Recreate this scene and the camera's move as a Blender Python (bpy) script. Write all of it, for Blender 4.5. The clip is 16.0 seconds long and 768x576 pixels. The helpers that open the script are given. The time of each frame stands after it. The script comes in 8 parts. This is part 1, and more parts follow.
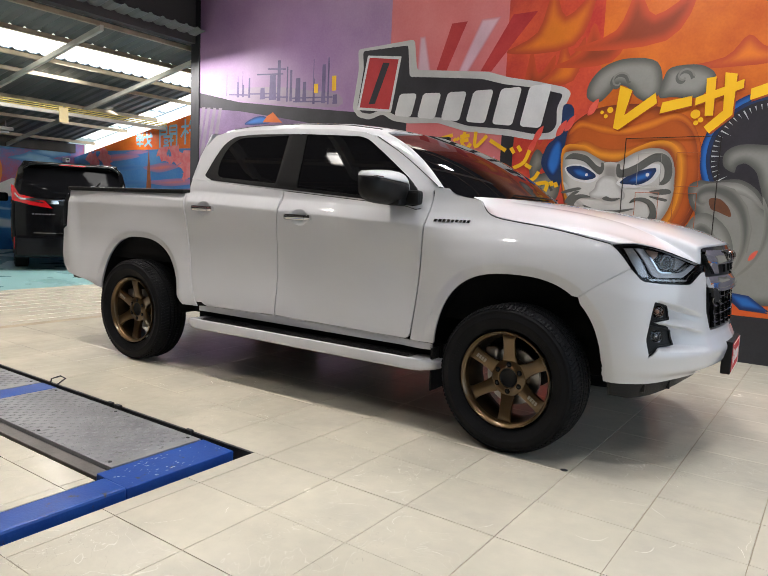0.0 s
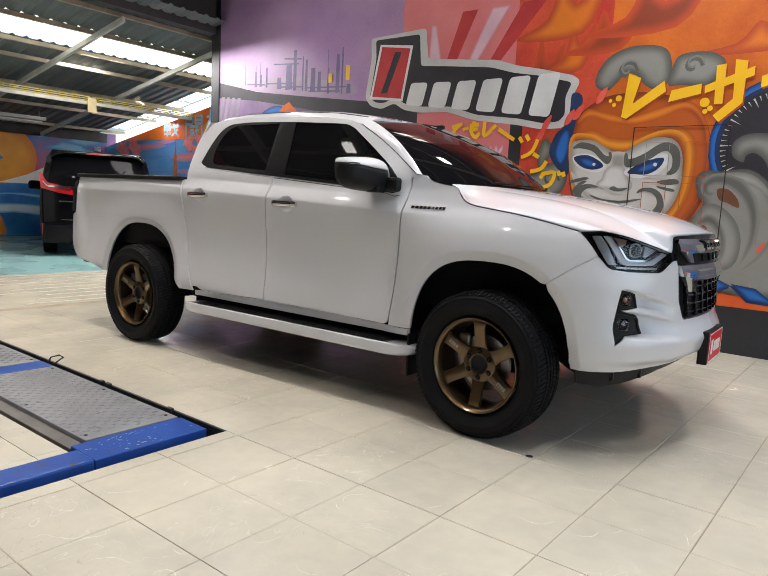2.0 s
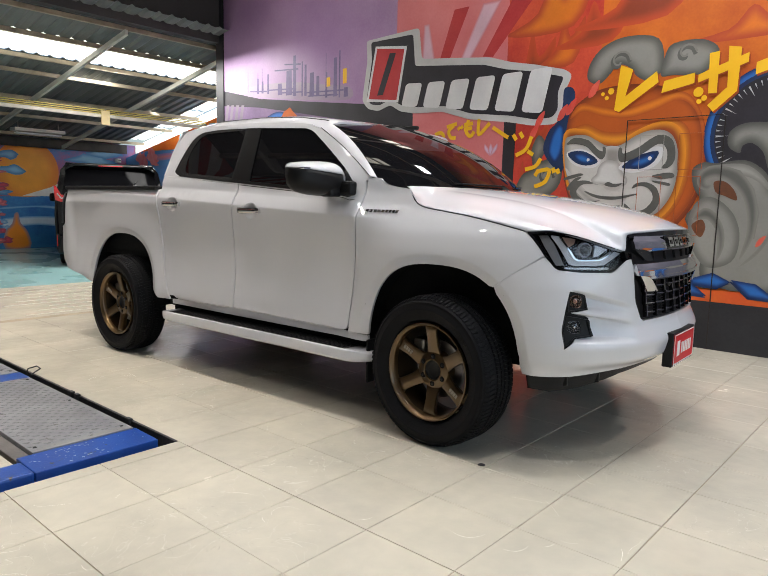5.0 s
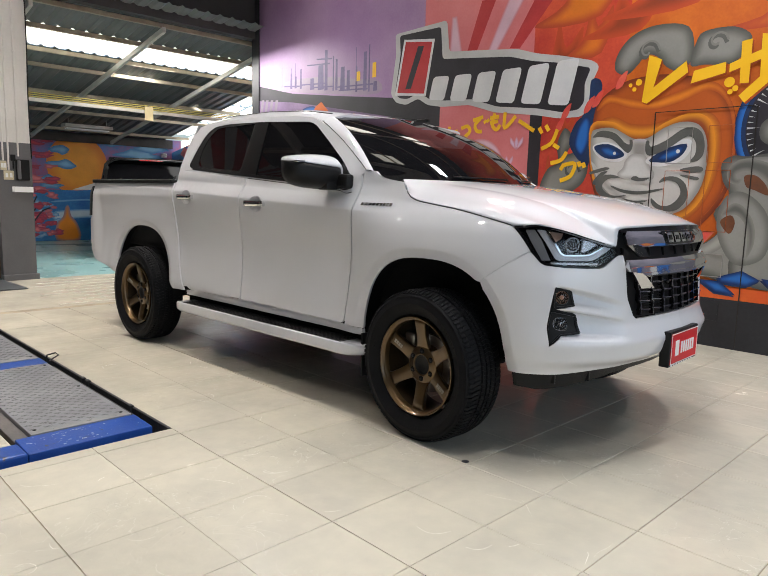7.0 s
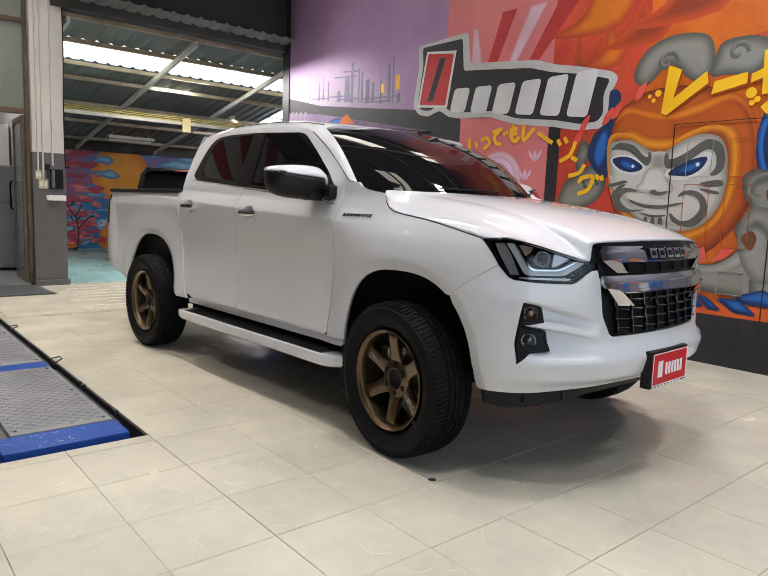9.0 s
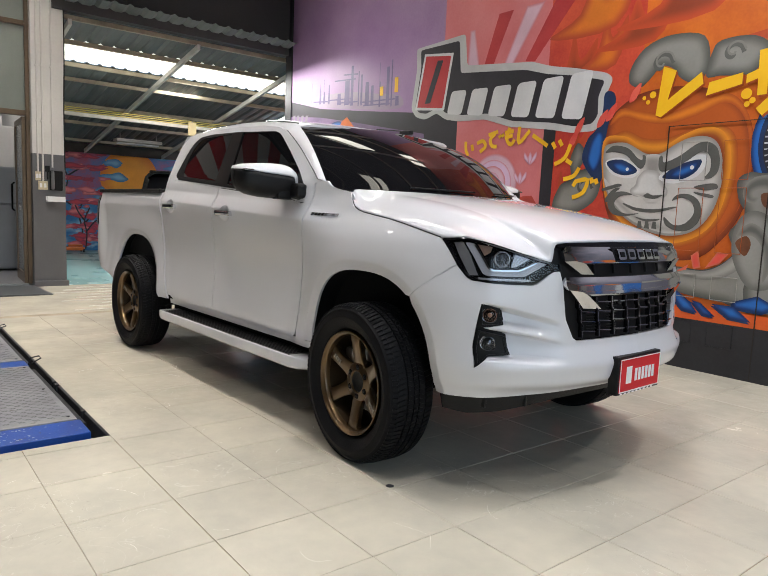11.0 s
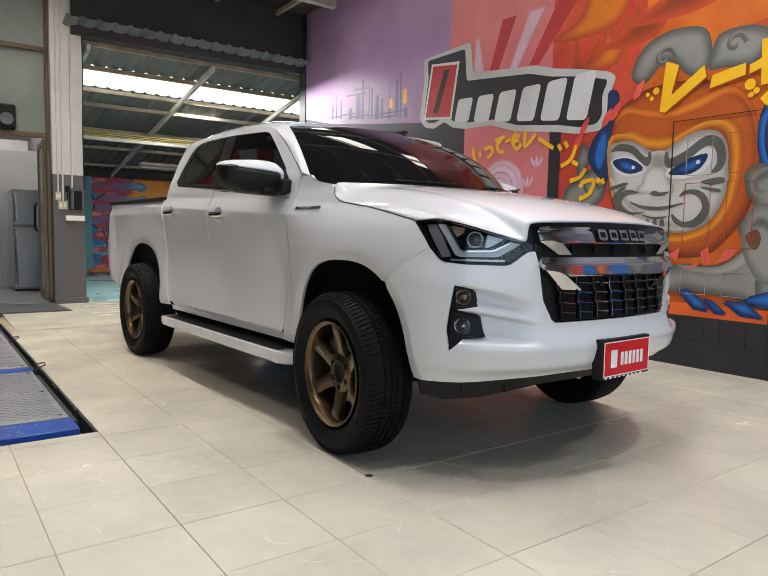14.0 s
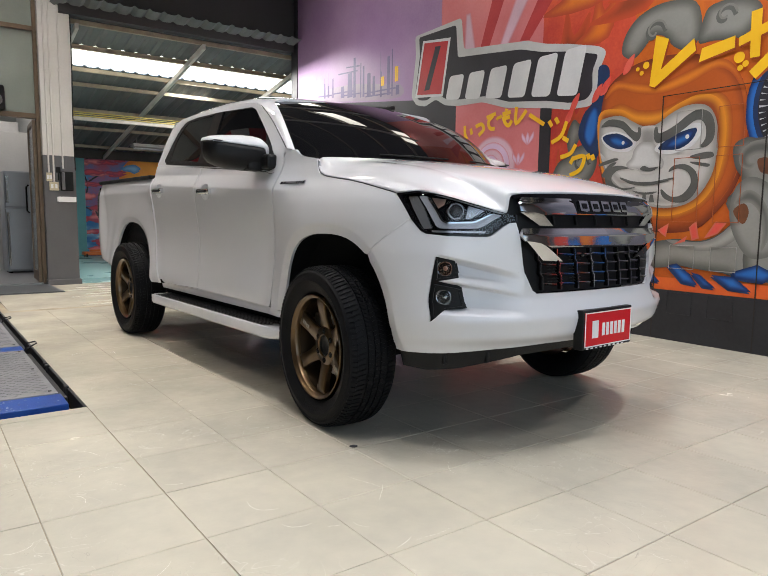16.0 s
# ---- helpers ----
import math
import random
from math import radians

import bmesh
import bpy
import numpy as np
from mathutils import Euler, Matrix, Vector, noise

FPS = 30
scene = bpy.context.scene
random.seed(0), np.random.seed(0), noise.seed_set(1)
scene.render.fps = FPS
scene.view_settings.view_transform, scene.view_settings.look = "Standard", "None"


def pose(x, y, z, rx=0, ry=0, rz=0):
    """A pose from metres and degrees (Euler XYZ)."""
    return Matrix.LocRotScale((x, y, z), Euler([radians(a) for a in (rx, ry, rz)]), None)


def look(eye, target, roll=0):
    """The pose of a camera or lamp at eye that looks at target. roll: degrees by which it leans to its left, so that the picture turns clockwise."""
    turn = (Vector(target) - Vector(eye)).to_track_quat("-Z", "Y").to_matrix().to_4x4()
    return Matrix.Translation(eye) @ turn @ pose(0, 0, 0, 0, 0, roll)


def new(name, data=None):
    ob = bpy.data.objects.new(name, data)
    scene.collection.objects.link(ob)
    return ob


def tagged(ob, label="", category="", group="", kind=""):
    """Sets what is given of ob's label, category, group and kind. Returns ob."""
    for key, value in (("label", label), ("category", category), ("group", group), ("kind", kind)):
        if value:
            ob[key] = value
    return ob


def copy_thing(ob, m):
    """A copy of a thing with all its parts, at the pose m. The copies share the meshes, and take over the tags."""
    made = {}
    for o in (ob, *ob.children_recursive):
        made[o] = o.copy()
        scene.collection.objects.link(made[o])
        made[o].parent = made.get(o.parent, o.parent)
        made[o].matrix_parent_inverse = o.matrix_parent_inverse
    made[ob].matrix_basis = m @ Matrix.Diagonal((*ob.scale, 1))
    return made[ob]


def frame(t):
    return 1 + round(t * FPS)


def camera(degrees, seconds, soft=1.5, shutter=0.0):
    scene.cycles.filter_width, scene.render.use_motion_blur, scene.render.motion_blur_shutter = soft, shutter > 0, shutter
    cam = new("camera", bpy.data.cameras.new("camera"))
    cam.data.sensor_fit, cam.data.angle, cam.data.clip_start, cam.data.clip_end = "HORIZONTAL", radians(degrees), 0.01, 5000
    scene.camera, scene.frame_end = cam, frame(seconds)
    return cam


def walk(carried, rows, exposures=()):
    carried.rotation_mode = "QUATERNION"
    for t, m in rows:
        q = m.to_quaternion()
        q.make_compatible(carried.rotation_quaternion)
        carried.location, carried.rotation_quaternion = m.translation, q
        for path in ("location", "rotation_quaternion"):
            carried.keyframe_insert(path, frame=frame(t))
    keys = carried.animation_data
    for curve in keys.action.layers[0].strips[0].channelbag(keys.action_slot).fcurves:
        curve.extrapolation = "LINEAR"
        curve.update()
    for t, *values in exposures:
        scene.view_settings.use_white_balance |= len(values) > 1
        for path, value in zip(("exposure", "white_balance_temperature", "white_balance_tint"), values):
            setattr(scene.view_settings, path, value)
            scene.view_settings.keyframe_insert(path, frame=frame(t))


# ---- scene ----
cam = camera(60.9, 16.0, soft=0.8)
PATH = [
    (0, (4.487, -3.862, 1.209), (3.347, -2.234, 0.981), 2.5),
    (0.5, (4.539, -3.815, 1.212), (3.373, -2.207, 0.983), 2.9),
    (1, (4.624, -3.758, 1.215), (3.432, -2.169, 0.979), 3.2),
    (1.5, (4.707, -3.717, 1.207), (3.494, -2.146, 0.961), 3.2),
    (2, (4.788, -3.703, 1.198), (3.563, -2.144, 0.939), 2.9),
    (2.5, (4.836, -3.686, 1.201), (3.605, -2.133, 0.931), 2.2),
    (3, (4.868, -3.625, 1.201), (3.632, -2.077, 0.927), 1.7),
    (3.5, (4.901, -3.545, 1.211), (3.657, -2.003, 0.94), 1.3),
    (4, (4.942, -3.464, 1.227), (3.681, -1.935, 0.963), 1.1),
    (6.5, (5.287, -3.224, 1.22), (3.893, -1.815, 0.95), 1.5),
    (7, (5.304, -3.14, 1.222), (3.884, -1.759, 0.946), 1.4),
    (7.5, (5.321, -3.043, 1.199), (3.874, -1.692, 0.922), 1.3),
    (8, (5.369, -2.97, 1.202), (3.893, -1.648, 0.928), 1.4),
    (8.5, (5.443, -2.89, 1.217), (3.941, -1.594, 0.959), 1.6),
    (9, (5.518, -2.834, 1.227), (3.996, -1.559, 0.983), 2.0),
    (9.5, (5.57, -2.788, 1.226), (4.036, -1.526, 0.996), 2.3),
    (10, (5.592, -2.733, 1.231), (4.054, -1.475, 1.004), 2.6),
    (12.5, (5.694, -2.397, 1.117), (4.092, -1.218, 0.913), 1.3),
    (13, (5.719, -2.383, 1.1), (4.103, -1.218, 0.918), 1.2),
    (13.5, (5.741, -2.378, 1.08), (4.121, -1.216, 0.916), 1.1),
    (14, (5.769, -2.371, 1.039), (4.148, -1.21, 0.88), 1.0),
    (14.5, (5.787, -2.365, 1.01), (4.167, -1.204, 0.843), 0.7),
    (15, (5.796, -2.356, 1.0), (4.179, -1.193, 0.818), 0.6),
    (15.5, (5.811, -2.341, 0.998), (4.197, -1.178, 0.798), 0.6),
    (16, (5.825, -2.328, 0.999), (4.213, -1.165, 0.786), 0.6),
]
walk(cam, [(t, look(eye, target, roll)) for t, eye, target, roll in PATH])

# ---------------------------------------------------------------- light
scene.view_settings.exposure = 0.0
world = bpy.data.worlds.new("overcast_sky")
scene.world = world
world.use_nodes = True
_wn = world.node_tree
_bg = _wn.nodes["Background"]
_sky = _wn.nodes.new("ShaderNodeTexSky")
_sky.sky_type, _sky.sun_disc = "NISHITA", False
_sky.sun_elevation, _sky.sun_rotation = radians(52), radians(200)
_wn.links.new(_sky.outputs[0], _bg.inputs[0])
_bg.inputs[1].default_value = 0.12
_sun = bpy.data.lights.new("sun", "SUN")
_sun.energy, _sun.angle, _sun.color = 2.5, radians(3), (1.0, 0.95, 0.88)
_so = new("sun", _sun)
_so.matrix_world = look((0, 0, 20), (-4.5, 8.0, 0))


def area(name, loc, target, sx, sy, power, col=(1.0, 0.955, 0.95), spread=180):
    d = bpy.data.lights.new(name, "AREA")
    d.shape, d.size, d.size_y, d.energy, d.color = "RECTANGLE", sx, sy, power, col
    d.spread = radians(spread)
    o = new(name, d)
    o.matrix_world = look(loc, target)
    return o

# ---------------------------------------------------------------- materials
def mat(name, col, rough=0.5, metal=0.0, vary=0.08, scale=3.0, bump=0.0, bscale=60.0, coat=0.0, col2=None, spec=0.5,
        island=0.0, emit=0.0, rvary=0.06, stretch=(1, 1, 1), chips=None, place=False, low=0.42):
    """A principled surface with two scales of tone, grain relief and uneven gloss."""
    m = bpy.data.materials.new(name)
    m.use_nodes = True
    t = m.node_tree
    b = t.nodes["Principled BSDF"]
    co = t.nodes.new("ShaderNodeTexCoord")
    mp = t.nodes.new("ShaderNodeMapping")
    mp.inputs["Scale"].default_value = stretch
    if place:
        geo = t.nodes.new("ShaderNodeNewGeometry")
        t.links.new(geo.outputs["Position"], mp.inputs[0])
    else:
        t.links.new(co.outputs["Object"], mp.inputs[0])
    n1, n2 = t.nodes.new("ShaderNodeTexNoise"), t.nodes.new("ShaderNodeTexNoise")
    for n, s, d in ((n1, scale, 5), (n2, bscale, 3)):
        n.inputs["Scale"].default_value, n.inputs["Detail"].default_value = s, d
        t.links.new(mp.outputs[0], n.inputs["Vector"])
    add = t.nodes.new("ShaderNodeMath")
    add.operation = "MULTIPLY_ADD"
    add.inputs[1].default_value = 0.3
    t.links.new(n2.outputs["Fac"], add.inputs[0])
    t.links.new(n1.outputs["Fac"], add.inputs[2])
    ramp = t.nodes.new("ShaderNodeValToRGB")
    lo = [c * (1 - vary) for c in col] if col2 is None else col
    hi = [min(1, c * (1 + vary)) for c in col] if col2 is None else col2
    ramp.color_ramp.elements[0].position, ramp.color_ramp.elements[1].position = low, 0.88
    ramp.color_ramp.elements[0].color, ramp.color_ramp.elements[1].color = (*lo, 1), (*hi, 1)
    t.links.new(add.outputs[0], ramp.inputs[0])
    last = ramp.outputs[0]
    if island:
        info = t.nodes.new("ShaderNodeObjectInfo")
        hsv = t.nodes.new("ShaderNodeHueSaturation")
        mr = t.nodes.new("ShaderNodeMapRange")
        mr.inputs[3].default_value, mr.inputs[4].default_value = 1 - island, 1 + island
        t.links.new(info.outputs["Random"], mr.inputs[0])
        t.links.new(mr.outputs[0], hsv.inputs["Value"])
        t.links.new(last, hsv.inputs["Color"])
        last = hsv.outputs[0]
    if chips:
        n3 = t.nodes.new("ShaderNodeTexNoise")
        n3.inputs["Scale"].default_value, n3.inputs["Detail"].default_value, n3.inputs["Roughness"].default_value = chips[2], 8, 0.65
        t.links.new(mp.outputs[0], n3.inputs["Vector"])
        r3 = t.nodes.new("ShaderNodeMapRange")
        r3.inputs[1].default_value, r3.inputs[2].default_value = chips[1], chips[1] + 0.05
        t.links.new(n3.outputs["Fac"], r3.inputs[0])
        mx = t.nodes.new("ShaderNodeMix")
        mx.data_type = "RGBA"
        t.links.new(r3.outputs[0], mx.inputs["Factor"])
        t.links.new(last, mx.inputs[6])
        mx.inputs[7].default_value = (*chips[0], 1)
        last = mx.outputs[2]
    t.links.new(last, b.inputs["Base Color"])
    b.inputs["Metallic"].default_value = metal
    b.inputs["Specular IOR Level"].default_value = spec
    if coat:
        b.inputs["Coat Weight"].default_value, b.inputs["Coat Roughness"].default_value = coat, 0.03
    rr = t.nodes.new("ShaderNodeMapRange")
    rr.inputs[3].default_value, rr.inputs[4].default_value = max(0.01, rough - rvary), min(1, rough + rvary)
    t.links.new(n1.outputs["Fac"], rr.inputs[0])
    t.links.new(rr.outputs[0], b.inputs["Roughness"])
    if bump:
        bp = t.nodes.new("ShaderNodeBump")
        bp.inputs["Strength"].default_value, bp.inputs["Distance"].default_value = bump, 0.004
        t.links.new(n2.outputs["Fac"], bp.inputs["Height"])
        t.links.new(bp.outputs[0], b.inputs["Normal"])
    if emit:
        b.inputs["Emission Strength"].default_value = emit
        b.inputs["Emission Color"].default_value = (*col, 1)
    return m


PAINT = mat("pearl_white_paint", (0.68, 0.684, 0.71), 0.42, 0.0, 0.015, 2.0, 0.0, 300, coat=1.0, rvary=0.02)
PAINT.node_tree.nodes["Principled BSDF"].inputs["Coat IOR"].default_value = 1.55
PAINT.node_tree.nodes["Principled BSDF"].inputs["Coat Roughness"].default_value = 0.015
GLASS = mat("tinted_glass", (0.006, 0.006, 0.007), 0.02, 0.0, 0.1, 2, spec=0.29, rvary=0.005)
BLACKP = mat("black_plastic", (0.008, 0.008, 0.0085), 0.46, 0.0, 0.2, 10, 0.25, 220, spec=0.24)
GLOSSB = mat("gloss_black_trim", (0.006, 0.006, 0.007), 0.08, 0.0, 0.1, 4, spec=0.32, rvary=0.02)
CHROME = mat("chrome", (0.72, 0.73, 0.75), 0.06, 1.0, 0.03, 4, rvary=0.02)
SMOKE = mat("smoked_chrome", (0.46, 0.46, 0.475), 0.08, 1.0, 0.05, 4, rvary=0.02)
RUBBER = mat("tyre_rubber", (0.007, 0.007, 0.008), 0.62, 0.0, 0.25, 9, 0.25, 260, spec=0.14)
BRONZE = mat("bronze_wheel", (0.125, 0.078, 0.036), 0.30, 0.85, 0.06, 5, 0.05, 400, coat=0.6)
PRINT = mat("pale_print", (0.30, 0.27, 0.22), 0.7, 0.0, 0.1, 8, spec=0.2)
# the wheel bronze, darkened in its colour for the shade behind the spokes
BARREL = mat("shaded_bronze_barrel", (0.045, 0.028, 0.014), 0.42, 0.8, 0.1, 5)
STEEL = mat("brake_steel", (0.35, 0.34, 0.33), 0.38, 1.0, 0.15, 12, 0.1, 200)
CHASSIS = mat("underbody", (0.006, 0.006, 0.006), 0.8, 0.0, 0.3, 7, 0.4, 90, spec=0.15)
HLGREY = mat("lamp_inner_grey", (0.42, 0.42, 0.43), 0.25, 0.6, 0.1, 9, coat=1.0)
LENSM = mat("lamp_reflector", (0.55, 0.57, 0.60), 0.12, 1.0, 0.05, 6)
LAMPW = mat("lamp_light_guide", (0.48, 0.49, 0.53), 0.18, 0.0, 0.03, 6, coat=1.0)
AMBER = mat("clear_amber_lens", (0.42, 0.27, 0.21), 0.12, 0.0, 0.05, 8, coat=1.0)
REDL = mat("red_lens", (0.45, 0.008, 0.012), 0.10, 0.0, 0.1, 8, coat=1.0)
LENSGLASS = mat("projector_glass", (0.03, 0.032, 0.036), 0.04, 0.0, 0.1, 4, coat=1.0, rvary=0.01)


def clear(name, tint):
    """Clear plastic: see-through, with gloss that grows at grazing angles."""
    m = bpy.data.materials.new(name)
    m.use_nodes = True
    t = m.node_tree
    t.nodes.remove(t.nodes["Principled BSDF"])
    a, b, fr, mx = (t.nodes.new(k) for k in ("ShaderNodeBsdfTransparent", "ShaderNodeBsdfGlossy", "ShaderNodeFresnel", "ShaderNodeMixShader"))
    a.inputs[0].default_value = (*tint, 1)
    b.inputs["Roughness"].default_value = 0.03
    fr.inputs[0].default_value = 1.5
    t.links.new(fr.outputs[0], mx.inputs[0])
    t.links.new(a.outputs[0], mx.inputs[1])
    t.links.new(b.outputs[0], mx.inputs[2])
    t.links.new(mx.outputs[0], t.nodes["Material Output"].inputs[0])
    return m


CLEAR = clear("clear_plastic", (0.93, 0.94, 0.95))
CLEARW = clear("warm_clear_plastic", (0.95, 0.78, 0.68))
PLATER = mat("plate_red", (0.66, 0.010, 0.018), 0.45, 0.0, 0.05, 6, coat=0.1, spec=0.3)
WHITEP = mat("white_print", (0.85, 0.85, 0.84), 0.4, 0.0, 0.03, 6)
TILE = mat("beige_floor_tile", (0.54, 0.505, 0.415), 0.23, 0.0, 0.06, 2.1, 0.45, 14, island=0.03, rvary=0.09, place=True, low=0.38, col2=(0.69, 0.635, 0.51))


def veined(m, col, scale, width, amount):
    """Fine pale scratches over a surface, broken by patches."""
    t = m.node_tree
    b = t.nodes["Principled BSDF"]
    geo = t.nodes.new("ShaderNodeNewGeometry")
    out = []
    for sc, de, di in ((scale, 3, 1.6), (0.9, 2, 0.0)):
        n = t.nodes.new("ShaderNodeTexNoise")
        n.inputs["Scale"].default_value, n.inputs["Detail"].default_value, n.inputs["Distortion"].default_value = sc, de, di
        t.links.new(geo.outputs["Position"], n.inputs["Vector"])
        out.append(n.outputs["Fac"])
    dist = t.nodes.new("ShaderNodeMath")
    dist.operation, dist.inputs[1].default_value = "SUBTRACT", 0.5
    t.links.new(out[0], dist.inputs[0])
    ab = t.nodes.new("ShaderNodeMath")
    ab.operation = "ABSOLUTE"
    t.links.new(dist.outputs[0], ab.inputs[0])
    line = t.nodes.new("ShaderNodeMapRange")
    line.inputs[1].default_value, line.inputs[2].default_value, line.inputs[3].default_value, line.inputs[4].default_value = 0.0, width, amount, 0.0
    t.links.new(ab.outputs[0], line.inputs[0])
    gate = t.nodes.new("ShaderNodeMapRange")
    gate.inputs[1].default_value, gate.inputs[2].default_value = 0.50, 0.62
    t.links.new(out[1], gate.inputs[0])
    mul = t.nodes.new("ShaderNodeMath")
    mul.operation = "MULTIPLY"
    t.links.new(line.outputs[0], mul.inputs[0])
    t.links.new(gate.outputs[0], mul.inputs[1])
    mx = t.nodes.new("ShaderNodeMix")
    mx.data_type = "RGBA"
    t.links.new(mul.outputs[0], mx.inputs["Factor"])
    t.links.new(b.inputs["Base Color"].links[0].from_socket, mx.inputs[6])
    mx.inputs[7].default_value = (*col, 1)
    t.links.new(mx.outputs[2], b.inputs["Base Color"])


veined(TILE, (0.82, 0.79, 0.70), 3.2, 0.004, 0.75)
veined(TILE, (0.33, 0.30, 0.25), 4.7, 0.003, 0.45)
GROUT = mat("tile_grout", (0.34, 0.28, 0.19), 0.8, 0.0, 0.3, 3, 0.4, 90)
CYAN = mat("cyan_painted_floor", (0.30, 0.52, 0.52), 0.28, 0.0, 0.12, 1.2, 0.06, 40)
LIFTBLUE = mat("worn_blue_paint", (0.004, 0.05, 0.29), 0.36, 0.0, 0.3, 7, 0.2, 80, col2=(0.010, 0.08, 0.37), chips=((0.07, 0.05, 0.045), 0.60, 9))
LIFTRIDGE = mat("worn_ridge_steel", (0.17, 0.17, 0.18), 0.40, 0.4, 0.25, 6)
LIFTSTEEL = mat("checker_plate_steel", (0.26, 0.262, 0.275), 0.42, 0.25, 0.3, 4, 0.3, 60, chips=((0.10, 0.095, 0.09), 0.62, 14))
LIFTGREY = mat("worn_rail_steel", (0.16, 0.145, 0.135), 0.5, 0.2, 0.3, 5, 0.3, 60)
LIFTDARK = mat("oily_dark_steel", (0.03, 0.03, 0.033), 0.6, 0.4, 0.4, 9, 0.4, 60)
BLACKWALL = mat("black_wall_paint", (0.022, 0.022, 0.026), 0.42, 0.0, 0.3, 3, 0.12, 50)
GREYWALL = mat("dark_grey_wall_paint", (0.12, 0.12, 0.125), 0.5, 0.0, 0.12, 2, 0.1, 40)
WHITEWALL = mat("aged_white_wall_paint", (0.68, 0.66, 0.63), 0.55, 0.0, 0.08, 2, 0.1, 40)
CEIL = mat("dark_roof_lining", (0.05, 0.05, 0.05), 0.7, 0.0, 0.1, 2, 0.1, 40)
ROOFM = mat("corrugated_roof_sheet", (0.17, 0.183, 0.18), 0.5, 0.1, 0.15, 2, 0.08, 30)
TRANSL = mat("translucent_roof_sheet", (0.95, 0.93, 0.85), 0.6, 0, 0.1, 3, emit=1.5)
ROOFGLOW = mat("sunlit_roof_sheet", (0.95, 0.91, 0.80), 0.6, 0, 0.1, 3, emit=6.0)
TUBE = mat("lamp_diffuser", (1.0, 0.97, 0.92), 0.5, 0, 0.01, 3, emit=14.0)
RAFTER = mat("rafter_paint", (0.62, 0.60, 0.55), 0.5, 0.1, 0.15, 4, 0.1, 50)
PURLIN = mat("purlin_primer", (0.42, 0.36, 0.26), 0.55, 0.2, 0.25, 4, 0.1, 50)
YELLOWPIPE = mat("yellow_conduit", (0.65, 0.52, 0.15), 0.45, 0, 0.1, 4)
ALU = mat("brown_aluminium_frame", (0.17, 0.12, 0.08), 0.4, 0.5, 0.15, 5, 0.05, 80)
WINGLASS = mat("office_glass", (0.27, 0.30, 0.275), 0.08, 0, 0.1, 2)
FRIDGE = mat("silver_fridge", (0.42, 0.43, 0.45), 0.35, 0.6, 0.05, 4)
VANBLACK = mat("black_van_paint", (0.004, 0.004, 0.005), 0.10, 0, 0.1, 3, spec=0.25, rvary=0.03)

# ---------------------------------------------------------------- mesh helpers
from mathutils.geometry import delaunay_2d_cdt


def set_bent(me):
    """Shades a skin by the true slope of its surface, its rim by the flat faces."""
    nv, nl = len(me.vertices), len(me.loops)
    vn = np.zeros(nv * 3)
    me.attributes["bent"].data.foreach_get("vector", vn)
    vn = vn.reshape(-1, 3)
    li = np.zeros(nl, dtype=np.int32)
    me.loops.foreach_get("vertex_index", li)
    size = np.zeros(len(me.polygons), dtype=np.int32)
    me.polygons.foreach_get("loop_total", size)
    fn = np.zeros(len(me.polygons) * 3)
    me.polygons.foreach_get("normal", fn)
    fn = np.repeat(fn.reshape(-1, 3), size, axis=0)
    n = vn[li]
    known = (np.abs(n).sum(axis=1) > 0.1)[:, None]
    n = np.where(known, n * np.where((n * fn).sum(axis=1) < 0, -1.0, 1.0)[:, None], fn)
    me.normals_split_custom_set(n.tolist())


def finish(name, bm, material, parent=None, label="", smooth=False, recalc=True):
    if recalc:
        bmesh.ops.recalc_face_normals(bm, faces=bm.faces)
    me = bpy.data.meshes.new(name)
    if smooth:
        for f in bm.faces:
            f.smooth = True
    bent = bm.verts.layers.float_vector.get("bent")
    bm.to_mesh(me)
    bm.free()
    if bent is not None:
        set_bent(me)
    if material:
        me.materials.append(material)
    o = new(name, me)
    if parent:
        o.parent = parent
    if label:
        o["label"] = label
    return o


def part(name, bm, material, parent, label="", smooth=False):
    return finish(name, bm, material, parent, label, smooth)


def thing(name, m=None, label="", category="", group="", kind=""):
    o = new(name)
    if m is not None:
        o.matrix_world = m
    return tagged(o, label, category, group, kind)


def box(bm, x0, y0, z0, x1, y1, z1, bevel=0.0, m=None):
    vs = [bm.verts.new((x, y, z)) for x in (x0, x1) for y in (y0, y1) for z in (z0, z1)]
    idx = ((0, 1, 3, 2), (4, 6, 7, 5), (0, 4, 5, 1), (2, 3, 7, 6), (0, 2, 6, 4), (1, 5, 7, 3))
    fs = [bm.faces.new([vs[i] for i in f]) for f in idx]
    if bevel:
        es = list({e for f in fs for e in f.edges})
        r = bmesh.ops.bevel(bm, geom=es, offset=bevel, segments=2, affect="EDGES", profile=0.5)
        vs = list({v for f in r["faces"] for v in f.verts} | {v for v in vs if v.is_valid})
    if m is not None:
        bmesh.ops.transform(bm, matrix=m, verts=[v for v in vs if v.is_valid])
    return bm


def boxm(x0, y0, z0, x1, y1, z1, bevel=0.0, m=None):
    return box(bmesh.new(), x0, y0, z0, x1, y1, z1, bevel, m)


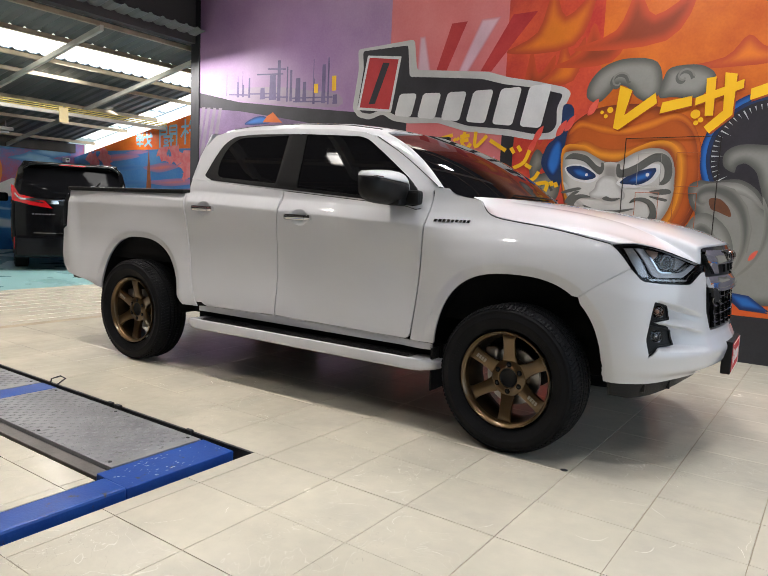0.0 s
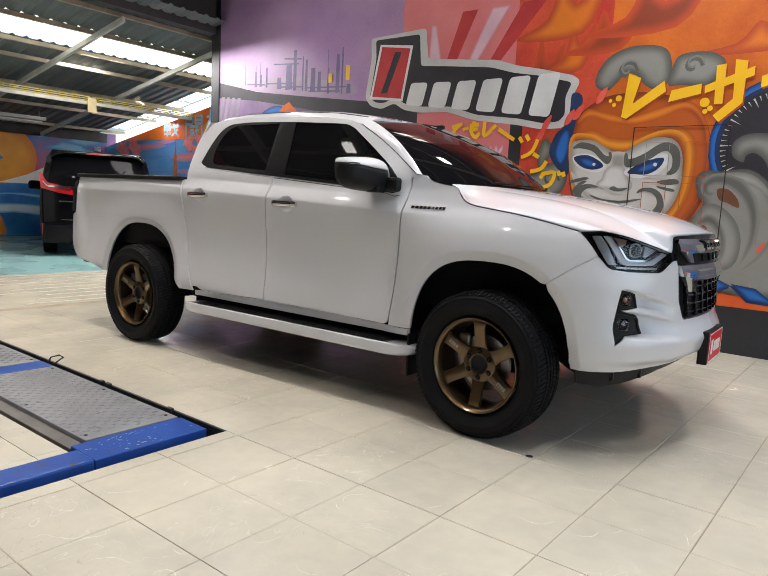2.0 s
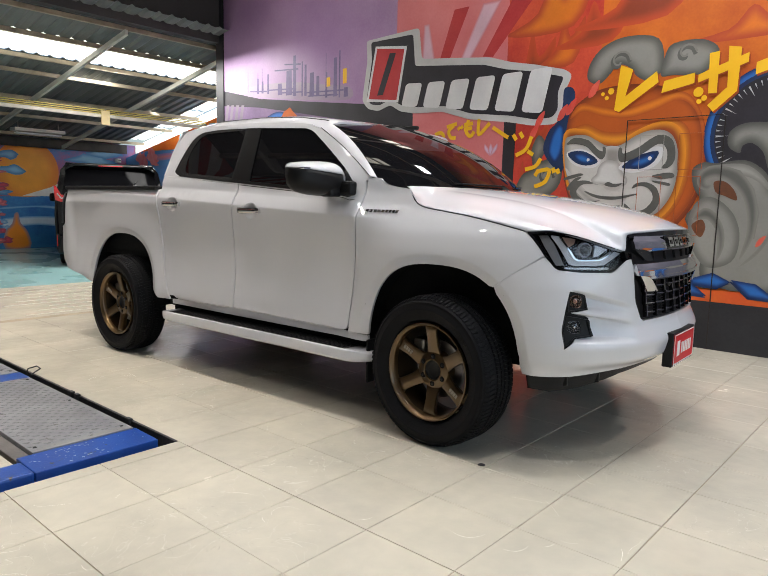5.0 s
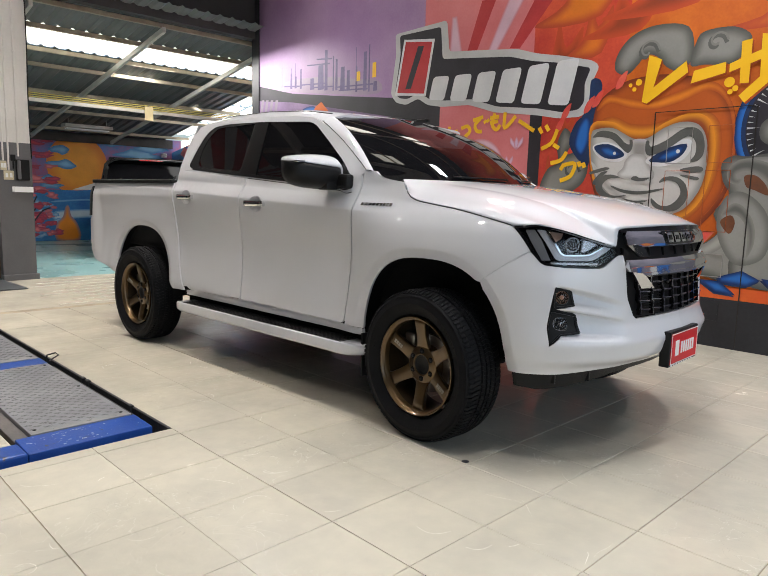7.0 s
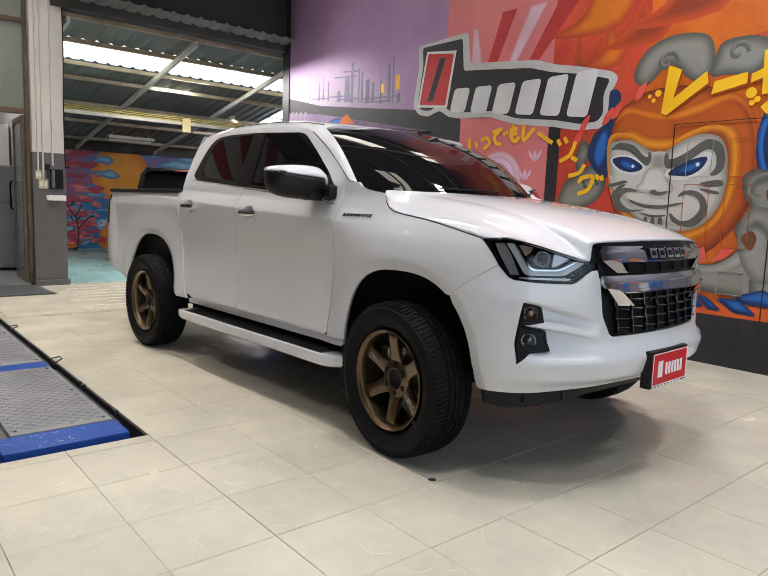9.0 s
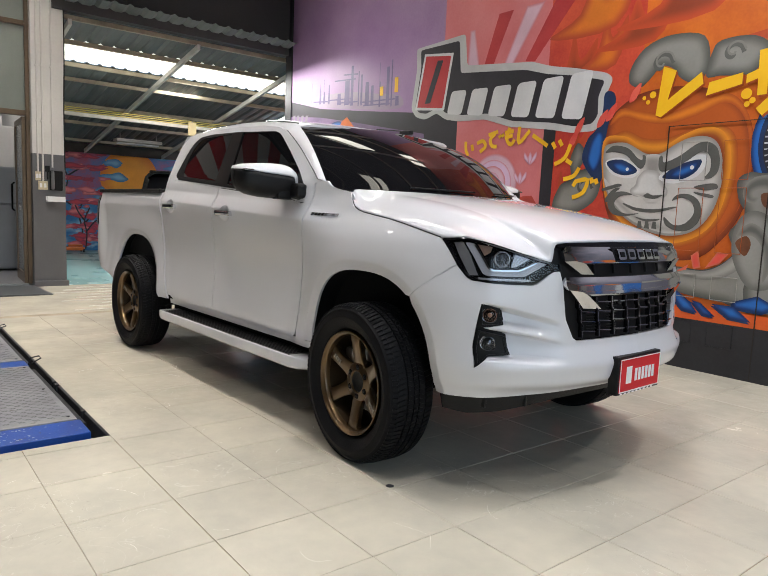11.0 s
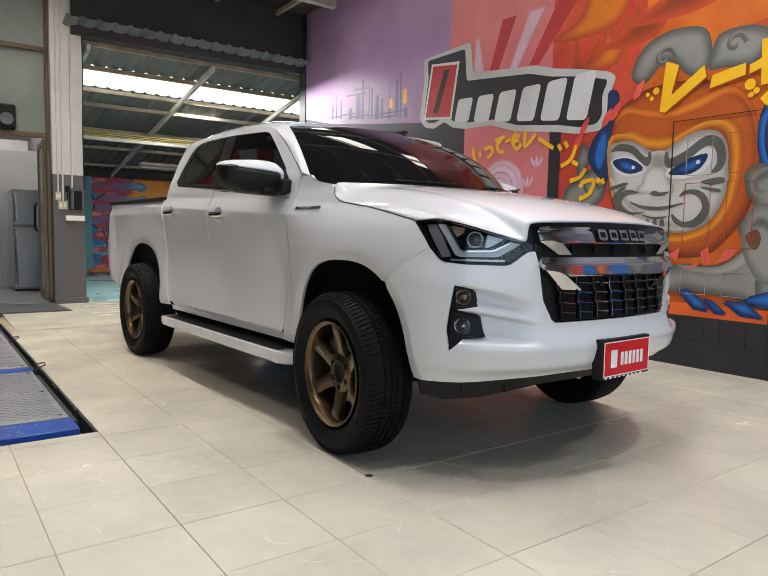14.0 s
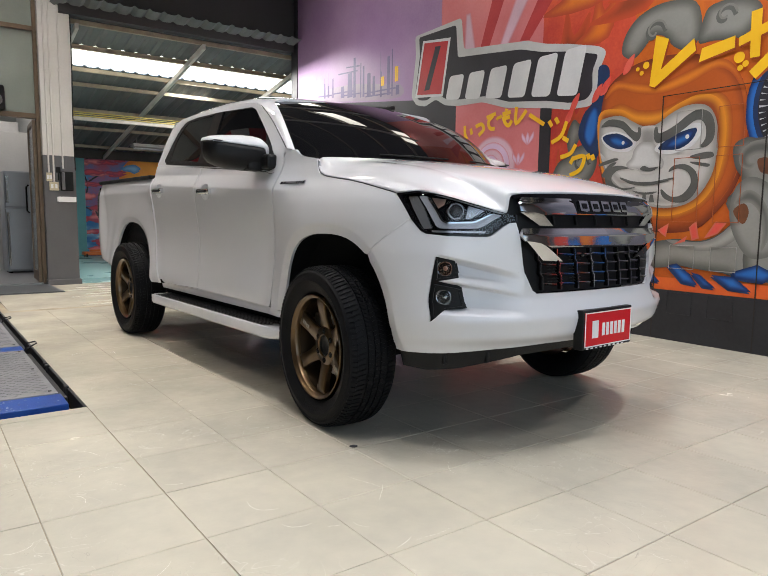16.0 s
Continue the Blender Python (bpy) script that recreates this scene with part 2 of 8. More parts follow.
def tube(bm, pts, r, n=8, cap=True):
    """A round bar along points."""
    pts = [Vector(p) for p in pts]
    rings = []
    for i, p in enumerate(pts):
        d = (pts[min(i + 1, len(pts) - 1)] - pts[max(i - 1, 0)]).normalized()
        a = d.orthogonal().normalized()
        b = d.cross(a)
        if rings:
            a = (last - d * last.dot(d)).normalized()
            b = d.cross(a)
        last = a
        rings.append([bm.verts.new(p + r * (math.cos(2 * math.pi * k / n) * a + math.sin(2 * math.pi * k / n) * b)) for k in range(n)])
    for q, s in zip(rings, rings[1:]):
        for k in range(n):
            bm.faces.new((q[k], q[(k + 1) % n], s[(k + 1) % n], s[k]))
    if cap:
        bm.faces.new(rings[0][::-1])
        bm.faces.new(rings[-1])
    return bm


def lathe(bm, prof, n=48, axis="y", centre=(0, 0, 0)):
    """Turns a profile of (radius, along) round an axis."""
    c = Vector(centre)
    rings = []
    for r, h in prof:
        ring = []
        for k in range(n):
            a = 2 * math.pi * k / n
            v = Vector((r * math.cos(a), h, r * math.sin(a))) if axis == "y" else Vector((r * math.cos(a), r * math.sin(a), h))
            ring.append(bm.verts.new(c + v))
        rings.append(ring)
    for q, s in zip(rings, rings[1:]):
        for k in range(n):
            bm.faces.new((q[k], q[(k + 1) % n], s[(k + 1) % n], s[k]))
    return bm


def curve2(pts, closed=True, n=6):
    """A smooth Catmull-Rom run through points of any dimension."""
    pts = [Vector(p) for p in pts]
    out, m = [], len(pts)
    for i in range(m if closed else m - 1):
        p = [pts[(i + k) % m] if closed else pts[min(max(i + k, 0), m - 1)] for k in (-1, 0, 1, 2)]
        for j in range(n):
            t = j / n
            out.append(0.5 * (2 * p[1] + (p[2] - p[0]) * t + (2 * p[0] - 5 * p[1] + 4 * p[2] - p[3]) * t * t + (3 * p[1] - p[0] - 3 * p[2] + p[3]) * t ** 3))
    if not closed:
        out.append(pts[-1])
    return [tuple(v) for v in out]


def fillet(poly, r, n=5):
    """A polygon with rounded corners; r may be one radius or one for each corner."""
    out, m = [], len(poly)
    for i in range(m):
        a, b, c = (Vector(poly[(i + k) % m]) for k in (-1, 0, 1))
        rad = r[i] if isinstance(r, (list, tuple)) else r
        u, v = (a - b), (c - b)
        d = min(rad, u.length * 0.48, v.length * 0.48)
        if d < 1e-4:
            out.append(tuple(b))
            continue
        p, q = b + u.normalized() * d, b + v.normalized() * d
        for k in range(n + 1):
            t = k / n
            out.append(tuple((1 - t) ** 2 * p + 2 * t * (1 - t) * b + t * t * q))
    return out


def dense(poly, step):
    out = []
    for i, p in enumerate(poly):
        q = poly[(i + 1) % len(poly)]
        k = max(1, int(math.dist(p, q) / step + 0.5))
        out += [(p[0] + (q[0] - p[0]) * j / k, p[1] + (q[1] - p[1]) * j / k) for j in range(k)]
    return out


def inside(p, poly):
    x, y = p
    c = False
    for i in range(len(poly)):
        (x0, y0), (x1, y1) = poly[i - 1], poly[i]
        if (y0 > y) != (y1 > y) and x < (x1 - x0) * (y - y0) / (y1 - y0) + x0:
            c = not c
    return c


def skin(mapf, outline, holes=(), step=0.04, rim=0.015, off=0.0, bm=None, lines=(), soft=0.0):
    """A sheet with a turned-in rim: the flat outline, less its holes, laid on the surface mapf(u, v, out)."""
    bm = bm or bmesh.new()
    loops = [dense(outline, step)] + [dense(h, step) for h in holes]
    co, ed = [], []
    for lp in loops:
        b = len(co)
        co += [Vector(p) for p in lp]
        ed += [(b + i, b + (i + 1) % len(lp)) for i in range(len(lp))]
    us, vs = [p[0] for p in loops[0]], [p[1] for p in loops[0]]
    u = min(us) + step * 0.5
    row = 0
    while u < max(us):
        v = min(vs) + step * (0.5 if row % 2 else 0.9)
        while v < max(vs):
            if inside((u, v), loops[0]) and not any(inside((u, v), h) for h in loops[1:]):
                if min((Vector((u, v)) - c).length_squared for c in co[:len(ed)]) > (0.45 * step) ** 2:
                    co.append(Vector((u, v)))
            v += step
        u += step * 0.87
        row += 1
    # fixed edges along creases; loose points too near to them give way
    if lines:
        nb, keep = len(ed), []
        runs = []
        for ln in lines:
            pts = []
            for p, q in zip(ln, ln[1:]):
                k = max(1, int(math.dist(p, q) / (step * 0.8)))
                pts += [Vector(p).lerp(Vector(q), j / k) for j in range(k)]
            pts.append(Vector(ln[-1]))
            runs.append([p if inside(p, loops[0]) and not any(inside(p, h) for h in loops[1:]) and min((p - c).length_squared for c in co[:nb]) > 4e-5 else None for p in pts])
        flat_pts = [p for r in runs for p in r if p is not None]
        co = co[:nb] + [c for c in co[nb:] if min(((c - p).length_squared for p in flat_pts), default=1) > (0.4 * step) ** 2]
        for r in runs:
            last = None
            for p in r:
                if p is None:
                    last = None
                    continue
                co.append(p)
                if last is not None:
                    ed.append((last, len(co) - 1))
                last = len(co) - 1
    pv, _, pf, *_ = delaunay_2d_cdt(co, ed, [], 0, 1e-6)
    bent = bm.verts.layers.float_vector.get("bent") or bm.verts.layers.float_vector.new("bent")
    verts = []
    for p in pv:
        v = bm.verts.new(mapf(p[0], p[1], off))
        e = soft or max(0.002, 0.45 * step)
        du = mapf(p[0] + e, p[1], off) - mapf(p[0] - e, p[1], off)
        dv = mapf(p[0], p[1] + e, off) - mapf(p[0], p[1] - e, off)
        c = du.cross(dv)
        if c.length > 1e-12:
            v[bent] = c.normalized()
        verts.append(v)
    for f in pf:
        c = sum((pv[i] for i in f), Vector((0, 0))) / len(f)
        if abs((pv[f[1]] - pv[f[0]]).cross(pv[f[2]] - pv[f[0]])) < 4e-6:
            continue
        if inside(c, loops[0]) and not any(inside(c, h) for h in loops[1:]):
            try:
                bm.faces.new([verts[i] for i in f]).smooth = True
            except ValueError:
                pass
    for v in verts:
        if not v.link_faces:
            bm.verts.remove(v)
    if rim:
        for lp in loops:
            top = [bm.verts.new(mapf(p[0], p[1], off)) for p in lp]
            low = [bm.verts.new(mapf(p[0], p[1], off - rim)) for p in lp]
            for i in range(len(lp)):
                j = (i + 1) % len(lp)
                bm.faces.new((top[i], top[j], low[j], low[i]))
    return bm


def lerp_table(tab, v):
    if v <= tab[0][0]:
        return tab[0][1]
    for (a, fa), (b, fb) in zip(tab, tab[1:]):
        if v <= b:
            t = (v - a) / (b - a)
            return fa + (fb - fa) * t
    return tab[-1][1]


def smooth01(a, b, v):
    t = min(1, max(0, (v - a) / (b - a)))
    return t * t * (3 - 2 * t)

# ---------------------------------------------------------------- pickup truck
PILLARB = mat("satin_black_trim", (0.006, 0.006, 0.0065), 0.32, 0, 0.08, 5, spec=0.2)
# Own axes: x ahead from the rear axle, y to its left, z up from the floor.
TRUCK = pose(0, -0.80, 0, 0, 0, 2.24) @ pose(0, 0.883, 0)
truck = thing("pickup_truck", TRUCK, "pearl white double-cab pickup truck with bronze six-spoke wheels", "pickup truck")
WB, WZ, HUBZ = 3.125, 0.386, 0.377
XF, XA = WB - 0.027, -0.008  # middles of the front and rear wheel openings


def smoothed(tab, lo, hi, sigma):
    g = np.arange(lo, hi, 0.002)
    v = np.interp(g, [a for a, _ in tab], [b for _, b in tab])
    k = np.exp(-0.5 * (np.arange(-60, 61) * 0.002 / sigma) ** 2)
    v = np.convolve(np.pad(v, 60, mode="edge"), k / k.sum(), mode="valid")
    return lambda q: float(np.interp(q, g, v))


B_cab = smoothed([(0.40, 0.862), (0.55, 0.892), (0.75, 0.905), (1.0, 0.913), (1.12, 0.911), (1.20, 0.903), (1.27, 0.884), (1.34, 0.852), (1.72, 0.708), (1.80, 0.675)], 0.3, 1.9, 0.018)
B_fen = smoothed([(0.40, 0.862), (0.55, 0.892), (0.75, 0.905), (0.98, 0.908), (1.08, 0.895), (1.15, 0.866), (1.20, 0.835), (1.30, 0.80), (1.40, 0.78)], 0.3, 1.9, 0.018)
B_bed = smoothed([(0.40, 0.875), (0.55, 0.892), (0.75, 0.905), (1.0, 0.910), (1.19, 0.903), (1.22, 0.893), (1.30, 0.868)], 0.3, 1.9, 0.006)
PLAN = np.array(curve2([(4.02, 0.0), (4.01, 0.2), (3.985, 0.4), (3.945, 0.56), (3.87, 0.715), (3.80, 0.805), (3.70, 0.872), (3.60, 0.908), (3.45, 0.93), (3.25, 0.935)], False, 8))
PLAN_S = np.r_[0, np.cumsum(np.hypot(*np.diff(PLAN, axis=0).T))]
DXZ = smoothed([(0.40, -0.07), (0.46, -0.035), (0.50, 0.03), (0.58, 0.05), (0.66, 0.012), (0.80, 0.0), (0.95, -0.005), (1.05, -0.020), (1.15, -0.05), (1.2, -0.07)], 0.3, 1.4, 0.009)


def waist(x):
    """The height of the crease along the doors."""
    return 1.188 - 0.043 * (x - 1.6)


def crease(x, z):
    d = z - waist(x)
    k = -0.27 * min(d, 0.08) if d > 0 else -0.046 * math.sin(math.pi * min(1.0, -d / 0.72))
    return k * (1 - smooth01(2.50, 2.90, x)) * smooth01(-0.95, -0.8, x) * (1 - smooth01(1.27, 1.36, z))


def arch_d(x, z, xc, a, b, p=2.55):
    return ((abs(x - xc) / a) ** p + (max(z - WZ, 0) / b) ** p) ** (1 / p)


def flare(x, z):
    d = min(arch_d(x, z, XA, 0.47, 0.55), arch_d(x, z, XF, 0.485, 0.535))
    return 0.020 * (1 - smooth01(1.09, 1.55, max(d, 1.09))) - 0.013 * max(0.0, (1.09 - d) / 0.09)


def half(x, z):
    """Half the body's width."""
    if x < 0.53:
        w = B_bed(z)
    else:
        k = smooth01(2.45, 2.75, x)
        w = B_cab(z) * (1 - k) + B_fen(z) * k if k else B_cab(z)
    w *= float(np.interp(x - DXZ(z), PLAN[::-1, 0], PLAN[::-1, 1])) / 0.935
    if x < -0.7:
        w -= 0.035 * ((-0.7 - x) / 0.38) ** 2
    return w + flare(x, z) + crease(x, z)


def side(sg):
    def f(x, z, out):
        return Vector((x, sg * (half(x, z) + out), z))
    return f


def z_brow(a):
    return 0.850 - 0.26 * (0.83 - min(a, 0.85))


def z_wing(a):
    return 0.735 - 0.19 * (0.76 - min(a, 0.85))


def z_ledge(a):
    return 0.622 - 0.06 * (0.83 - min(a, 0.85))


def ridge(y, z):
    """The bumper's relief: a sunk side panel with a sharp outer edge and a wing across it."""
    a = abs(y)
    ae = 0.812 + (0.847 - z) * 0.115
    w = smooth01(0.50, 0.70, a) * (1 - smooth01(ae, ae + 0.012, a))
    zu, zw, zl = z_brow(a), z_wing(a), z_ledge(a)
    p = lerp_table([(zl - 0.012, 0), (zl + 0.008, 1), (zw - 0.016, 1), (zw - 0.005, 0.2), (zw + 0.005, 0.12), (zw + 0.034, 0.8), (zu - 0.022, 1), (zu, 0)], z)
    return -0.046 * w * p


def front_s(s, z, out, rel=1.0):
    """The nose, by the length round its plan from the middle."""
    a = abs(s)
    px, py = float(np.interp(a, PLAN_S, PLAN[:, 0])), float(np.interp(a, PLAN_S, PLAN[:, 1]))
    qx, qy = float(np.interp(a + 0.01, PLAN_S, PLAN[:, 0])), float(np.interp(a + 0.01, PLAN_S, PLAN[:, 1]))
    n = Vector((qy - py, -(qx - px))).normalized()
    k = (B_fen(z) / 0.935)
    x, y = px + DXZ(z), py * k
    y += flare(x, z) * smooth01(0.6, 0.9, py)
    o = out + rel * ridge(py, z) + 0.020 * math.exp(-((a - 0.93) / 0.20) ** 2) * (1 - smooth01(0.84, 0.97, z))
    return Vector((x + n.x * o, math.copysign(1, s) * (y + n.y * o), z))


def s_of(y):
    return math.copysign(float(np.interp(abs(y), PLAN[:, 1], PLAN_S)), y)


def s_at_x(x):
    return float(np.interp(-x, -PLAN[:, 0], PLAN_S))


def front(y, z, out):
    return front_s(s_of(y), z, out)


def arch_pts(xc, a, b, z0, z1, p=2.55, n=46):
    """The wheel opening from its front foot at height z0 over the top to its rear foot at z1."""
    out = []
    for k in range(n + 1):
        th = math.pi * k / n
        c, s = math.cos(th), math.sin(th)
        out.append((xc + math.copysign(a * abs(c) ** (2 / p), c), WZ + b * abs(s) ** (2 / p)))
    out = [q for q in out if q[1] > (z0 if q[0] > xc else z1) + 0.01]
    return [(xc + a, z0)] + out + [(xc - a, z1)]


BED_OUT = [(0.655, 0.475), (0.53, 0.475)] + arch_pts(XA, 0.465, 0.555, 0.53, 0.50) + [(-0.60, 0.535), (-0.97, 0.585), (-1.045, 0.66), (-1.05, 0.74), (-1.015, 0.96), (-0.955, 0.985),
           (-0.935, 1.24), (-0.955, 1.288), (0.50, 1.290), (0.515, 1.22), (0.54, 0.98), (0.59, 0.66)]
def belt(x):
    return 1.392 - 0.0735 * (x - 0.736) - 0.006 * max(0.0, x - 2.0)


def belt_run(x0, x1, d, n=8):
    return [(x0 + (x1 - x0) * k / n, belt(x0 + (x1 - x0) * k / n) + d) for k in range(n + 1)]


RDOOR = fillet([(1.412, 0.50), (1.420, 1.05)], 0)[:2] + belt_run(1.446, 0.550, -0.013, 6) + fillet([(0.548, 1.33), (0.562, 1.15), (0.60, 0.80), (0.655, 0.56), (0.735, 0.485), (1.412, 0.50)], [0.0, 0.05, 0.1, 0.05, 0.06, 0.0])[:-1]
FDOOR = fillet([(1.420, 0.50), (2.468, 0.485), (2.490, 0.70), (2.535, 1.15), (2.556, 1.30), (2.552, 1.345)], [0.0, 0.05, 0.05, 0.05, 0.0, 0.0]) + [(2.530, 1.330), (2.516, 1.300), (2.512, 1.262), (2.495, 1.240), (2.460, 1.235)] + belt_run(2.40, 1.456, -0.016, 8) + [(1.428, 1.05)]
SEAM = [(2.842, 1.301), (2.862, 1.272), (2.882, 1.248), (2.908, 1.229), (2.942, 1.216), (2.983, 1.207), (3.09, 1.193), (3.209, 1.179), (3.32, 1.161), (3.414, 1.143), (3.517, 1.121), (3.561, 1.111)]


def nose_x(yp, z):
    return float(np.interp(-yp, -PLAN[::-1, 1], PLAN[::-1, 0])) + DXZ(z)


FENDER = [(2.476, 0.485), (2.498, 0.70), (2.543, 1.15), (2.562, 1.300), (2.564, 1.366), (2.635, 1.362), (2.660, 1.338), (2.685, 1.325), (2.742, 1.315), (2.80, 1.308), (2.834, 1.302)] + [(x - 0.002, z - 0.006) for x, z in SEAM[1:]] + [
          (nose_x(0.900, 1.075) - 0.003, 1.075), (nose_x(0.892, 1.035) - 0.003, 1.035), (nose_x(0.884, 1.001) - 0.003, 1.001), (3.444, 0.846), (3.433, 0.838)] + [q for q in arch_pts(XF, 0.475, 0.535, 0.42, 0.485) if q[0] < 3.426]
ROCKER = [(0.66, 0.44), (2.61, 0.44), (2.61, 0.476), (2.47, 0.479), (1.42, 0.494), (0.74, 0.479), (0.665, 0.475)]
FRAME = belt_run(0.540, 2.40, -0.012, 12) + [(2.460, 1.240), (2.497, 1.245), (2.515, 1.264), (2.520, 1.300), (2.534, 1.328), (2.560, 1.350), (2.575, 1.372), (2.44, 1.480), (2.25, 1.585), (2.085, 1.668), (1.98, 1.704), (1.78, 1.728), (1.36, 1.745), (0.95, 1.745), (0.75, 1.738), (0.655, 1.715), (0.590, 1.64), (0.552, 1.52)]
RWIN = fillet([(0.660, 1.423), (0.700, 1.402), (0.736, 1.394), (1.056, 1.368), (1.46, 1.341), (1.46, 1.708), (1.05, 1.716), (0.85, 1.705), (0.765, 1.652), (0.705, 1.545)], [0.01, 0.01, 0.02, 0.0, 0.0, 0.0, 0.05, 0.05, 0.05, 0.06])
FWIN = fillet([(1.465, 1.341), (2.063, 1.296), (2.40, 1.260), (2.455, 1.254), (2.500, 1.272), (2.492, 1.32), (2.40, 1.408), (2.21, 1.54), (2.03, 1.657), (1.96, 1.679), (1.465, 1.708)], [0.0, 0.0, 0.02, 0.02, 0.02, 0.02, 0.05, 0.1, 0.04, 0.05, 0.0])
RGLASS = fillet([(0.785, 1.412), (1.36, 1.372), (1.36, 1.700), (0.90, 1.694), (0.815, 1.63), (0.772, 1.53)], [0.05, 0.01, 0.01, 0.06, 0.06, 0.1])
PAN_B = [(1.375, 1.346), (1.555, 1.334), (1.518, 1.704), (1.395, 1.706)]
SAIL = [(2.385, 1.414), (2.490, 1.322), (2.498, 1.276), (2.455, 1.258), (2.33, 1.270)]

def ring(xc, a, b, d):
    return [(x, z) for x, z in arch_pts(xc, a * d, b * d, 0.3, 0.3, n=60)]


CREASES = [[(-0.9 + 0.35 * k, waist(-0.9 + 0.35 * k) + d) for k in range(11)] for d in (-0.50, -0.36, -0.22, -0.10, -0.014, -0.004, 0.004, 0.014, 0.066, 0.074, 0.086, 0.094)]
CREASES += [ring(xc, a, b, d) for xc, a, b in ((XA, 0.47, 0.55), (XF, 0.485, 0.535)) for d in (1.045, 1.075, 1.086, 1.094, 1.105, 1.13, 1.16)]

for sg in (-1, 1):
    f = side(sg)
    bed = part("bed_side", skin(f, BED_OUT, step=0.022, lines=CREASES, soft=0.006), PAINT, truck)
    rd = part("rear_door", skin(f, RDOOR, [[(0.735 + 0.073 * math.cos(a * 0.314), 1.186 + 0.053 * math.sin(a * 0.314)) for a in range(20)]], step=0.04, lines=CREASES, soft=0.006), PAINT, truck)
    fd = part("front_door", skin(f, FDOOR, [[(1.625 + 0.073 * math.cos(a * 0.314), 1.158 + 0.053 * math.sin(a * 0.314)) for a in range(20)]], step=0.04, lines=CREASES, soft=0.006), PAINT, truck)
    fen = part("front_fender", skin(f, FENDER, step=0.02, lines=CREASES, soft=0.006), PAINT, truck)
    part("rocker_panel", skin(f, ROCKER, step=0.06, off=-0.018), PAINT, truck)
    part("cab_frame", skin(f, FRAME, [RWIN, FWIN], step=0.04, rim=0.02), PAINT, truck)
    part("window", skin(f, RGLASS, step=0.04, rim=0.004, off=-0.006, soft=0.05), GLASS, rd, "dark tinted window glass")
    part("window", skin(f, FWIN, step=0.04, rim=0.004, off=-0.007, soft=0.05), GLASS, fd, "dark tinted window glass")
    part("quarter_trim", skin(f, RWIN, [dense(RGLASS, 0.04)], step=0.05, rim=0.004, off=-0.003), BLACKP, rd, "matt black window surround")
    part("pillar_trim", skin(f, PAN_B, step=0.06, rim=0.006, off=0.001), PILLARB, fd, "satin black door pillar trim")
    part("belt_moulding", skin(f, belt_run(0.735, 2.44, -0.004, 10) + belt_run(2.44, 0.735, 0.016, 10), step=0.06, rim=0.008, off=0.003), BLACKP, fd, "black window sill moulding")
    part("sail_panel", skin(f, SAIL, step=0.04, rim=0.006, off=0.002), BLACKP, fd, "black triangular mirror panel")
    # handles: a cupped recess and a chrome grip
    for door, hx, hz in ((rd, 0.735, 1.186), (fd, 1.625, 1.158)):
        def cup(u, v, out, hx=hx, hz=hz):
            p = f(hx + u, hz + v, 0)
            return p + Vector((0, sg * (out - 0.03 * max(0, 1 - (u / 0.075) ** 2 - (v / 0.055) ** 2)), 0))
        part("handle_recess", skin(cup, [(0.075 * math.cos(a * 0.314), 0.055 * math.sin(a * 0.314)) for a in range(20)], step=0.02, rim=0.0), PAINT, door)
        b = bmesh.new()
        for k, (u0, u1) in enumerate(((-0.115, 0.06), (0.064, 0.105))):
            pr = [(u0, -0.015), (u1, -0.015), (u1, 0.017), (u0, 0.019)]
            def bar(u, v, out):
                return f(hx + u, hz + v, 0) + Vector((0, sg * (0.028 + out - 24 * v * v - 0.9 * max(0, abs(u) - 0.08) ** 2 * 8), 0))
            skin(bar, fillet(pr, 0.008), step=0.012, rim=0.022, bm=b)
        part("door_handle", b, CHROME, door, "chrome pull handle", True)
        # black sheet in the recess stands for the shade behind the grip
        part("handle_shadow_gap", skin(lambda u, v, out: f(hx + u, hz + v, -0.016 + out), fillet([(-0.105, -0.016), (0.10, -0.016), (0.10, 0.012), (-0.105, 0.012)], 0.01), step=0.05, rim=0), BLACKP, door)
    part("sill_board", boxm(0.60, sg * 0.80, 0.33, 2.64, sg * 0.77, 0.47), CHASSIS, truck)
    # wheel arch liner
    for xc, a, bb in ((XA, 0.47, 0.56), (XF, 0.485, 0.545)):
        b = bmesh.new()
        pts = arch_pts(xc, a + 0.01, bb + 0.01, 0.40, 0.36)
        r0 = [b.verts.new((x, sg * (half(x, z) - 0.016), z)) for x, z in pts]
        r1 = [b.verts.new((x, sg * 0.50, z)) for x, z in pts]
        for i in range(len(pts) - 1):
            b.faces.new((r0[i], r0[i + 1], r1[i + 1], r1[i]))
        b.faces.new(r1)
        part("wheel_arch_liner", b, CHASSIS, truck)
        part("mud_flap", boxm(xc - a + 0.002, sg * 0.882, 0.205 if xc > 1 else 0.29, xc - a + 0.016, sg * 0.62, 0.455, 0.004), BLACKP, truck, "black rubber mud flap")
    # side step
    b = bmesh.new()
    rows = []
    for k in range(25):
        t = k / 24
        x = 0.595 + (2.665 - 0.595) * (0.5 - 0.5 * math.cos(math.pi * t))
        e = min(x - 0.595, 2.665 - x)
        g = min(1.0, (e / 0.11)) ** 0.5
        yo, zt, zb = 0.84 + 0.126 * (0.35 + 0.65 * g), 0.358 + 0.042 * (0.4 + 0.6 * g), 0.352 - 0.034 * (0.4 + 0.6 * g)
        lip = 0.008 * smooth01(0.10, 0.16, e)
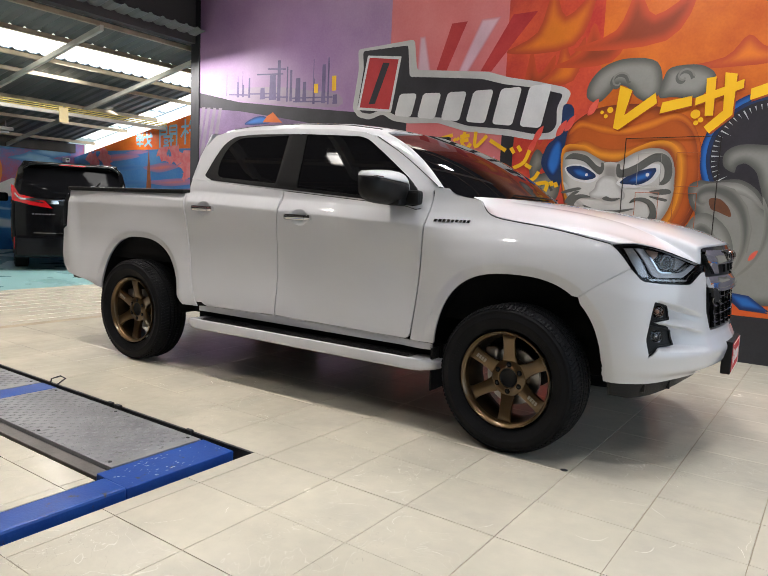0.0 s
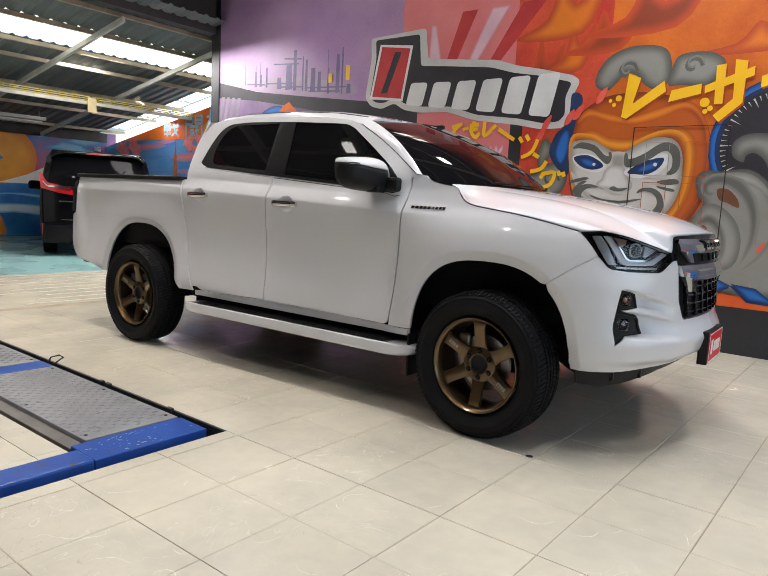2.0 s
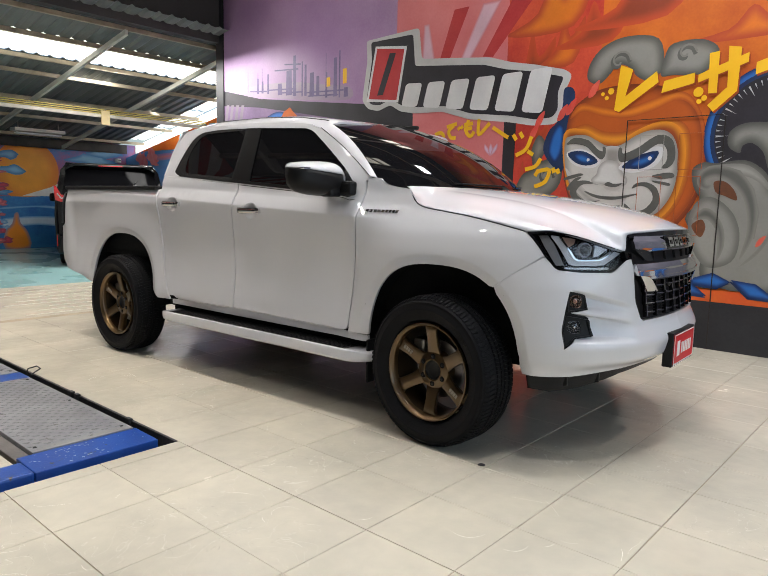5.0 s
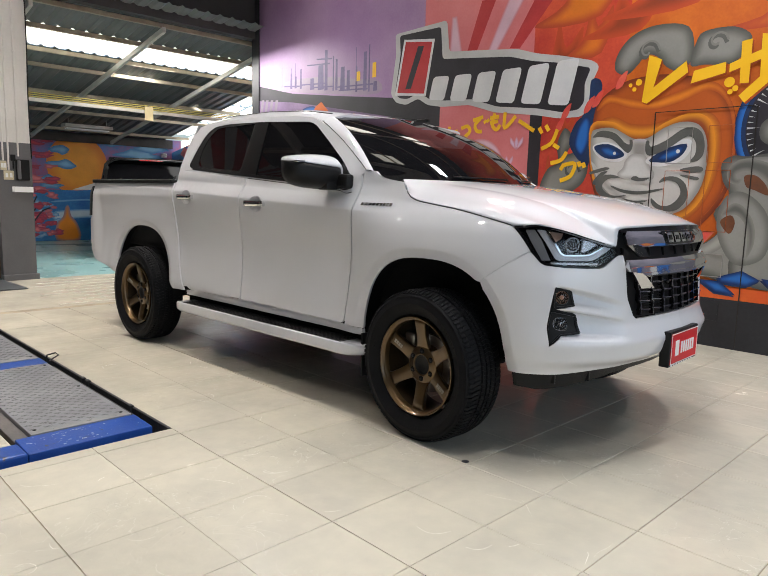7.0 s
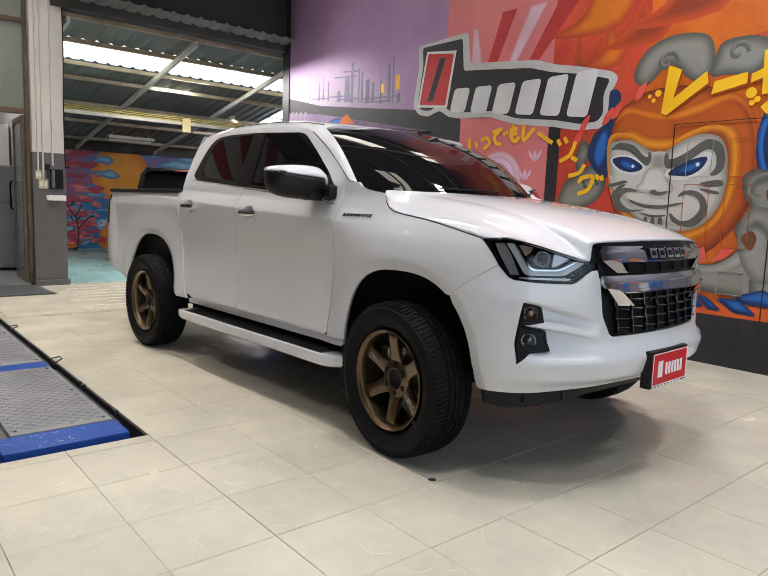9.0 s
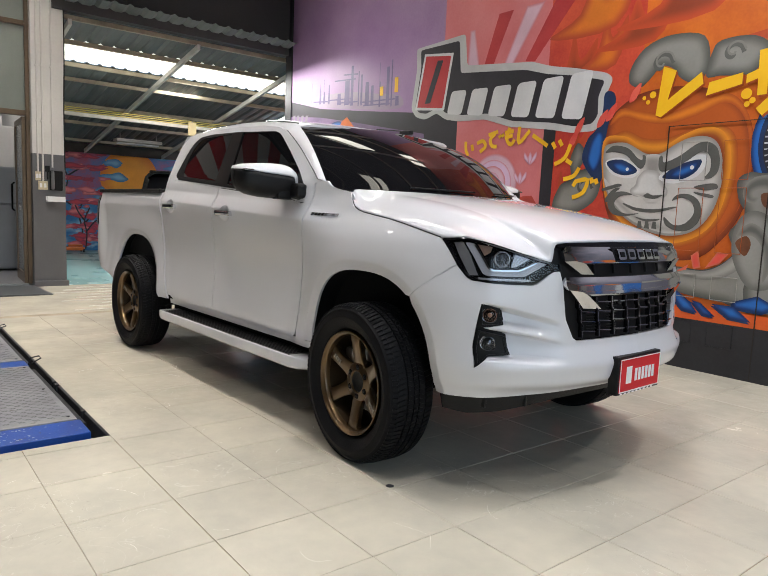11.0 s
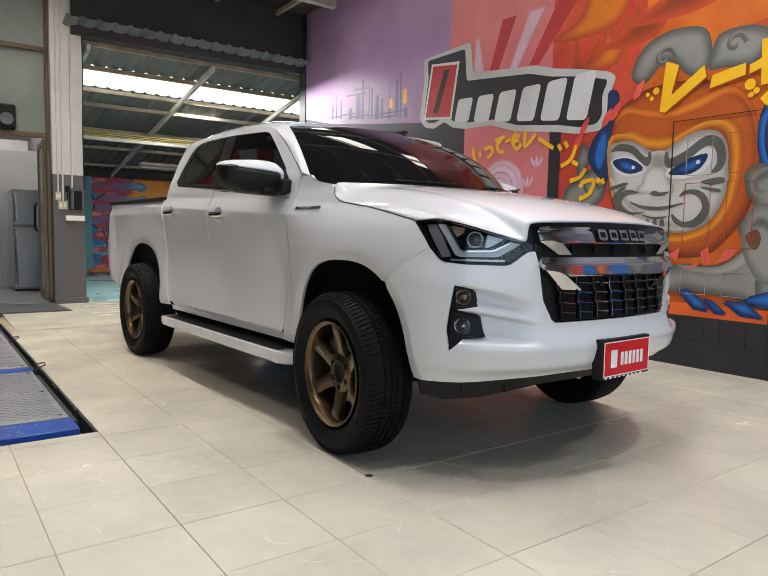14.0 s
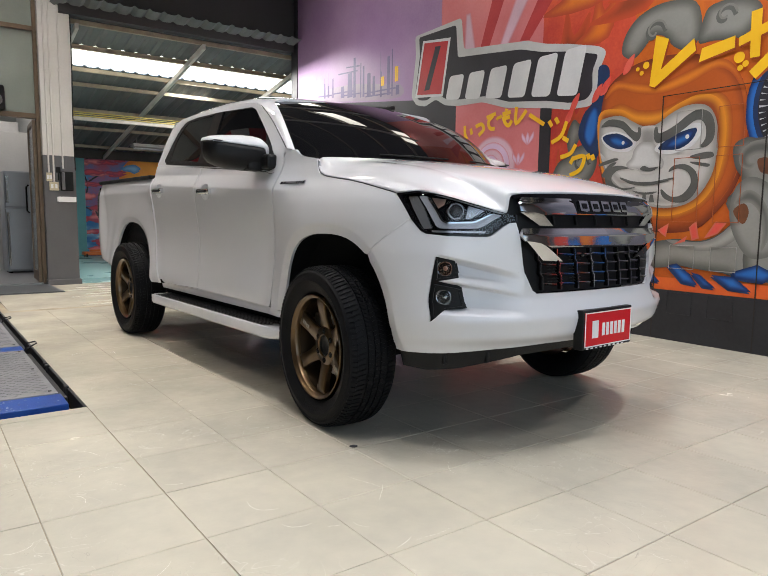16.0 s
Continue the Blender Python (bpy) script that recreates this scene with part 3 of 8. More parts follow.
        rows.append([b.verts.new((x, sg * y, z)) for y, z in fillet([(0.78, zt - lip), (yo - 0.020, zt - lip), (yo - 0.012, zt), (yo, zt - 0.004), (yo, zb + 0.012), (yo - 0.05, zb), (0.78, zb)], [0, 0.003, 0.004, 0.014, 0.022, 0.02, 0], 4)])
    for p, q in zip(rows, rows[1:]):
        for i in range(len(p)):
            j = (i + 1) % len(p)
            b.faces.new((p[i], p[j], q[j], q[i]))
    b.faces.new(rows[0][::-1])
    b.faces.new(rows[-1])
    for f_ in b.faces:
        f_.smooth = len(f_.verts) == 4
    for e in b.edges:
        if len(e.link_faces) == 2 and e.calc_face_angle(0) > 0.7:
            e.smooth = False
    st = part("side_step", b, PAINT, truck, "white running board with black tread")
    part("step_tread", boxm(0.735, sg * 0.944, 0.386, 2.50, sg * 0.79, 0.3955, 0.003), BLACKP, st, "ribbed black rubber tread")
    for k in range(7):
        y = sg * (0.815 + 0.0185 * k)
        part("tread_rib", boxm(0.76, y - 0.004, 0.394, 2.48, y + 0.004, 0.400, 0.001), BLACKP, st)
    for x in (0.8, 1.55, 2.35):
        part("step_bracket", boxm(x, sg * 0.60, 0.34, x + 0.06, sg * 0.86, 0.37), CHASSIS, st)
    # mirror: one lofted form, parted into cap and lower shell
    def mir_x(y, z, lo, hi, dep):
        zc, hh = (lo + hi) / 2, (hi - lo) / 2
        return 2.315 + dep * max(0.0, 1 - abs((z - zc) / hh) ** 2.6) ** (1 / 2.6)
    TOPM = [(0.822, 1.385), (0.828, 1.405), (0.846, 1.424), (0.88, 1.443), (0.92, 1.451), (1.0, 1.451), (1.058, 1.447), (1.12, 1.441), (1.165, 1.434), (1.188, 1.425), (1.197, 1.410)]
    BOTM = [(0.822, 1.262), (0.83, 1.258), (0.88, 1.257), (0.95, 1.258), (1.058, 1.264), (1.12, 1.276), (1.165, 1.294), (1.188, 1.32), (1.197, 1.36)]
    SPLM = [(0.822, 1.335), (0.866, 1.335), (0.874, 1.372), (0.886, 1.381), (1.058, 1.392), (1.13, 1.400), (1.197, 1.407)]
    DEPM = [(0.822, 0.055), (0.84, 0.09), (0.90, 0.118), (1.0, 0.125), (1.10, 0.11), (1.165, 0.08), (1.188, 0.05), (1.197, 0.012)]
    ys = [0.822, 0.825, 0.83, 0.838, 0.846, 0.856, 0.866, 0.870, 0.874, 0.88, 0.886, 0.90, 0.93, 0.96, 1.0, 1.04, 1.08, 1.12, 1.145, 1.165, 1.178, 1.188, 1.194, 1.197]
    shells = []
    for upper in (True, False):
        b = bmesh.new()
        rows = []
        for y in ys:
            lo, hi, sp, dep = (lerp_table(t, y) for t in (BOTM, TOPM, SPLM, DEPM))
            z0, z1 = (sp, hi) if upper else (lo, sp - 0.0015)
            cs = [math.sin(math.pi / 2 * k / 9) for k in range(10)]
            zz = [z0 + (z1 - z0) * (c if upper else 1 - cs[9 - k]) for k, c in enumerate(cs)]
            loop_m = [(mir_x(y, z, lo, hi, dep) + (0 if upper else -0.003), z) for z in zz]
            loop_m = loop_m + [(2.285, z1), (2.285, z0)]
            rows.append([b.verts.new((x, sg * y, z)) for x, z in loop_m])
        for p, q in zip(rows, rows[1:]):
            for i in range(len(p)):
                j = (i + 1) % len(p)
                b.faces.new((p[i], p[j], q[j], q[i]))
        b.faces.new(rows[0])
        b.faces.new(rows[-1][::-1])
        shells.append(b)
    mir = part("wing_mirror", shells[0], PAINT, truck, "white and black door mirror", True)
    part("mirror_shell", shells[1], BLACKP, mir, "black lower mirror shell", True)
    part("mirror_arm", boxm(2.32, sg * 0.88, 1.254, 2.42, sg * 0.98, 1.315, 0.018), BLACKP, mir)
    part("mirror_foot", boxm(2.36, sg * 0.84, 1.262, 2.50, sg * 0.905, 1.345, 0.018), BLACKP, mir)
    part("turn_lamp", boxm(2.31, sg * 1.10, 1.397, 2.405, sg * 1.175, 1.408, 0.003), LENSM, mir, "thin clear indicator strip")

# the joint between cab and bed, closed a little behind the skin
JOINT = [(0.545, 1.295), (0.546, 1.28), (0.555, 1.15), (0.593, 0.80), (0.640, 0.58), (0.684, 0.506)]
for sg in (-1, 1):
    part("bed_joint", skin(side(sg), [(x - 0.045, z) for x, z in JOINT] + [(x + 0.03, z) for x, z in JOINT[::-1]], step=0.05, off=-0.010, rim=0), PAINT, truck)
# shut lines: dark gaps behind the panel joints
for sg in (-1, 1):
    f = side(sg)
    for nm, pts, dep in (("bonnet_gap", [(x - 0.001, z - 0.003) for x, z in SEAM[1:]], -0.006), ("door_gap", [(2.472, 0.485), (2.494, 0.70), (2.539, 1.15), (2.561, 1.300), (2.559, 1.352)], -0.010), ("pillar_gap", [(1.416, 0.50), (1.424, 1.05), (1.450, 1.325)], -0.010), ("wing_gap", [(3.438, 0.838), (3.56, 0.926), (3.66, 1.0)], -0.0055)):
        b = bmesh.new()
        run = dense(pts + pts[-2:0:-1], 0.03)
        tube(b, [f(x, z, dep) for x, z in run[:len(run) // 2 + 1]], {"wing_gap": 0.0045, "pillar_gap": 0.0034}.get(nm, 0.0022), 5)
        part(nm, b, PAINT if nm in ("pillar_gap", "wing_gap") else BLACKP, truck)

# roof, by x and y
ROOFZ = smoothed([(0.5, 1.66), (0.60, 1.73), (0.68, 1.772), (0.93, 1.793), (1.364, 1.796), (1.777, 1.776), (2.04, 1.742), (2.2, 1.70)], 0.3, 2.6, 0.03)


def roof(x, y, out):
    a = abs(y)
    return Vector((x, y, ROOFZ(x) + 0.022 * (1 - (y / 0.66) ** 2) - 0.062 * max(0, (a - 0.55) / 0.15) ** 2.2 + out))


ROOF_OUT = [(0.64, -0.60), (0.70, -0.692), (0.95, -0.704), (1.36, -0.704), (1.78, -0.704), (1.98, -0.700), (2.07, -0.685), (2.115, -0.62), (2.155, -0.40), (2.172, 0.0),
            (2.155, 0.40), (2.115, 0.62), (2.07, 0.685), (1.98, 0.700), (1.78, 0.704), (1.36, 0.704), (0.95, 0.704), (0.70, 0.692), (0.64, 0.60), (0.615, 0.3), (0.61, 0.0), (0.615, -0.3)]
part("roof", skin(roof, ROOF_OUT, step=0.04), PAINT, truck)
for sg in (-1, 1):
    part("roof_moulding", skin(roof, [(0.75, sg * 0.612), (2.05, sg * 0.612), (2.05, sg * 0.622), (0.75, sg * 0.622)], step=0.2, rim=0.003, off=0.003), BLACKP, truck)


def rear_cab(y, z, out):
    return Vector((0.535 + 0.06 * smooth01(1.3, 1.75, z) * (z - 1.3) / 0.4 - out - 0.02 * (1 - (y / 0.8) ** 2), y, z))


part("cab_back", skin(rear_cab, [(-0.85, 1.0), (0.85, 1.0), (0.845, 1.34), (0.77, 1.56), (0.70, 1.73), (0.4, 1.76), (-0.4, 1.76), (-0.70, 1.73), (-0.77, 1.56), (-0.845, 1.34)], step=0.1), PAINT, truck)
part("rear_window", skin(rear_cab, fillet([(-0.66, 1.36), (0.66, 1.36), (0.58, 1.68), (-0.58, 1.68)], 0.06), step=0.1, off=0.004, rim=0.003), GLASS, truck)


def screen(v, u, out):
    """The windscreen: v from its top to its foot, u from side to side."""
    w = 0.655 + (0.815 - 0.655) * v + 0.026 * math.sin(math.pi * min(v, 1.0))
    xt, zt = 2.155 - 0.075 * u * u, 1.742 - 0.034 * u * u
    xb, zb = 2.93 - 0.335 * abs(u) ** 2.2, 1.335 + 0.012 * u * u
    k = v
    return Vector((xt + (xb - xt) * k + 0.03 * math.sin(math.pi * k) + out * 0.6, u * w, zt + (zb - zt) * k + 0.035 * math.sin(math.pi * k) + out * 0.8))


WS = fillet([(0.0, -0.985), (0.0, 0.985), (1.07, 0.985), (1.07, -0.985)], 0.05)
part("windscreen", skin(screen, WS, step=0.045, rim=0.004, soft=0.05), GLASS, truck, "dark tinted windscreen")
for sg in (-1, 1):
    # outer pillar strip that closes screen to frame
    b = bmesh.new()
    rows, seal = [], []
    for k in range(13):
        v = k / 12
        p = screen(v, sg * 0.975, 0.004)
        z = 1.672 + (1.372 - 1.672) * v
        x = 2.085 + (2.575 - 2.085) * v + 0.005
        z += 0.015 * math.sin(math.pi * v)
        q = Vector((x, sg * (half(min(x, 2.5), z) - 0.001), z))
        q.y -= sg * 0.004
        seal.append(q + Vector((0.001, sg * 0.004, 0.001)))
        mid = (p + q) / 2 + Vector((0.008, sg * 0.008, 0.008))
        rows.append([b.verts.new(c) for c in (p, mid, q)])
    for a, c in zip(rows, rows[1:]):
        for i in range(2):
            b.faces.new((a[i], a[i + 1], c[i + 1], c[i]))
    part("windscreen_pillar", b, PAINT, truck, smooth=True)
    part("door_seal", tube(bmesh.new(), seal, 0.0025, 6), BLACKP, truck)
    # scuttle corner between wing and glass
    b = bmesh.new()
    rows = []
    for k in range(11):
        v = k / 10
        x = 2.578 + (2.842 - 2.578) * v
        z = lerp_table([(2.56, 1.372), (2.58, 1.370), (2.635, 1.358), (2.660, 1.343), (2.685, 1.330), (2.742, 1.316), (2.80, 1.309), (2.842, 1.302)], x)
        p = side(sg)(x, z, -0.001)
        q = screen(min(1.06, 0.985 + 0.19 * v), sg * (0.975 - 0.14 * v), 0.004 - 0.006 * v)
        rows.append([b.verts.new(c) for c in (p, (p + q) / 2, q)])
    for a, c in zip(rows, rows[1:]):
        for i in range(2):
            b.faces.new((a[i], a[i + 1], c[i + 1], c[i]))
    part("scuttle_corner", b, PAINT, truck, smooth=True)
    b = bmesh.new()
    tube(b, [screen(1.0, -0.55 * k / 4 + (0.05 if sg < 0 else 0.85), 0.010) for k in range(5)], 0.005, 6)
    part("wiper", b, BLACKP, truck, "black wiper blade")

# bonnet, by x and y
HC = smoothed([(2.7, 1.372), (2.82, 1.362), (3.0, 1.338), (3.28, 1.292), (3.64, 1.232), (3.80, 1.195), (3.90, 1.160), (3.97, 1.125), (4.05, 1.08)], 2.5, 4.2, 0.02)
HE = smoothed([(2.7, 1.30), (2.86, 1.24), (2.93, 1.212), (3.17, 1.190), (3.38, 1.158), (3.56, 1.115), (3.75, 1.04), (3.90, 1.0), (4.05, 0.97)], 2.5, 4.2, 0.02)


def hood(x, y, out):
    a = abs(y) / 0.845
    z = HE(x) + (HC(x) - HE(x)) * (1 - a ** 3.0)
    z += 0.008 * smooth01(0.50, 0.60, abs(y)) * (1 - smooth01(0.62, 0.74, abs(y))) * (1 - smooth01(3.6, 3.9, x))
    return Vector((x, y, z + out))


NOSE = [(0.0, 1.118), (0.2, 1.116), (0.4, 1.112), (0.5, 1.108), (0.535, 1.105), (0.548, 1.100), (0.558, 1.090), (0.565, 1.070), (0.570, 1.045), (0.578, 1.026), (0.60, 1.030), (0.626, 1.037), (0.719, 1.066), (0.80, 1.094), (0.861, 1.119), (0.906, 1.113)]


def bonnet():
    """The bonnet as one patch between its middle line, the seam, the glass and the nose."""
    ws = [0.0, 0.1, 0.2, 0.3, 0.38, 0.44, 0.49, 0.52, 0.535, 0.543, 0.550, 0.556, 0.560, 0.564, 0.568, 0.572, 0.578, 0.585, 0.60, 0.626, 0.66, 0.70, 0.74, 0.78, 0.81, 0.84, 0.861, 0.88, 0.895, 0.906]
    ts = [0, 0.03, 0.08, 0.15, 0.25, 0.35, 0.45, 0.55, 0.64, 0.72, 0.79, 0.85, 0.90, 0.935, 0.96, 0.98, 1.0]
    E = [front(yp, lerp_table(NOSE, yp), 0.004) for yp in ws]
    w = [e.y / E[-1].y for e in E]
    R = []
    for k in w:
        g = screen(1.045, 0.84 * min(1, k / 0.92), 0.010)
        e = side(1)(2.846, 1.303, -0.001)
        m = max(0.0, (k - 0.92) / 0.08)
        R.append(g * (1 - m) + e * m)
    S = []
    for t in ts:
        x = 2.846 + (3.561 - 2.846) * t
        z = lerp_table(SEAM, x)
        S.append(side(1)(x + 0.002, z, -0.002))
    S[-1] = E[-1]
    C = [R[0] + (E[0] - R[0]) * t for t in ts]
    zf = lambda v: hood(v.x, v.y, 0).z
    rC, rS = [0] * len(ts), [v.z - zf(v) for v in S]
    rR, rE = [v.z - zf(v) for v in R], [v.z - zf(v) for v in E]
    pts = []
    for i, t in enumerate(ts):
        row = []
        for j, k in enumerate(w):
            lin = lambda a, b, c, d: a * (1 - t) * (1 - k) + b * (1 - t) * k + c * t * (1 - k) + d * t * k
            v = C[i] * (1 - k) + S[i] * k + R[j] * (1 - t) + E[j] * t - lin(R[0], R[-1], E[0], E[-1])
            kk = k ** 2.5
            fr, ff = (1 - t) ** 3.5, max(0.0, (t - 0.40) / 0.60) ** 2.6
            res = rS[i] * kk + rR[j] * fr + rE[j] * ff - kk * (rR[-1] * fr + rE[-1] * ff)
            v.z = zf(v) + res
            row.append(v)
        pts.append(row)
    b = bmesh.new()
    grid = []
    for i, r in enumerate(pts):
        full = [Vector((v.x, -v.y, v.z)) for v in r[:0:-1]] + r
        edge = [full[0] + Vector((0, 0.022, -0.020))] + full + [full[-1] + Vector((0, -0.022, -0.020))]
        grid.append([b.verts.new(v) for v in edge])
    grid.append([b.verts.new(v.co + Vector((-0.020, 0, -0.007))) for v in grid[-1]])
    for p, q in zip(grid, grid[1:]):
        for j in range(len(p) - 1):
            fc = b.faces.new((p[j], p[j + 1], q[j + 1], q[j]))
            fc.smooth = True
    for e in b.edges:
        if len(e.link_faces) == 2 and e.calc_face_angle(0) > 0.7:
            e.smooth = False
    return b


part("bonnet", bonnet(), PAINT, truck)
b = bmesh.new()
box(b, 2.50, -0.70, 1.16, 2.80, 0.70, 1.24)
part("cowl", b, BLACKP, truck)

# front bumper
TOP = [(s_at_x(3.440 - DXZ(0.836)), 0.836), (s_at_x(3.560 - DXZ(0.922)), 0.924), (s_of(0.886), 0.992), (s_of(0.881), 0.990), (s_of(0.866), 0.947), (s_of(0.856), 0.936), (s_of(0.80), 0.928), (s_of(0.659), 0.925), (s_of(0.640), 0.931), (s_of(0.592), 0.966), (s_of(0.565), 0.983), (s_of(0.535), 0.985)]
GR = [(s_of(0.520), 0.930), (s_of(0.500), 0.78), (s_of(0.462), 0.700), (s_of(0.44), 0.685)]
LEG = [(s_at_x(x - DXZ(z)), z) for x, z in arch_pts(XF, 0.475, 0.535, 0.43, 0.43) if 3.446 < x]
RIGHT = LEG + TOP + GR
LOWH = [(s_at_x(3.66), 0.428), (s_of(0.80), 0.430), (s_of(0.60), 0.445), (s_of(0.35), 0.455), (s_of(0.2), 0.455)]
loop = [(s, z) for s, z in RIGHT] + [(-s, z) for s, z in RIGHT[::-1]] + [(-s, z) for s, z in LOWH] + [(s, z) for s, z in LOWH[::-1]]
BLINES = []
for sg in (-1, 1):
    ys = [0.51 + 0.03 * k for k in range(11)] + [0.826]
    for fb, ds in ((z_ledge, (-0.024, -0.018, -0.012, -0.006, 0.002, 0.008, 0.014)), (z_wing, (-0.022, -0.016, -0.010, -0.005, 0.0, 0.005, 0.011, 0.028, 0.034, 0.040)), (z_brow, (-0.028, -0.022, -0.014, -0.006, 0.0, 0.006, 0.012))):
        for d in ds:
            BLINES.append([(s_of(sg * y), fb(y) + d) for y in ys])
    for d in (1.045, 1.075, 1.086, 1.094, 1.105, 1.13, 1.16):
        BLINES.append([(sg * s_at_x(x - DXZ(z)), z) for x, z in ring(XF, 0.485, 0.535, d) if x > 3.45 and z < 0.9])
SURR = fillet([(0.830, 0.844), (0.777, 0.826), (0.766, 0.756), (0.826, 0.742), (0.761, 0.710), (0.755, 0.634), (0.824, 0.622), (0.862, 0.572)], [0.004, 0.004, 0.004, 0.002, 0.004, 0.004, 0.002, 0.004])
bm = skin(front_s, loop, [[(s_of(sg * y), z) for y, z in SURR] for sg in (-1, 1)], step=0.016, lines=BLINES, soft=0.004)
bumper = part("front_bumper", bm, PAINT, truck)
VAL = [(0.2, 0.405), (0.42, 0.398), (0.56, 0.378), (0.72, 0.352), (0.86, 0.345), (0.95, 0.36), (0.985, 0.44)]
part("lower_valance", skin(lambda q, z, out: front_s(q, 0.45, 0) + Vector((-0.045 - (0.45 - z) * 0.35 + out, 0, z - 0.45)), VAL + [(0.985, 0.462), (-0.985, 0.462)] + [(-q, z) for q, z in VAL[::-1]], step=0.05), BLACKP, truck, "black plastic lower valance")
for sg in (-1, 1):
    for q in (0.60, 0.80):
        c = front_s(sg * q, 0.45, 0)
        part("valance_rib", boxm(c.x - 0.075, c.y - 0.008, 0.375, c.x - 0.055, c.y + 0.008, 0.445, 0.004), BLACKP, truck)

# grille
DEEPB = mat("deep_black_grille", (0.006, 0.006, 0.0065), 0.4, 0, 0.1, 6, spec=0.2)
gr = part("grille", skin(front, fillet([(-0.548, 1.098), (-0.572, 1.03), (-0.545, 0.97), (-0.525, 0.93), (-0.505, 0.78), (-0.46, 0.69), (0.46, 0.69), (0.505, 0.78), (0.525, 0.93), (0.545, 0.97), (0.572, 1.03), (0.548, 1.098)], 0.012), step=0.05, off=-0.012, rim=0.03), DEEPB, truck, "gloss black grille with chrome bars")


def strip(name, poly, out, mt, parent, label="", rim=0.015, step=0.04, bulge=0.0):
    zs = [z for _, z in poly]
    f = (lambda y, z, o: front(y, z, o + bulge - 0.55 * max(0.0, z - max(zs) + 0.028) - 0.20 * max(0.0, max(zs) - 0.068 - z))) if bulge else front
    ys = [y for y, _ in poly]
    turn = [[(min(ys), z), (max(ys), z)] for z in (max(zs) - 0.020, max(zs) - 0.028, max(zs) - 0.036, max(zs) - 0.060, max(zs) - 0.068, max(zs) - 0.076)] if bulge else ()
    return part(name, skin(f, poly, step=step, off=out, rim=rim, lines=turn), mt, parent, label)


strip("grille_frame", [(-0.552, 1.098), (-0.50, 1.106), (-0.2, 1.114), (0.2, 1.114), (0.50, 1.106), (0.552, 1.098), (0.54, 1.086), (-0.54, 1.086)], 0.004, GLOSSB, gr)
up = [(-0.50, 1.092), (0.0, 1.098), (0.50, 1.092), (0.526, 1.074), (0.520, 1.034), (0.462, 1.030), (0.405, 1.019), (0.36, 1.022), (-0.36, 1.022), (-0.405, 1.019), (-0.462, 1.030), (-0.520, 1.034), (-0.526, 1.074)]
strip("upper_bar", up, 0.008, CHROME, gr, "dark-reflecting chrome bar", 0.022, 0.02, 0.008)
lo = [(-0.515, 0.962), (0.515, 0.962), (0.52, 0.93), (0.508, 0.909), (0.42, 0.897), (0.37, 0.882), (-0.37, 0.882), (-0.42, 0.897), (-0.508, 0.909), (-0.52, 0.93)]
strip("lower_bar", lo, 0.014, CHROME, gr, "wide chrome bar", 0.03, 0.015, 0.010)
for sg in (-1, 1):
    for nm, pol, zb, ky in (("lower_hook", [(0.508, 0.910), (0.420, 0.899), (0.283, 0.819), (0.405, 0.826)], 0.82, 0.30), ("upper_hook", [(0.526, 1.030), (0.464, 1.032), (0.405, 1.020), (0.342, 0.972), (0.420, 0.974)], 0.972, 0.30)):
        part(nm, skin(lambda y, z, o: front(sg * y, z, o + 0.004 + ky * (z - zb)), pol, step=0.02, rim=0.016, soft=0.01), CHROME, gr, "bright chrome hooked bar end")
strip("bar_step", [(-0.44, 0.902), (0.44, 0.902), (0.41, 0.890), (-0.41, 0.890)], 0.030, CHROME, gr, "", 0.012)
for k in range(9):
    y0 = -0.44 + 0.11 * k
    zig = [(y0, 0.875), (y0 + 0.004, 0.83), (y0 + 0.018, 0.815), (y0 + 0.014, 0.77), (y0 + 0.026, 0.755), (y0 + 0.022, 0.70)]
    poly = zig + [(y + 0.007, z) for y, z in zig[::-1]]
    if max(abs(y) for y, _ in poly) < 0.47:
        strip("grille_rib", poly, 0.006, GLOSSB, gr, "", 0.020, 0.05)
        strip("rib_edge", [(y + 0.0055, z) for y, z in zig] + [(y + 0.008, z) for y, z in zig[::-1]], 0.008, CHROME, gr, "", 0.004, 0.05)
for k in range(4):
    z = 0.722 + 0.042 * k
    for j in range(8):
        y0 = -0.43 + 0.11 * j + 0.012
        strip("grille_slat", [(y0, z + 0.005), (y0 + 0.092, z - 0.001), (y0 + 0.092, z - 0.007), (y0, z - 0.001)], 0.001, GLOSSB, gr, "", 0.014, 0.1)
        strip("slat_edge", [(y0, z + 0.0085), (y0 + 0.092, z + 0.0025), (y0 + 0.092, z - 0.0010), (y0, z + 0.0050)], 0.0055, SMOKE, gr, "", 0.003, 0.1)
for k in range(10):
    z = 0.735 + 0.013 * k
    for y0 in (-0.34, -0.205):
        strip("intake_fin", [(y0 - 0.03, z), (y0 + 0.05, z), (y0 + 0.05, z - 0.004), (y0 - 0.03, z - 0.004)], -0.004, BLACKP, gr, "", 0.006, 0.1)
for k in range(5):
    strip("upper_slat", [(-0.34 + 0.14 * k, 1.016), (-0.33 + 0.14 * k, 1.016), (-0.325 + 0.14 * k, 0.975), (-0.335 + 0.14 * k, 0.975)], 0.004, BLACKP, gr, "", 0.012, 0.1)
b = bmesh.new()
bmesh.ops.create_uvsphere(b, u_segments=12, v_segments=8, radius=0.012, matrix=Matrix.Translation(front(-0.155, 0.845, 0.002)))
part("parking_camera", b, GLOSSB, gr, "small round camera", True)
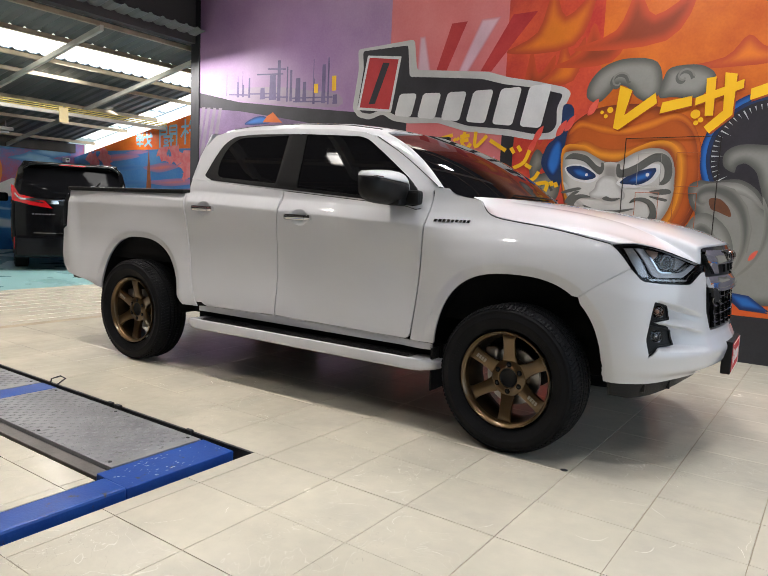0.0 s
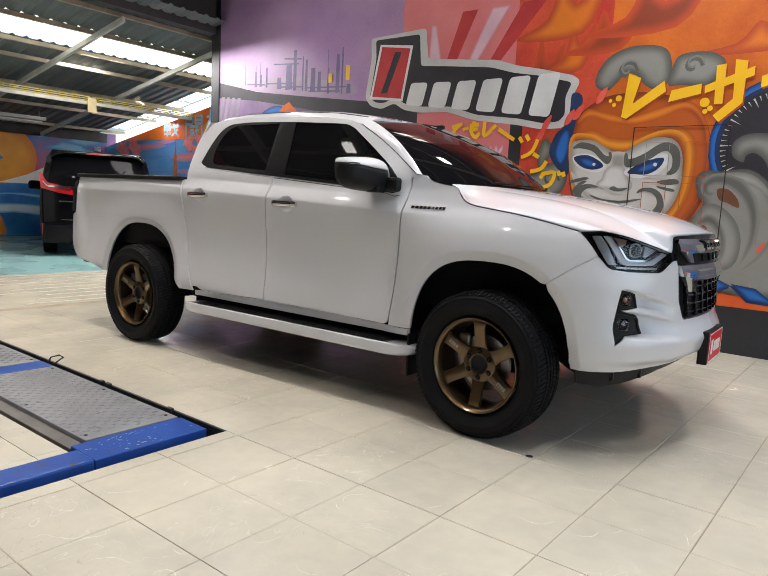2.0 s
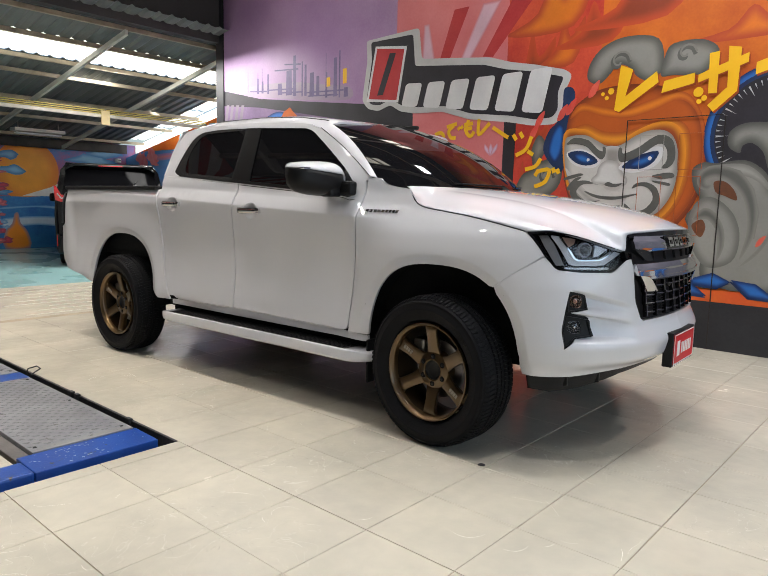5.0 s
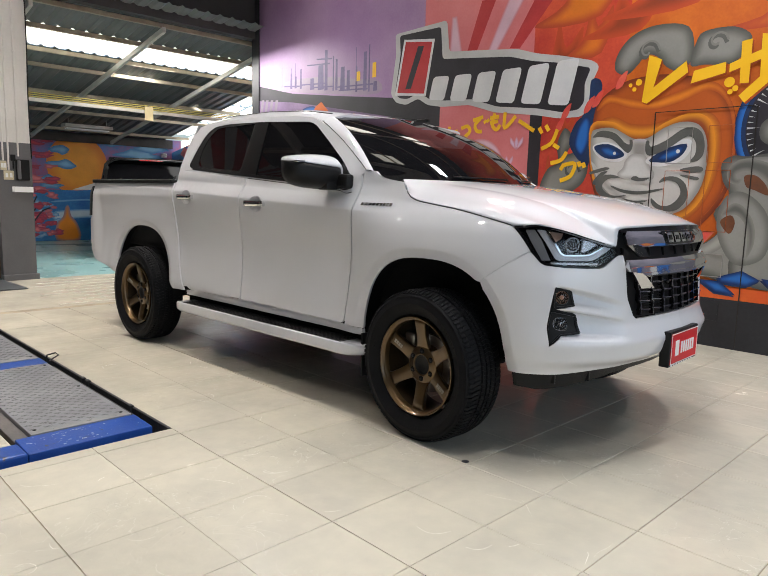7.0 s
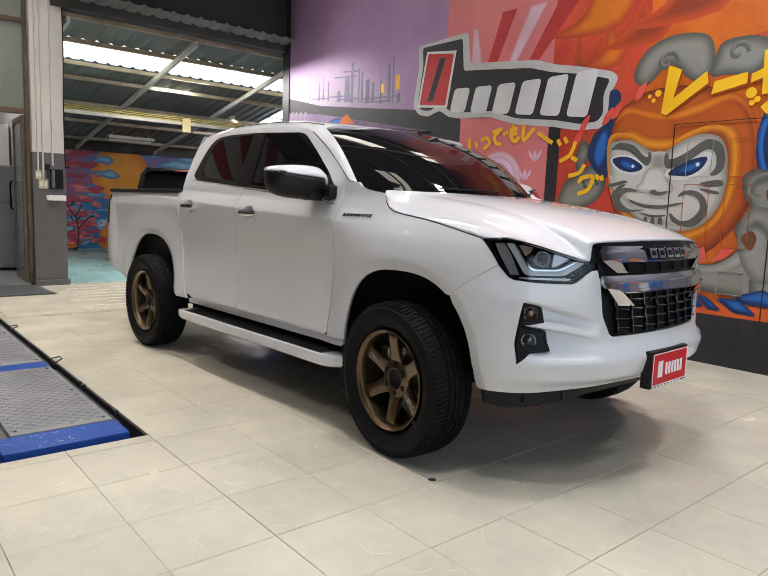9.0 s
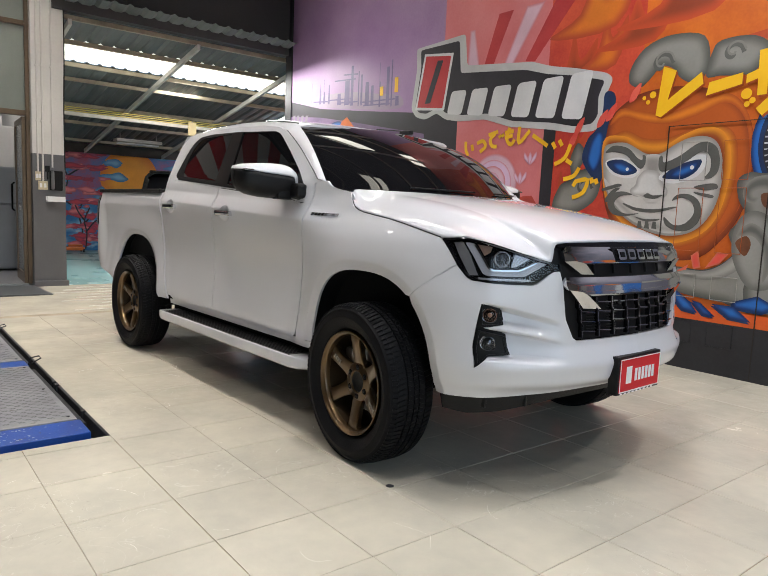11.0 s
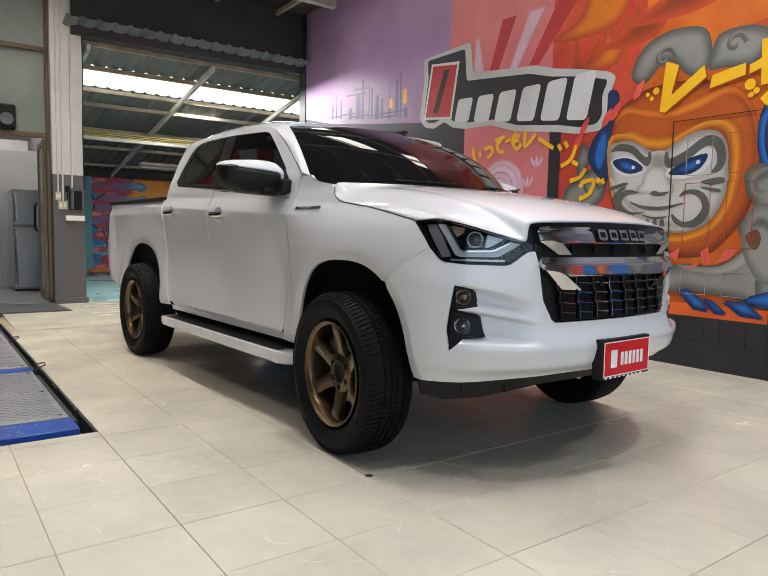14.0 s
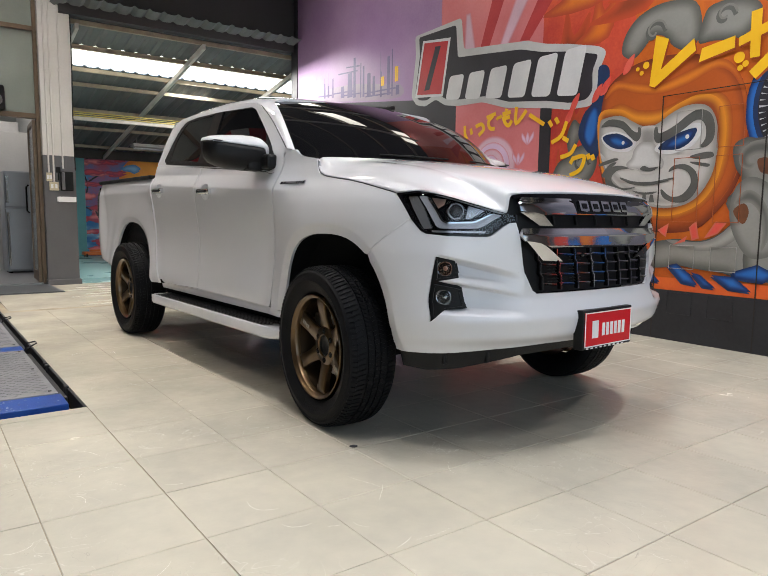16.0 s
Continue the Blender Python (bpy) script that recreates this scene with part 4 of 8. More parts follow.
# maker's badge: plain chrome bars
for k in range(5):
    y0 = -0.19 + 0.08 * k
    strip("badge_bar", fillet([(y0, 1.084), (y0 + 0.060, 1.084), (y0 + 0.066, 1.038), (y0 + 0.006, 1.038)], 0.008), 0.026, CHROME, gr, "plain chrome badge bar", 0.010, 0.02)
    strip("badge_slot", [(y0 + 0.016, 1.072), (y0 + 0.047, 1.072), (y0 + 0.051, 1.050), (y0 + 0.020, 1.050)], 0.0285, GLOSSB, gr, "", 0.004, 0.02)
strip("badge_plate", [(-0.225, 1.092), (0.225, 1.092), (0.20, 1.026), (-0.20, 1.026)], 0.0165, GLOSSB, gr, "", 0.004)

# headlamps and fog lamps
for sg in (-1, 1):
    F = lambda y, z, o, sg=sg: front(sg * y, z, o)
    HL = fillet([(0.907, 1.105), (0.873, 1.115), (0.799, 1.094), (0.719, 1.064), (0.626, 1.036), (0.566, 1.020), (0.530, 1.016), (0.530, 0.988), (0.565, 0.984), (0.592, 0.970), (0.640, 0.936), (0.662, 0.927), (0.724, 0.926), (0.803, 0.930), (0.853, 0.937), (0.866, 0.949), (0.883, 0.993), (0.895, 1.045)], 0.004)
    hl = part("headlamp", skin(F, HL, step=0.03, off=-0.045, rim=0.02), GLOSSB, truck, "projector headlamp under a clear cover")
    FR = [(0.74 + (y - 0.74) * 0.965, 1.02 + (z - 1.02) * 0.91) for y, z in HL]
    part("lamp_rim", skin(F, HL, [FR], step=0.03, off=0.001, rim=0.035), GLOSSB, hl, "gloss black lamp rim")
    part("reflector", skin(F, [(0.892, 1.090), (0.874, 1.092), (0.862, 1.050), (0.842, 0.958), (0.862, 0.956), (0.884, 1.040)], step=0.02, off=-0.020, rim=0.02), HLGREY, hl, "silver outer reflector")
    part("light_guide", skin(F, fillet([(0.870, 1.094), (0.830, 0.966), (0.818, 0.958), (0.690, 0.960), (0.676, 0.966), (0.591, 1.014), (0.630, 1.022), (0.696, 0.990), (0.712, 0.985), (0.800, 0.983), (0.813, 0.992), (0.848, 1.090)], 0.006), step=0.02, off=-0.014, rim=0.02), LAMPW, hl, "pale daytime light guide")
    part("guide_edge", skin(F, [(0.846, 1.086), (0.811, 0.994), (0.799, 0.985), (0.713, 0.987), (0.698, 0.992), (0.640, 1.020), (0.634, 1.018), (0.695, 0.986), (0.711, 0.981), (0.803, 0.979), (0.816, 0.990), (0.850, 1.086)], step=0.03, off=-0.008, rim=0.008), CHROME, hl, "thin bright guide edge")
    part("inner_bezel", skin(F, [(0.722, 1.052), (0.690, 1.042), (0.660, 1.032), (0.722, 0.997), (0.735, 0.998)], step=0.03, off=-0.018, rim=0.015), HLGREY, hl, "silver inner wing")
    part("inner_bezel", skin(F, [(0.842, 1.086), (0.800, 1.078), (0.808, 1.055), (0.826, 1.040)], step=0.03, off=-0.026, rim=0.015), AMBER, hl, "pale amber marker")
    part("low_bezel", skin(F, [(0.842, 0.950), (0.660, 0.948), (0.668, 0.940), (0.842, 0.942)], step=0.03, off=-0.012, rim=0.010), HLGREY, hl)
    nr = (F(0.770, 1.030, 0.01) - F(0.770, 1.030, 0.0)).normalized().to_track_quat("Z", "Y").to_matrix().to_4x4()
    b = bmesh.new()
    bmesh.ops.create_uvsphere(b, u_segments=24, v_segments=14, radius=0.026, matrix=Matrix.Translation(F(0.770, 1.030, -0.034)))
    part("projector_lens", b, LENSGLASS, hl, "round projector lens", True)
    b = bmesh.new()
    lathe(b, [(0.026, 0.0), (0.029, 0.005), (0.034, 0.002), (0.038, -0.012), (0.030, -0.014)], 32, "z")
    bmesh.ops.transform(b, matrix=Matrix.Translation(F(0.770, 1.030, -0.022)) @ nr, verts=b.verts)
    part("projector_ring", b, SMOKE, hl, "bright projector ring", True)
    part("projector_shroud", skin(F, fillet([(0.838, 1.084), (0.751, 1.062), (0.726, 1.014), (0.783, 0.992), (0.818, 1.005)], 0.01), [[(0.770 + 0.031 * math.cos(q * 0.314), 1.030 + 0.036 * math.sin(q * 0.314)) for q in range(20)]], step=0.02, off=-0.030, rim=0.02), GLOSSB, hl)
    cover = part("clear_cover", skin(F, FR, step=0.03, off=-0.002, rim=0.0), CLEAR, hl, "clear plastic lamp cover")
    cover.visible_shadow = False
    FB = lambda y, z, o, sg=sg: front_s(s_of(sg * y), z, o - 0.026, 0.0)
    part("fog_surround", skin(FB, [(0.834, 0.848), (0.772, 0.830), (0.760, 0.752), (0.800, 0.742), (0.756, 0.714), (0.750, 0.630), (0.822, 0.618), (0.866, 0.566)], step=0.03, off=-0.012, rim=0.02), BLACKP, bumper, "black plastic lamp surround")
    for pol, cy, cz, col, nm in (([(0.830, 0.842), (0.777, 0.824), (0.766, 0.756), (0.832, 0.746)], 0.808, 0.793, AMBER, "indicator"), ([(0.839, 0.727), (0.761, 0.707), (0.755, 0.634), (0.826, 0.622), (0.860, 0.576)], 0.816, 0.674, LENSM, "fog_lamp")):
        hole = [(cy + 0.021 * math.copysign(abs(math.cos(q * 0.3142)) ** 0.7, math.cos(q * 0.3142)), cz + 0.030 * math.copysign(abs(math.sin(q * 0.3142)) ** 0.7, math.sin(q * 0.3142))) for q in range(20)]
        pk = part("fog_bezel", skin(FB, fillet(pol, 0.004), [hole], step=0.03, rim=0.02), BLACKP, bumper, "black fog lamp bezel")
        part("bezel_frame", skin(FB, fillet(pol, 0.004), [[(cy + (y - cy) * 0.86, cz + (z - cz) * 0.86) for y, z in fillet(pol, 0.004)]], step=0.03, off=0.007, rim=0.007), BLACKP, pk)
        c, nr = FB(cy, cz, -0.010), (FB(cy, cz, 0.01) - FB(cy, cz, 0)).normalized().to_track_quat("Z", "Y").to_matrix().to_4x4()
        b = bmesh.new()
        lathe(b, [(0.034, 0.004), (0.030, 0.003), (0.022, -0.014), (0.0, -0.020)], 24, "z")
        bmesh.ops.transform(b, matrix=Matrix.Translation(c) @ nr, verts=b.verts)
        part("lamp_bowl", b, LENSM, pk, "chrome lamp bowl", True)
        b = bmesh.new()
        bmesh.ops.create_uvsphere(b, u_segments=14, v_segments=8, radius=0.011, matrix=Matrix.Translation(c) @ nr @ Matrix.Translation((0, 0, -0.004)))
        part(nm, b, col, pk, "fog lamp bulb cap" if nm == "fog_lamp" else "amber indicator bulb", True)
        b = bmesh.new()
        bmesh.ops.create_uvsphere(b, u_segments=20, v_segments=12, radius=0.029, matrix=Matrix.Translation(c) @ nr @ Matrix.Translation((0, 0, 0.006)) @ Matrix.Diagonal((1, 1, 0.30, 1)))
        cover = part("lens_cover", b, CLEARW if nm == "indicator" else CLEAR, pk, "clear round lens", True)
        cover.visible_shadow = False

# plate on the bumper with an advertising blank
PLX, PLY = 4.079, -0.028
pl = part("plate_holder", boxm(4.03, PLY - 0.19, 0.428, PLX, PLY + 0.19, 0.605, 0.005), BLACKP, truck, "black plate holder")
part("plate", boxm(PLX, PLY - 0.178, 0.440, PLX + 0.004, PLY + 0.178, 0.594, 0.002), PLATER, pl, "red blank plate with a white rim")
for y0, z0, y1, z1 in ((-0.178, 0.440, 0.178, 0.4445), (-0.178, 0.5895, 0.178, 0.594), (-0.178, 0.4445, -0.1735, 0.5895), (0.1735, 0.4445, 0.178, 0.5895)):
    part("plate_rim", boxm(PLX + 0.004, PLY + y0, z0, PLX + 0.0055, PLY + y1, z1), WHITEP, pl)
part("print_bar", boxm(PLX + 0.004, PLY - 0.125, 0.478, PLX + 0.0052, PLY - 0.078, 0.556), WHITEP, pl)
for k in range(6):
    part("print_bar", boxm(PLX + 0.004, PLY - 0.050 + 0.031 * k, 0.484, PLX + 0.0052, PLY - 0.050 + 0.031 * k + 0.021, 0.542), WHITEP, pl)
for k in range(9):
    part("frame_stud", boxm(PLX - 0.002, PLY - 0.16 + 0.034 * k, 0.430, PLX + 0.002, PLY - 0.145 + 0.034 * k, 0.436), WHITEP, pl)

# wheels
def wheel():
    w = thing("wheel")
    b = bmesh.new()
    prof = [(0.250, 0.19), (0.262, 0.226), (0.270, 0.238), (0.276, 0.239), (0.290, 0.249), (0.318, 0.2605), (0.322, 0.2635), (0.327, 0.2635), (0.331, 0.2605), (0.346, 0.260), (0.3555, 0.2555), (0.357, 0.258), (0.3615, 0.257), (0.363, 0.252), (0.374, 0.244), (0.382, 0.228), (0.384, 0.20), (0.385, 0.13), (0.384, 0.07), (0.382, 0.040), (0.374, 0.02), (0.35, 0.004), (0.32, 0.004), (0.28, 0.03), (0.250, 0.07)]
    lathe(b, [(r, -h) for r, h in prof], 96)
    ty = part("tyre", b, RUBBER, w, "black road tyre", True)
    for row, (y0, y1, n) in enumerate(((0.228, 0.188, 100), (0.176, 0.151, 120), (0.141, 0.121, 120), (0.111, 0.086, 120), (0.074, 0.034, 100))):
        b = bmesh.new()
        for k in range(n):
            q = 2 * math.pi * (k + 0.5 * (row % 2)) / n
            m = Matrix.Rotation(-q, 4, "Y")
            sk = (-0.009, 0.009, -0.007, 0.009, -0.009)[row]
            hl_ = math.pi * 0.388 / n * (0.72 if row in (0, 4) else 0.80)
            vs = [(0.376 if not u else 0.392 - (0.006 if row in (0, 4) and s_ == (0 if row == 4 else 1) else 0.0), -(y0 if s_ else y1), t_ * hl_ + (sk if s_ else 0)) for u in (0, 1) for s_ in (0, 1) for t_ in (-1, 1)]
            vs = [b.verts.new(m @ Vector(v)) for v in vs]
            for q4 in ((4, 6, 7, 5), (0, 4, 5, 1), (2, 3, 7, 6), (0, 2, 6, 4), (1, 5, 7, 3)):
                b.faces.new([vs[i] for i in q4])
        tagged(part("tread_band", b, RUBBER, ty), kind="stuff")
    # shoulder lugs that run from the tread on to the sidewall
    b = bmesh.new()
    for k in range(100):
        m = Matrix.Rotation(-2 * math.pi * (k + 0.5) / 100, 4, "Y")
        vs = [b.verts.new(m @ Vector(v)) for v in ((0.383, -0.224, -0.0075), (0.383, -0.224, 0.0075), (0.372, -0.2485, 0.0075), (0.372, -0.2485, -0.0075), (0.388, -0.229, -0.0065), (0.388, -0.229, 0.0065), (0.376, -0.251, 0.0065), (0.376, -0.251, -0.0065))]
        for q4 in ((4, 5, 6, 7), (0, 1, 5, 4), (1, 2, 6, 5), (2, 3, 7, 6), (3, 0, 4, 7)):
            b.faces.new([vs[i] for i in q4])
    tagged(part("shoulder_lug", b, RUBBER, ty), kind="stuff")
    # moulded marks on the sidewall: plain raised bars
    b = bmesh.new()
    for q0, n in ((0.5, 9), (2.6, 7), (4.4, 9)):
        for k in range(n):
            m = Matrix.Rotation(-(q0 + 0.062 * k), 4, "Y")
            vs = [b.verts.new(m @ Vector(v)) for v in ((0.290, -0.248, -0.006), (0.290, -0.248, 0.006), (0.313, -0.2575, 0.006), (0.313, -0.2575, -0.006), (0.292, -0.2505, -0.005), (0.292, -0.2505, 0.005), (0.312, -0.2595, 0.005), (0.312, -0.2595, -0.005))]
            for q4 in ((4, 5, 6, 7), (0, 1, 5, 4), (1, 2, 6, 5), (2, 3, 7, 6), (3, 0, 4, 7)):
                b.faces.new([vs[i] for i in q4])
    tagged(part("sidewall_mark", b, RUBBER, ty), kind="stuff")
    # rim: a thin proud lip, a step and a sloping inner wall
    b = bmesh.new()
    lathe(b, [(r, -h) for r, h in [(0.251, 0.232), (0.254, 0.2435), (0.2575, 0.2455), (0.2605, 0.244), (0.2615, 0.238), (0.2605, 0.236)][::-1]] + [(r, -h) for r, h in [(0.2490, 0.231), (0.2475, 0.2285), (0.2440, 0.2275), (0.2425, 0.2250), (0.2385, 0.206), (0.2375, 0.200)]], 72)
    rim = part("rim", b, BRONZE, w, "bronze alloy rim", True)
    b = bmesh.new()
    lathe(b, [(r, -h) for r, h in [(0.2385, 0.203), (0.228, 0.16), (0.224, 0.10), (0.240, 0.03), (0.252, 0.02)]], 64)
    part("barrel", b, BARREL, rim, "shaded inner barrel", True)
    for k in range(6):
        b = bmesh.new()
        sec = []
        for i in range(13):
            t = i / 12
            r = 0.070 + (0.2415 - 0.070) * t
            hw = lerp_table([(0, 0.050), (0.12, 0.044), (0.28, 0.0375), (0.5, 0.0345), (0.75, 0.035), (0.88, 0.037), (0.96, 0.041), (1, 0.050)], t)
            yo = lerp_table([(0, -0.176), (0.15, -0.184), (0.35, -0.193), (0.7, -0.206), (0.88, -0.2125), (0.94, -0.2085), (1, -0.205)], t)
            de = 0.030 + 0.012 * t
            sec.append([b.verts.new((r, y, z)) for y, z in ((yo + de, -hw * 0.72), (yo + 0.010, -hw), (yo + 0.002, -hw + 0.0025), (yo, -hw + 0.006), (yo, hw - 0.006), (yo + 0.002, hw - 0.0025), (yo + 0.010, hw), (yo + de, hw * 0.72))])
        for q, c in zip(sec, sec[1:]):
            for i in range(8):
                b.faces.new((q[i], q[(i + 1) % 8], c[(i + 1) % 8], c[i]))
        bmesh.ops.rotate(b, verts=b.verts, cent=(0, 0, 0), matrix=Matrix.Rotation(radians(90 + 60 * k), 3, "Y"))
        for f in b.faces:
            f.smooth = True
        for e in b.edges:
            if len(e.link_faces) == 2 and e.calc_face_angle(0) > 0.6:
                e.smooth = False
        part("spoke", b, BRONZE, rim)
    for ang in (150, 330):
        b = bmesh.new()
        for j in range(4):
            box(b, 0.150 + 0.016 * j, -0.2058 - 0.0016 * j, -0.011, 0.162 + 0.016 * j, -0.2030 - 0.0016 * j, 0.011)
        bmesh.ops.rotate(b, verts=b.verts, cent=(0, 0, 0), matrix=Matrix.Rotation(radians(-ang), 3, "Y"))
        part("spoke_print", b, PRINT, rim, "small pale print bars")
    # hub; dark pieces stand for the shade in nut pockets and centre bore
    b = bmesh.new()
    lathe(b, [(0.052, -0.150), (0.052, -0.186), (0.0555, -0.1905), (0.060, -0.1905), (0.0615, -0.187), (0.092, -0.1855), (0.099, -0.182), (0.102, -0.173), (0.102, -0.13)], 60)
    part("hub", b, BRONZE, rim, smooth=True)
    b = bmesh.new()
    lathe(b, [(0.0, -0.172), (0.040, -0.173), (0.0465, -0.177), (0.050, -0.184), (0.0525, -0.182), (0.0525, -0.16)], 40)
    part("centre_cap", b, BLACKP, rim, "black dish for the shade in the centre bore", True)
    for k in range(6):
        q = radians(30 + 60 * k)
        c = (0.0735 * math.cos(q), 0, 0.0735 * math.sin(q))
        b = bmesh.new()
        lathe(b, [(0.0, -0.1896), (0.0130, -0.1900), (0.0150, -0.1870)], 20, centre=c)
        part("nut_pocket", b, CHASSIS, rim, "dark disc for the shade in a nut pocket")
        b = bmesh.new()
        lathe(b, [(0.0, -0.1935), (0.0055, -0.1932), (0.0070, -0.1898)], 6, centre=c)
        part("wheel_nut", b, LIFTDARK, rim)
    b = bmesh.new()
    lathe(b, [(0.06, -0.13), (0.155, -0.13), (0.155, -0.11), (0.06, -0.11)], 48)
    part("brake_disc", b, STEEL, w)
    b = bmesh.new()
    box(b, -0.165, -0.158, 0.03, -0.085, -0.08, 0.15, 0.015)
    part("brake_caliper", b, STEEL, w)
    return w


w0 = wheel()
for o in w0.children_recursive:
    k = 0.9975 if o.name.startswith(("tyre", "tread", "shoulder", "sidewall")) else 0.972
    for v in o.data.vertices:
        v.co.x *= k
        v.co.z *= k
w0.parent = truck
w0.location = (0, -0.715, HUBZ)
w0["label"] = "bronze six-spoke wheel"
for x, sg in ((WB, -1), (0, 1), (WB, 1)):
    copy_thing(w0, pose(x, sg * (0.745 if x else 0.715), HUBZ, 0, 0, (0 if sg < 0 else 180) - (4 if x else 0)))

# tailgate, rear lamps, bed and chassis
part("tailgate", skin(lambda y, z, out: Vector((-1.035 + 0.10 * (z - 0.62) - out + 0.03 * (y / 0.8) ** 2, y, z)), fillet([(-0.76, 0.62), (0.76, 0.62), (0.75, 1.285), (-0.75, 1.285)], 0.02), step=0.1, rim=0.04), PAINT, truck)
part("rear_bumper", boxm(-1.10, -0.76, 0.52, -1.0, 0.76, 0.62, 0.02), BLACKP, truck)
for sg in (-1, 1):
    f = side(sg)
    lamp = part("tail_lamp", skin(f, fillet([(-1.02, 0.985), (-0.955, 0.99), (-0.937, 1.24), (-0.96, 1.262), (-0.995, 1.25)], 0.01), step=0.04, off=0.008, rim=0.03), GLOSSB, truck, "smoked tail lamp")
    b = bmesh.new()
    for z0 in (1.0, 1.09, 1.17):
        box(b, -1.045 + 0.10 * (z0 - 0.62), sg * 0.76, z0, -0.99 + 0.10 * (z0 - 0.62), sg * 0.845, z0 + 0.07, 0.008)
    part("lamp_lens", b, REDL, lamp)
    part("bed_rail_cap", boxm(-0.955, sg * 0.885, 1.286, 0.50, sg * 0.80, 1.318, 0.01), BLACKP, truck, "black bed rail cap")
    part("bed_wall", boxm(-0.97, sg * 0.80, 0.78, 0.50, sg * 0.77, 1.288), BLACKP, truck)
part("tailgate_cap", boxm(-0.985, -0.80, 1.284, -0.935, 0.80, 1.312, 0.01), BLACKP, truck)
part("bed_floor", boxm(-0.98, -0.80, 0.76, 0.52, 0.80, 0.80), BLACKP, truck)
part("cab_floor", boxm(0.56, -0.82, 0.42, 2.55, 0.82, 1.30), CHASSIS, truck)
part("engine_block", boxm(2.551, -0.74, 0.62, 3.55, 0.74, 1.10), CHASSIS, truck)
part("seat_block", boxm(0.62, -0.60, 1.301, 2.2, 0.60, 1.60), CHASSIS, truck)
b = bmesh.new()
for sg in (-1, 1):
    box(b, -1.0, sg * 0.42 - 0.05, 0.42, 3.7, sg * 0.42 + 0.05, 0.58, 0.01)
box(b, -0.09, -0.7, 0.33, 0.09, 0.7, 0.45, 0.02)
box(b, 3.02, -0.7, 0.30, 3.22, 0.7, 0.44, 0.02)
box(b, 2.75, -0.40, 0.34, 3.60, 0.40, 0.42, 0.02)
part("chassis", b, CHASSIS, truck)
# bars of the side script
for sg in (-1, 1):
    b = bmesh.new()
    for k in range(9):
        u0 = 2.590 + 0.024 * k
        skin(side(sg), [(u0 + 0.003, 1.190), (u0 + 0.019, 1.189), (u0 + 0.016, 1.174), (u0, 1.175)], step=0.05, off=0.008, rim=0.006, bm=b)
    tagged(part("side_script", b, SMOKE, truck, "plain dark chrome bars on the wing"), kind="stuff")
b = bmesh.new()
tube(b, [(1.98, 0.36, 1.775), (1.92, 0.36, 1.80), (1.62, 0.36, 1.835)], 0.004, 6)
box(b, 1.90, 0.34, 1.77, 2.02, 0.38, 1.80, 0.01)
part("roof_antenna", b, BLACKP, truck, "thin black roof antenna")

# ---------------------------------------------------------------- structure
MIDWALL = mat("plain_grey_wall_paint", (0.085, 0.078, 0.075), 0.55, 0, 0.12, 1.5, 0.1, 40)
WY = 2.90
FL = 0.045
FZ = -0.014
# shallow pits that hold the car lift: two runs and the link between them
PITS = [(-2.62, -2.315, 2.168, -1.622), (-2.62, -4.01, 2.168, -3.32), (1.90, -3.32, 2.168, -2.315)]


def outside_pits(x0, y0, x1, y1):
    """The pieces of a rectangle that lie outside the pits."""
    xs = sorted({x0, x1} | {v for p in PITS for v in (p[0], p[2]) if x0 < v < x1})
    ys = sorted({y0, y1} | {v for p in PITS for v in (p[1], p[3]) if y0 < v < y1})
    out = []
    for a, b in zip(xs, xs[1:]):
        for c, d in zip(ys, ys[1:]):
            mx, my = (a + b) / 2, (c + d) / 2
            if not any(p[0] < mx < p[2] and p[1] < my < p[3] for p in PITS):
                out.append((a, c, b, d))
    return out


GROUND = mat("street_concrete", (0.25, 0.25, 0.24), 0.85, 0, 0.2, 0.3, 0.3, 20)
g = finish("ground", boxm(-60, -60, -0.4, 60, 60, -0.25), GROUND)
tagged(g, "grey concrete yard round the workshop", "ground", kind="structure")
b = bmesh.new()
box(b, -2.0, -7.0, -0.25, 8.5, 3.1, -0.121)
box(b, -2.62, -7.0, -0.25, -2.0, -1.55, -0.121)
for x0, y0, x1, y1 in outside_pits(-2.0, -7.0, 8.5, 3.1) + outside_pits(-2.62, -7.0, -2.0, -1.55):
    box(b, x0, y0, -0.12, x1, y1, FZ - 0.004)
floor = finish("floor", b, GROUT)
tagged(floor, "beige square ceramic tile floor with dark joints", "floor", kind="structure")
b = bmesh.new()
vs = [b.verts.new(c) for c in ((-2.0, -1.55, FZ - 0.003), (-2.0, 3.1, FZ - 0.003), (-4.05, 5.0, FL - 0.003), (-4.05, -1.55, FL - 0.003), (-2.0, -1.55, -0.25), (-2.0, 3.1, -0.25), (-4.05, 5.0, -0.25), (-4.05, -1.55, -0.25))]
for q in ((0, 1, 2, 3), (4, 7, 6, 5), (0, 4, 5, 1), (1, 5, 6, 2), (2, 6, 7, 3), (3, 7, 4, 0)):
    b.faces.new([vs[i] for i in q])
ramp = finish("floor_ramp", b, TILE)
tagged(ramp, "slightly sloping beige tiled floor strip", "floor", kind="structure")
side_floor = finish("floor_side", boxm(-4.05, -7.0, -0.25, -2.62, -1.55, FZ - 0.004), GROUT)
tagged(side_floor, "worn beige floor strip beyond the lift", "floor", kind="structure")
back = finish("floor_back_bay", boxm(-12, -7.0, -0.25, -4.05, 5.3, FL), CYAN)
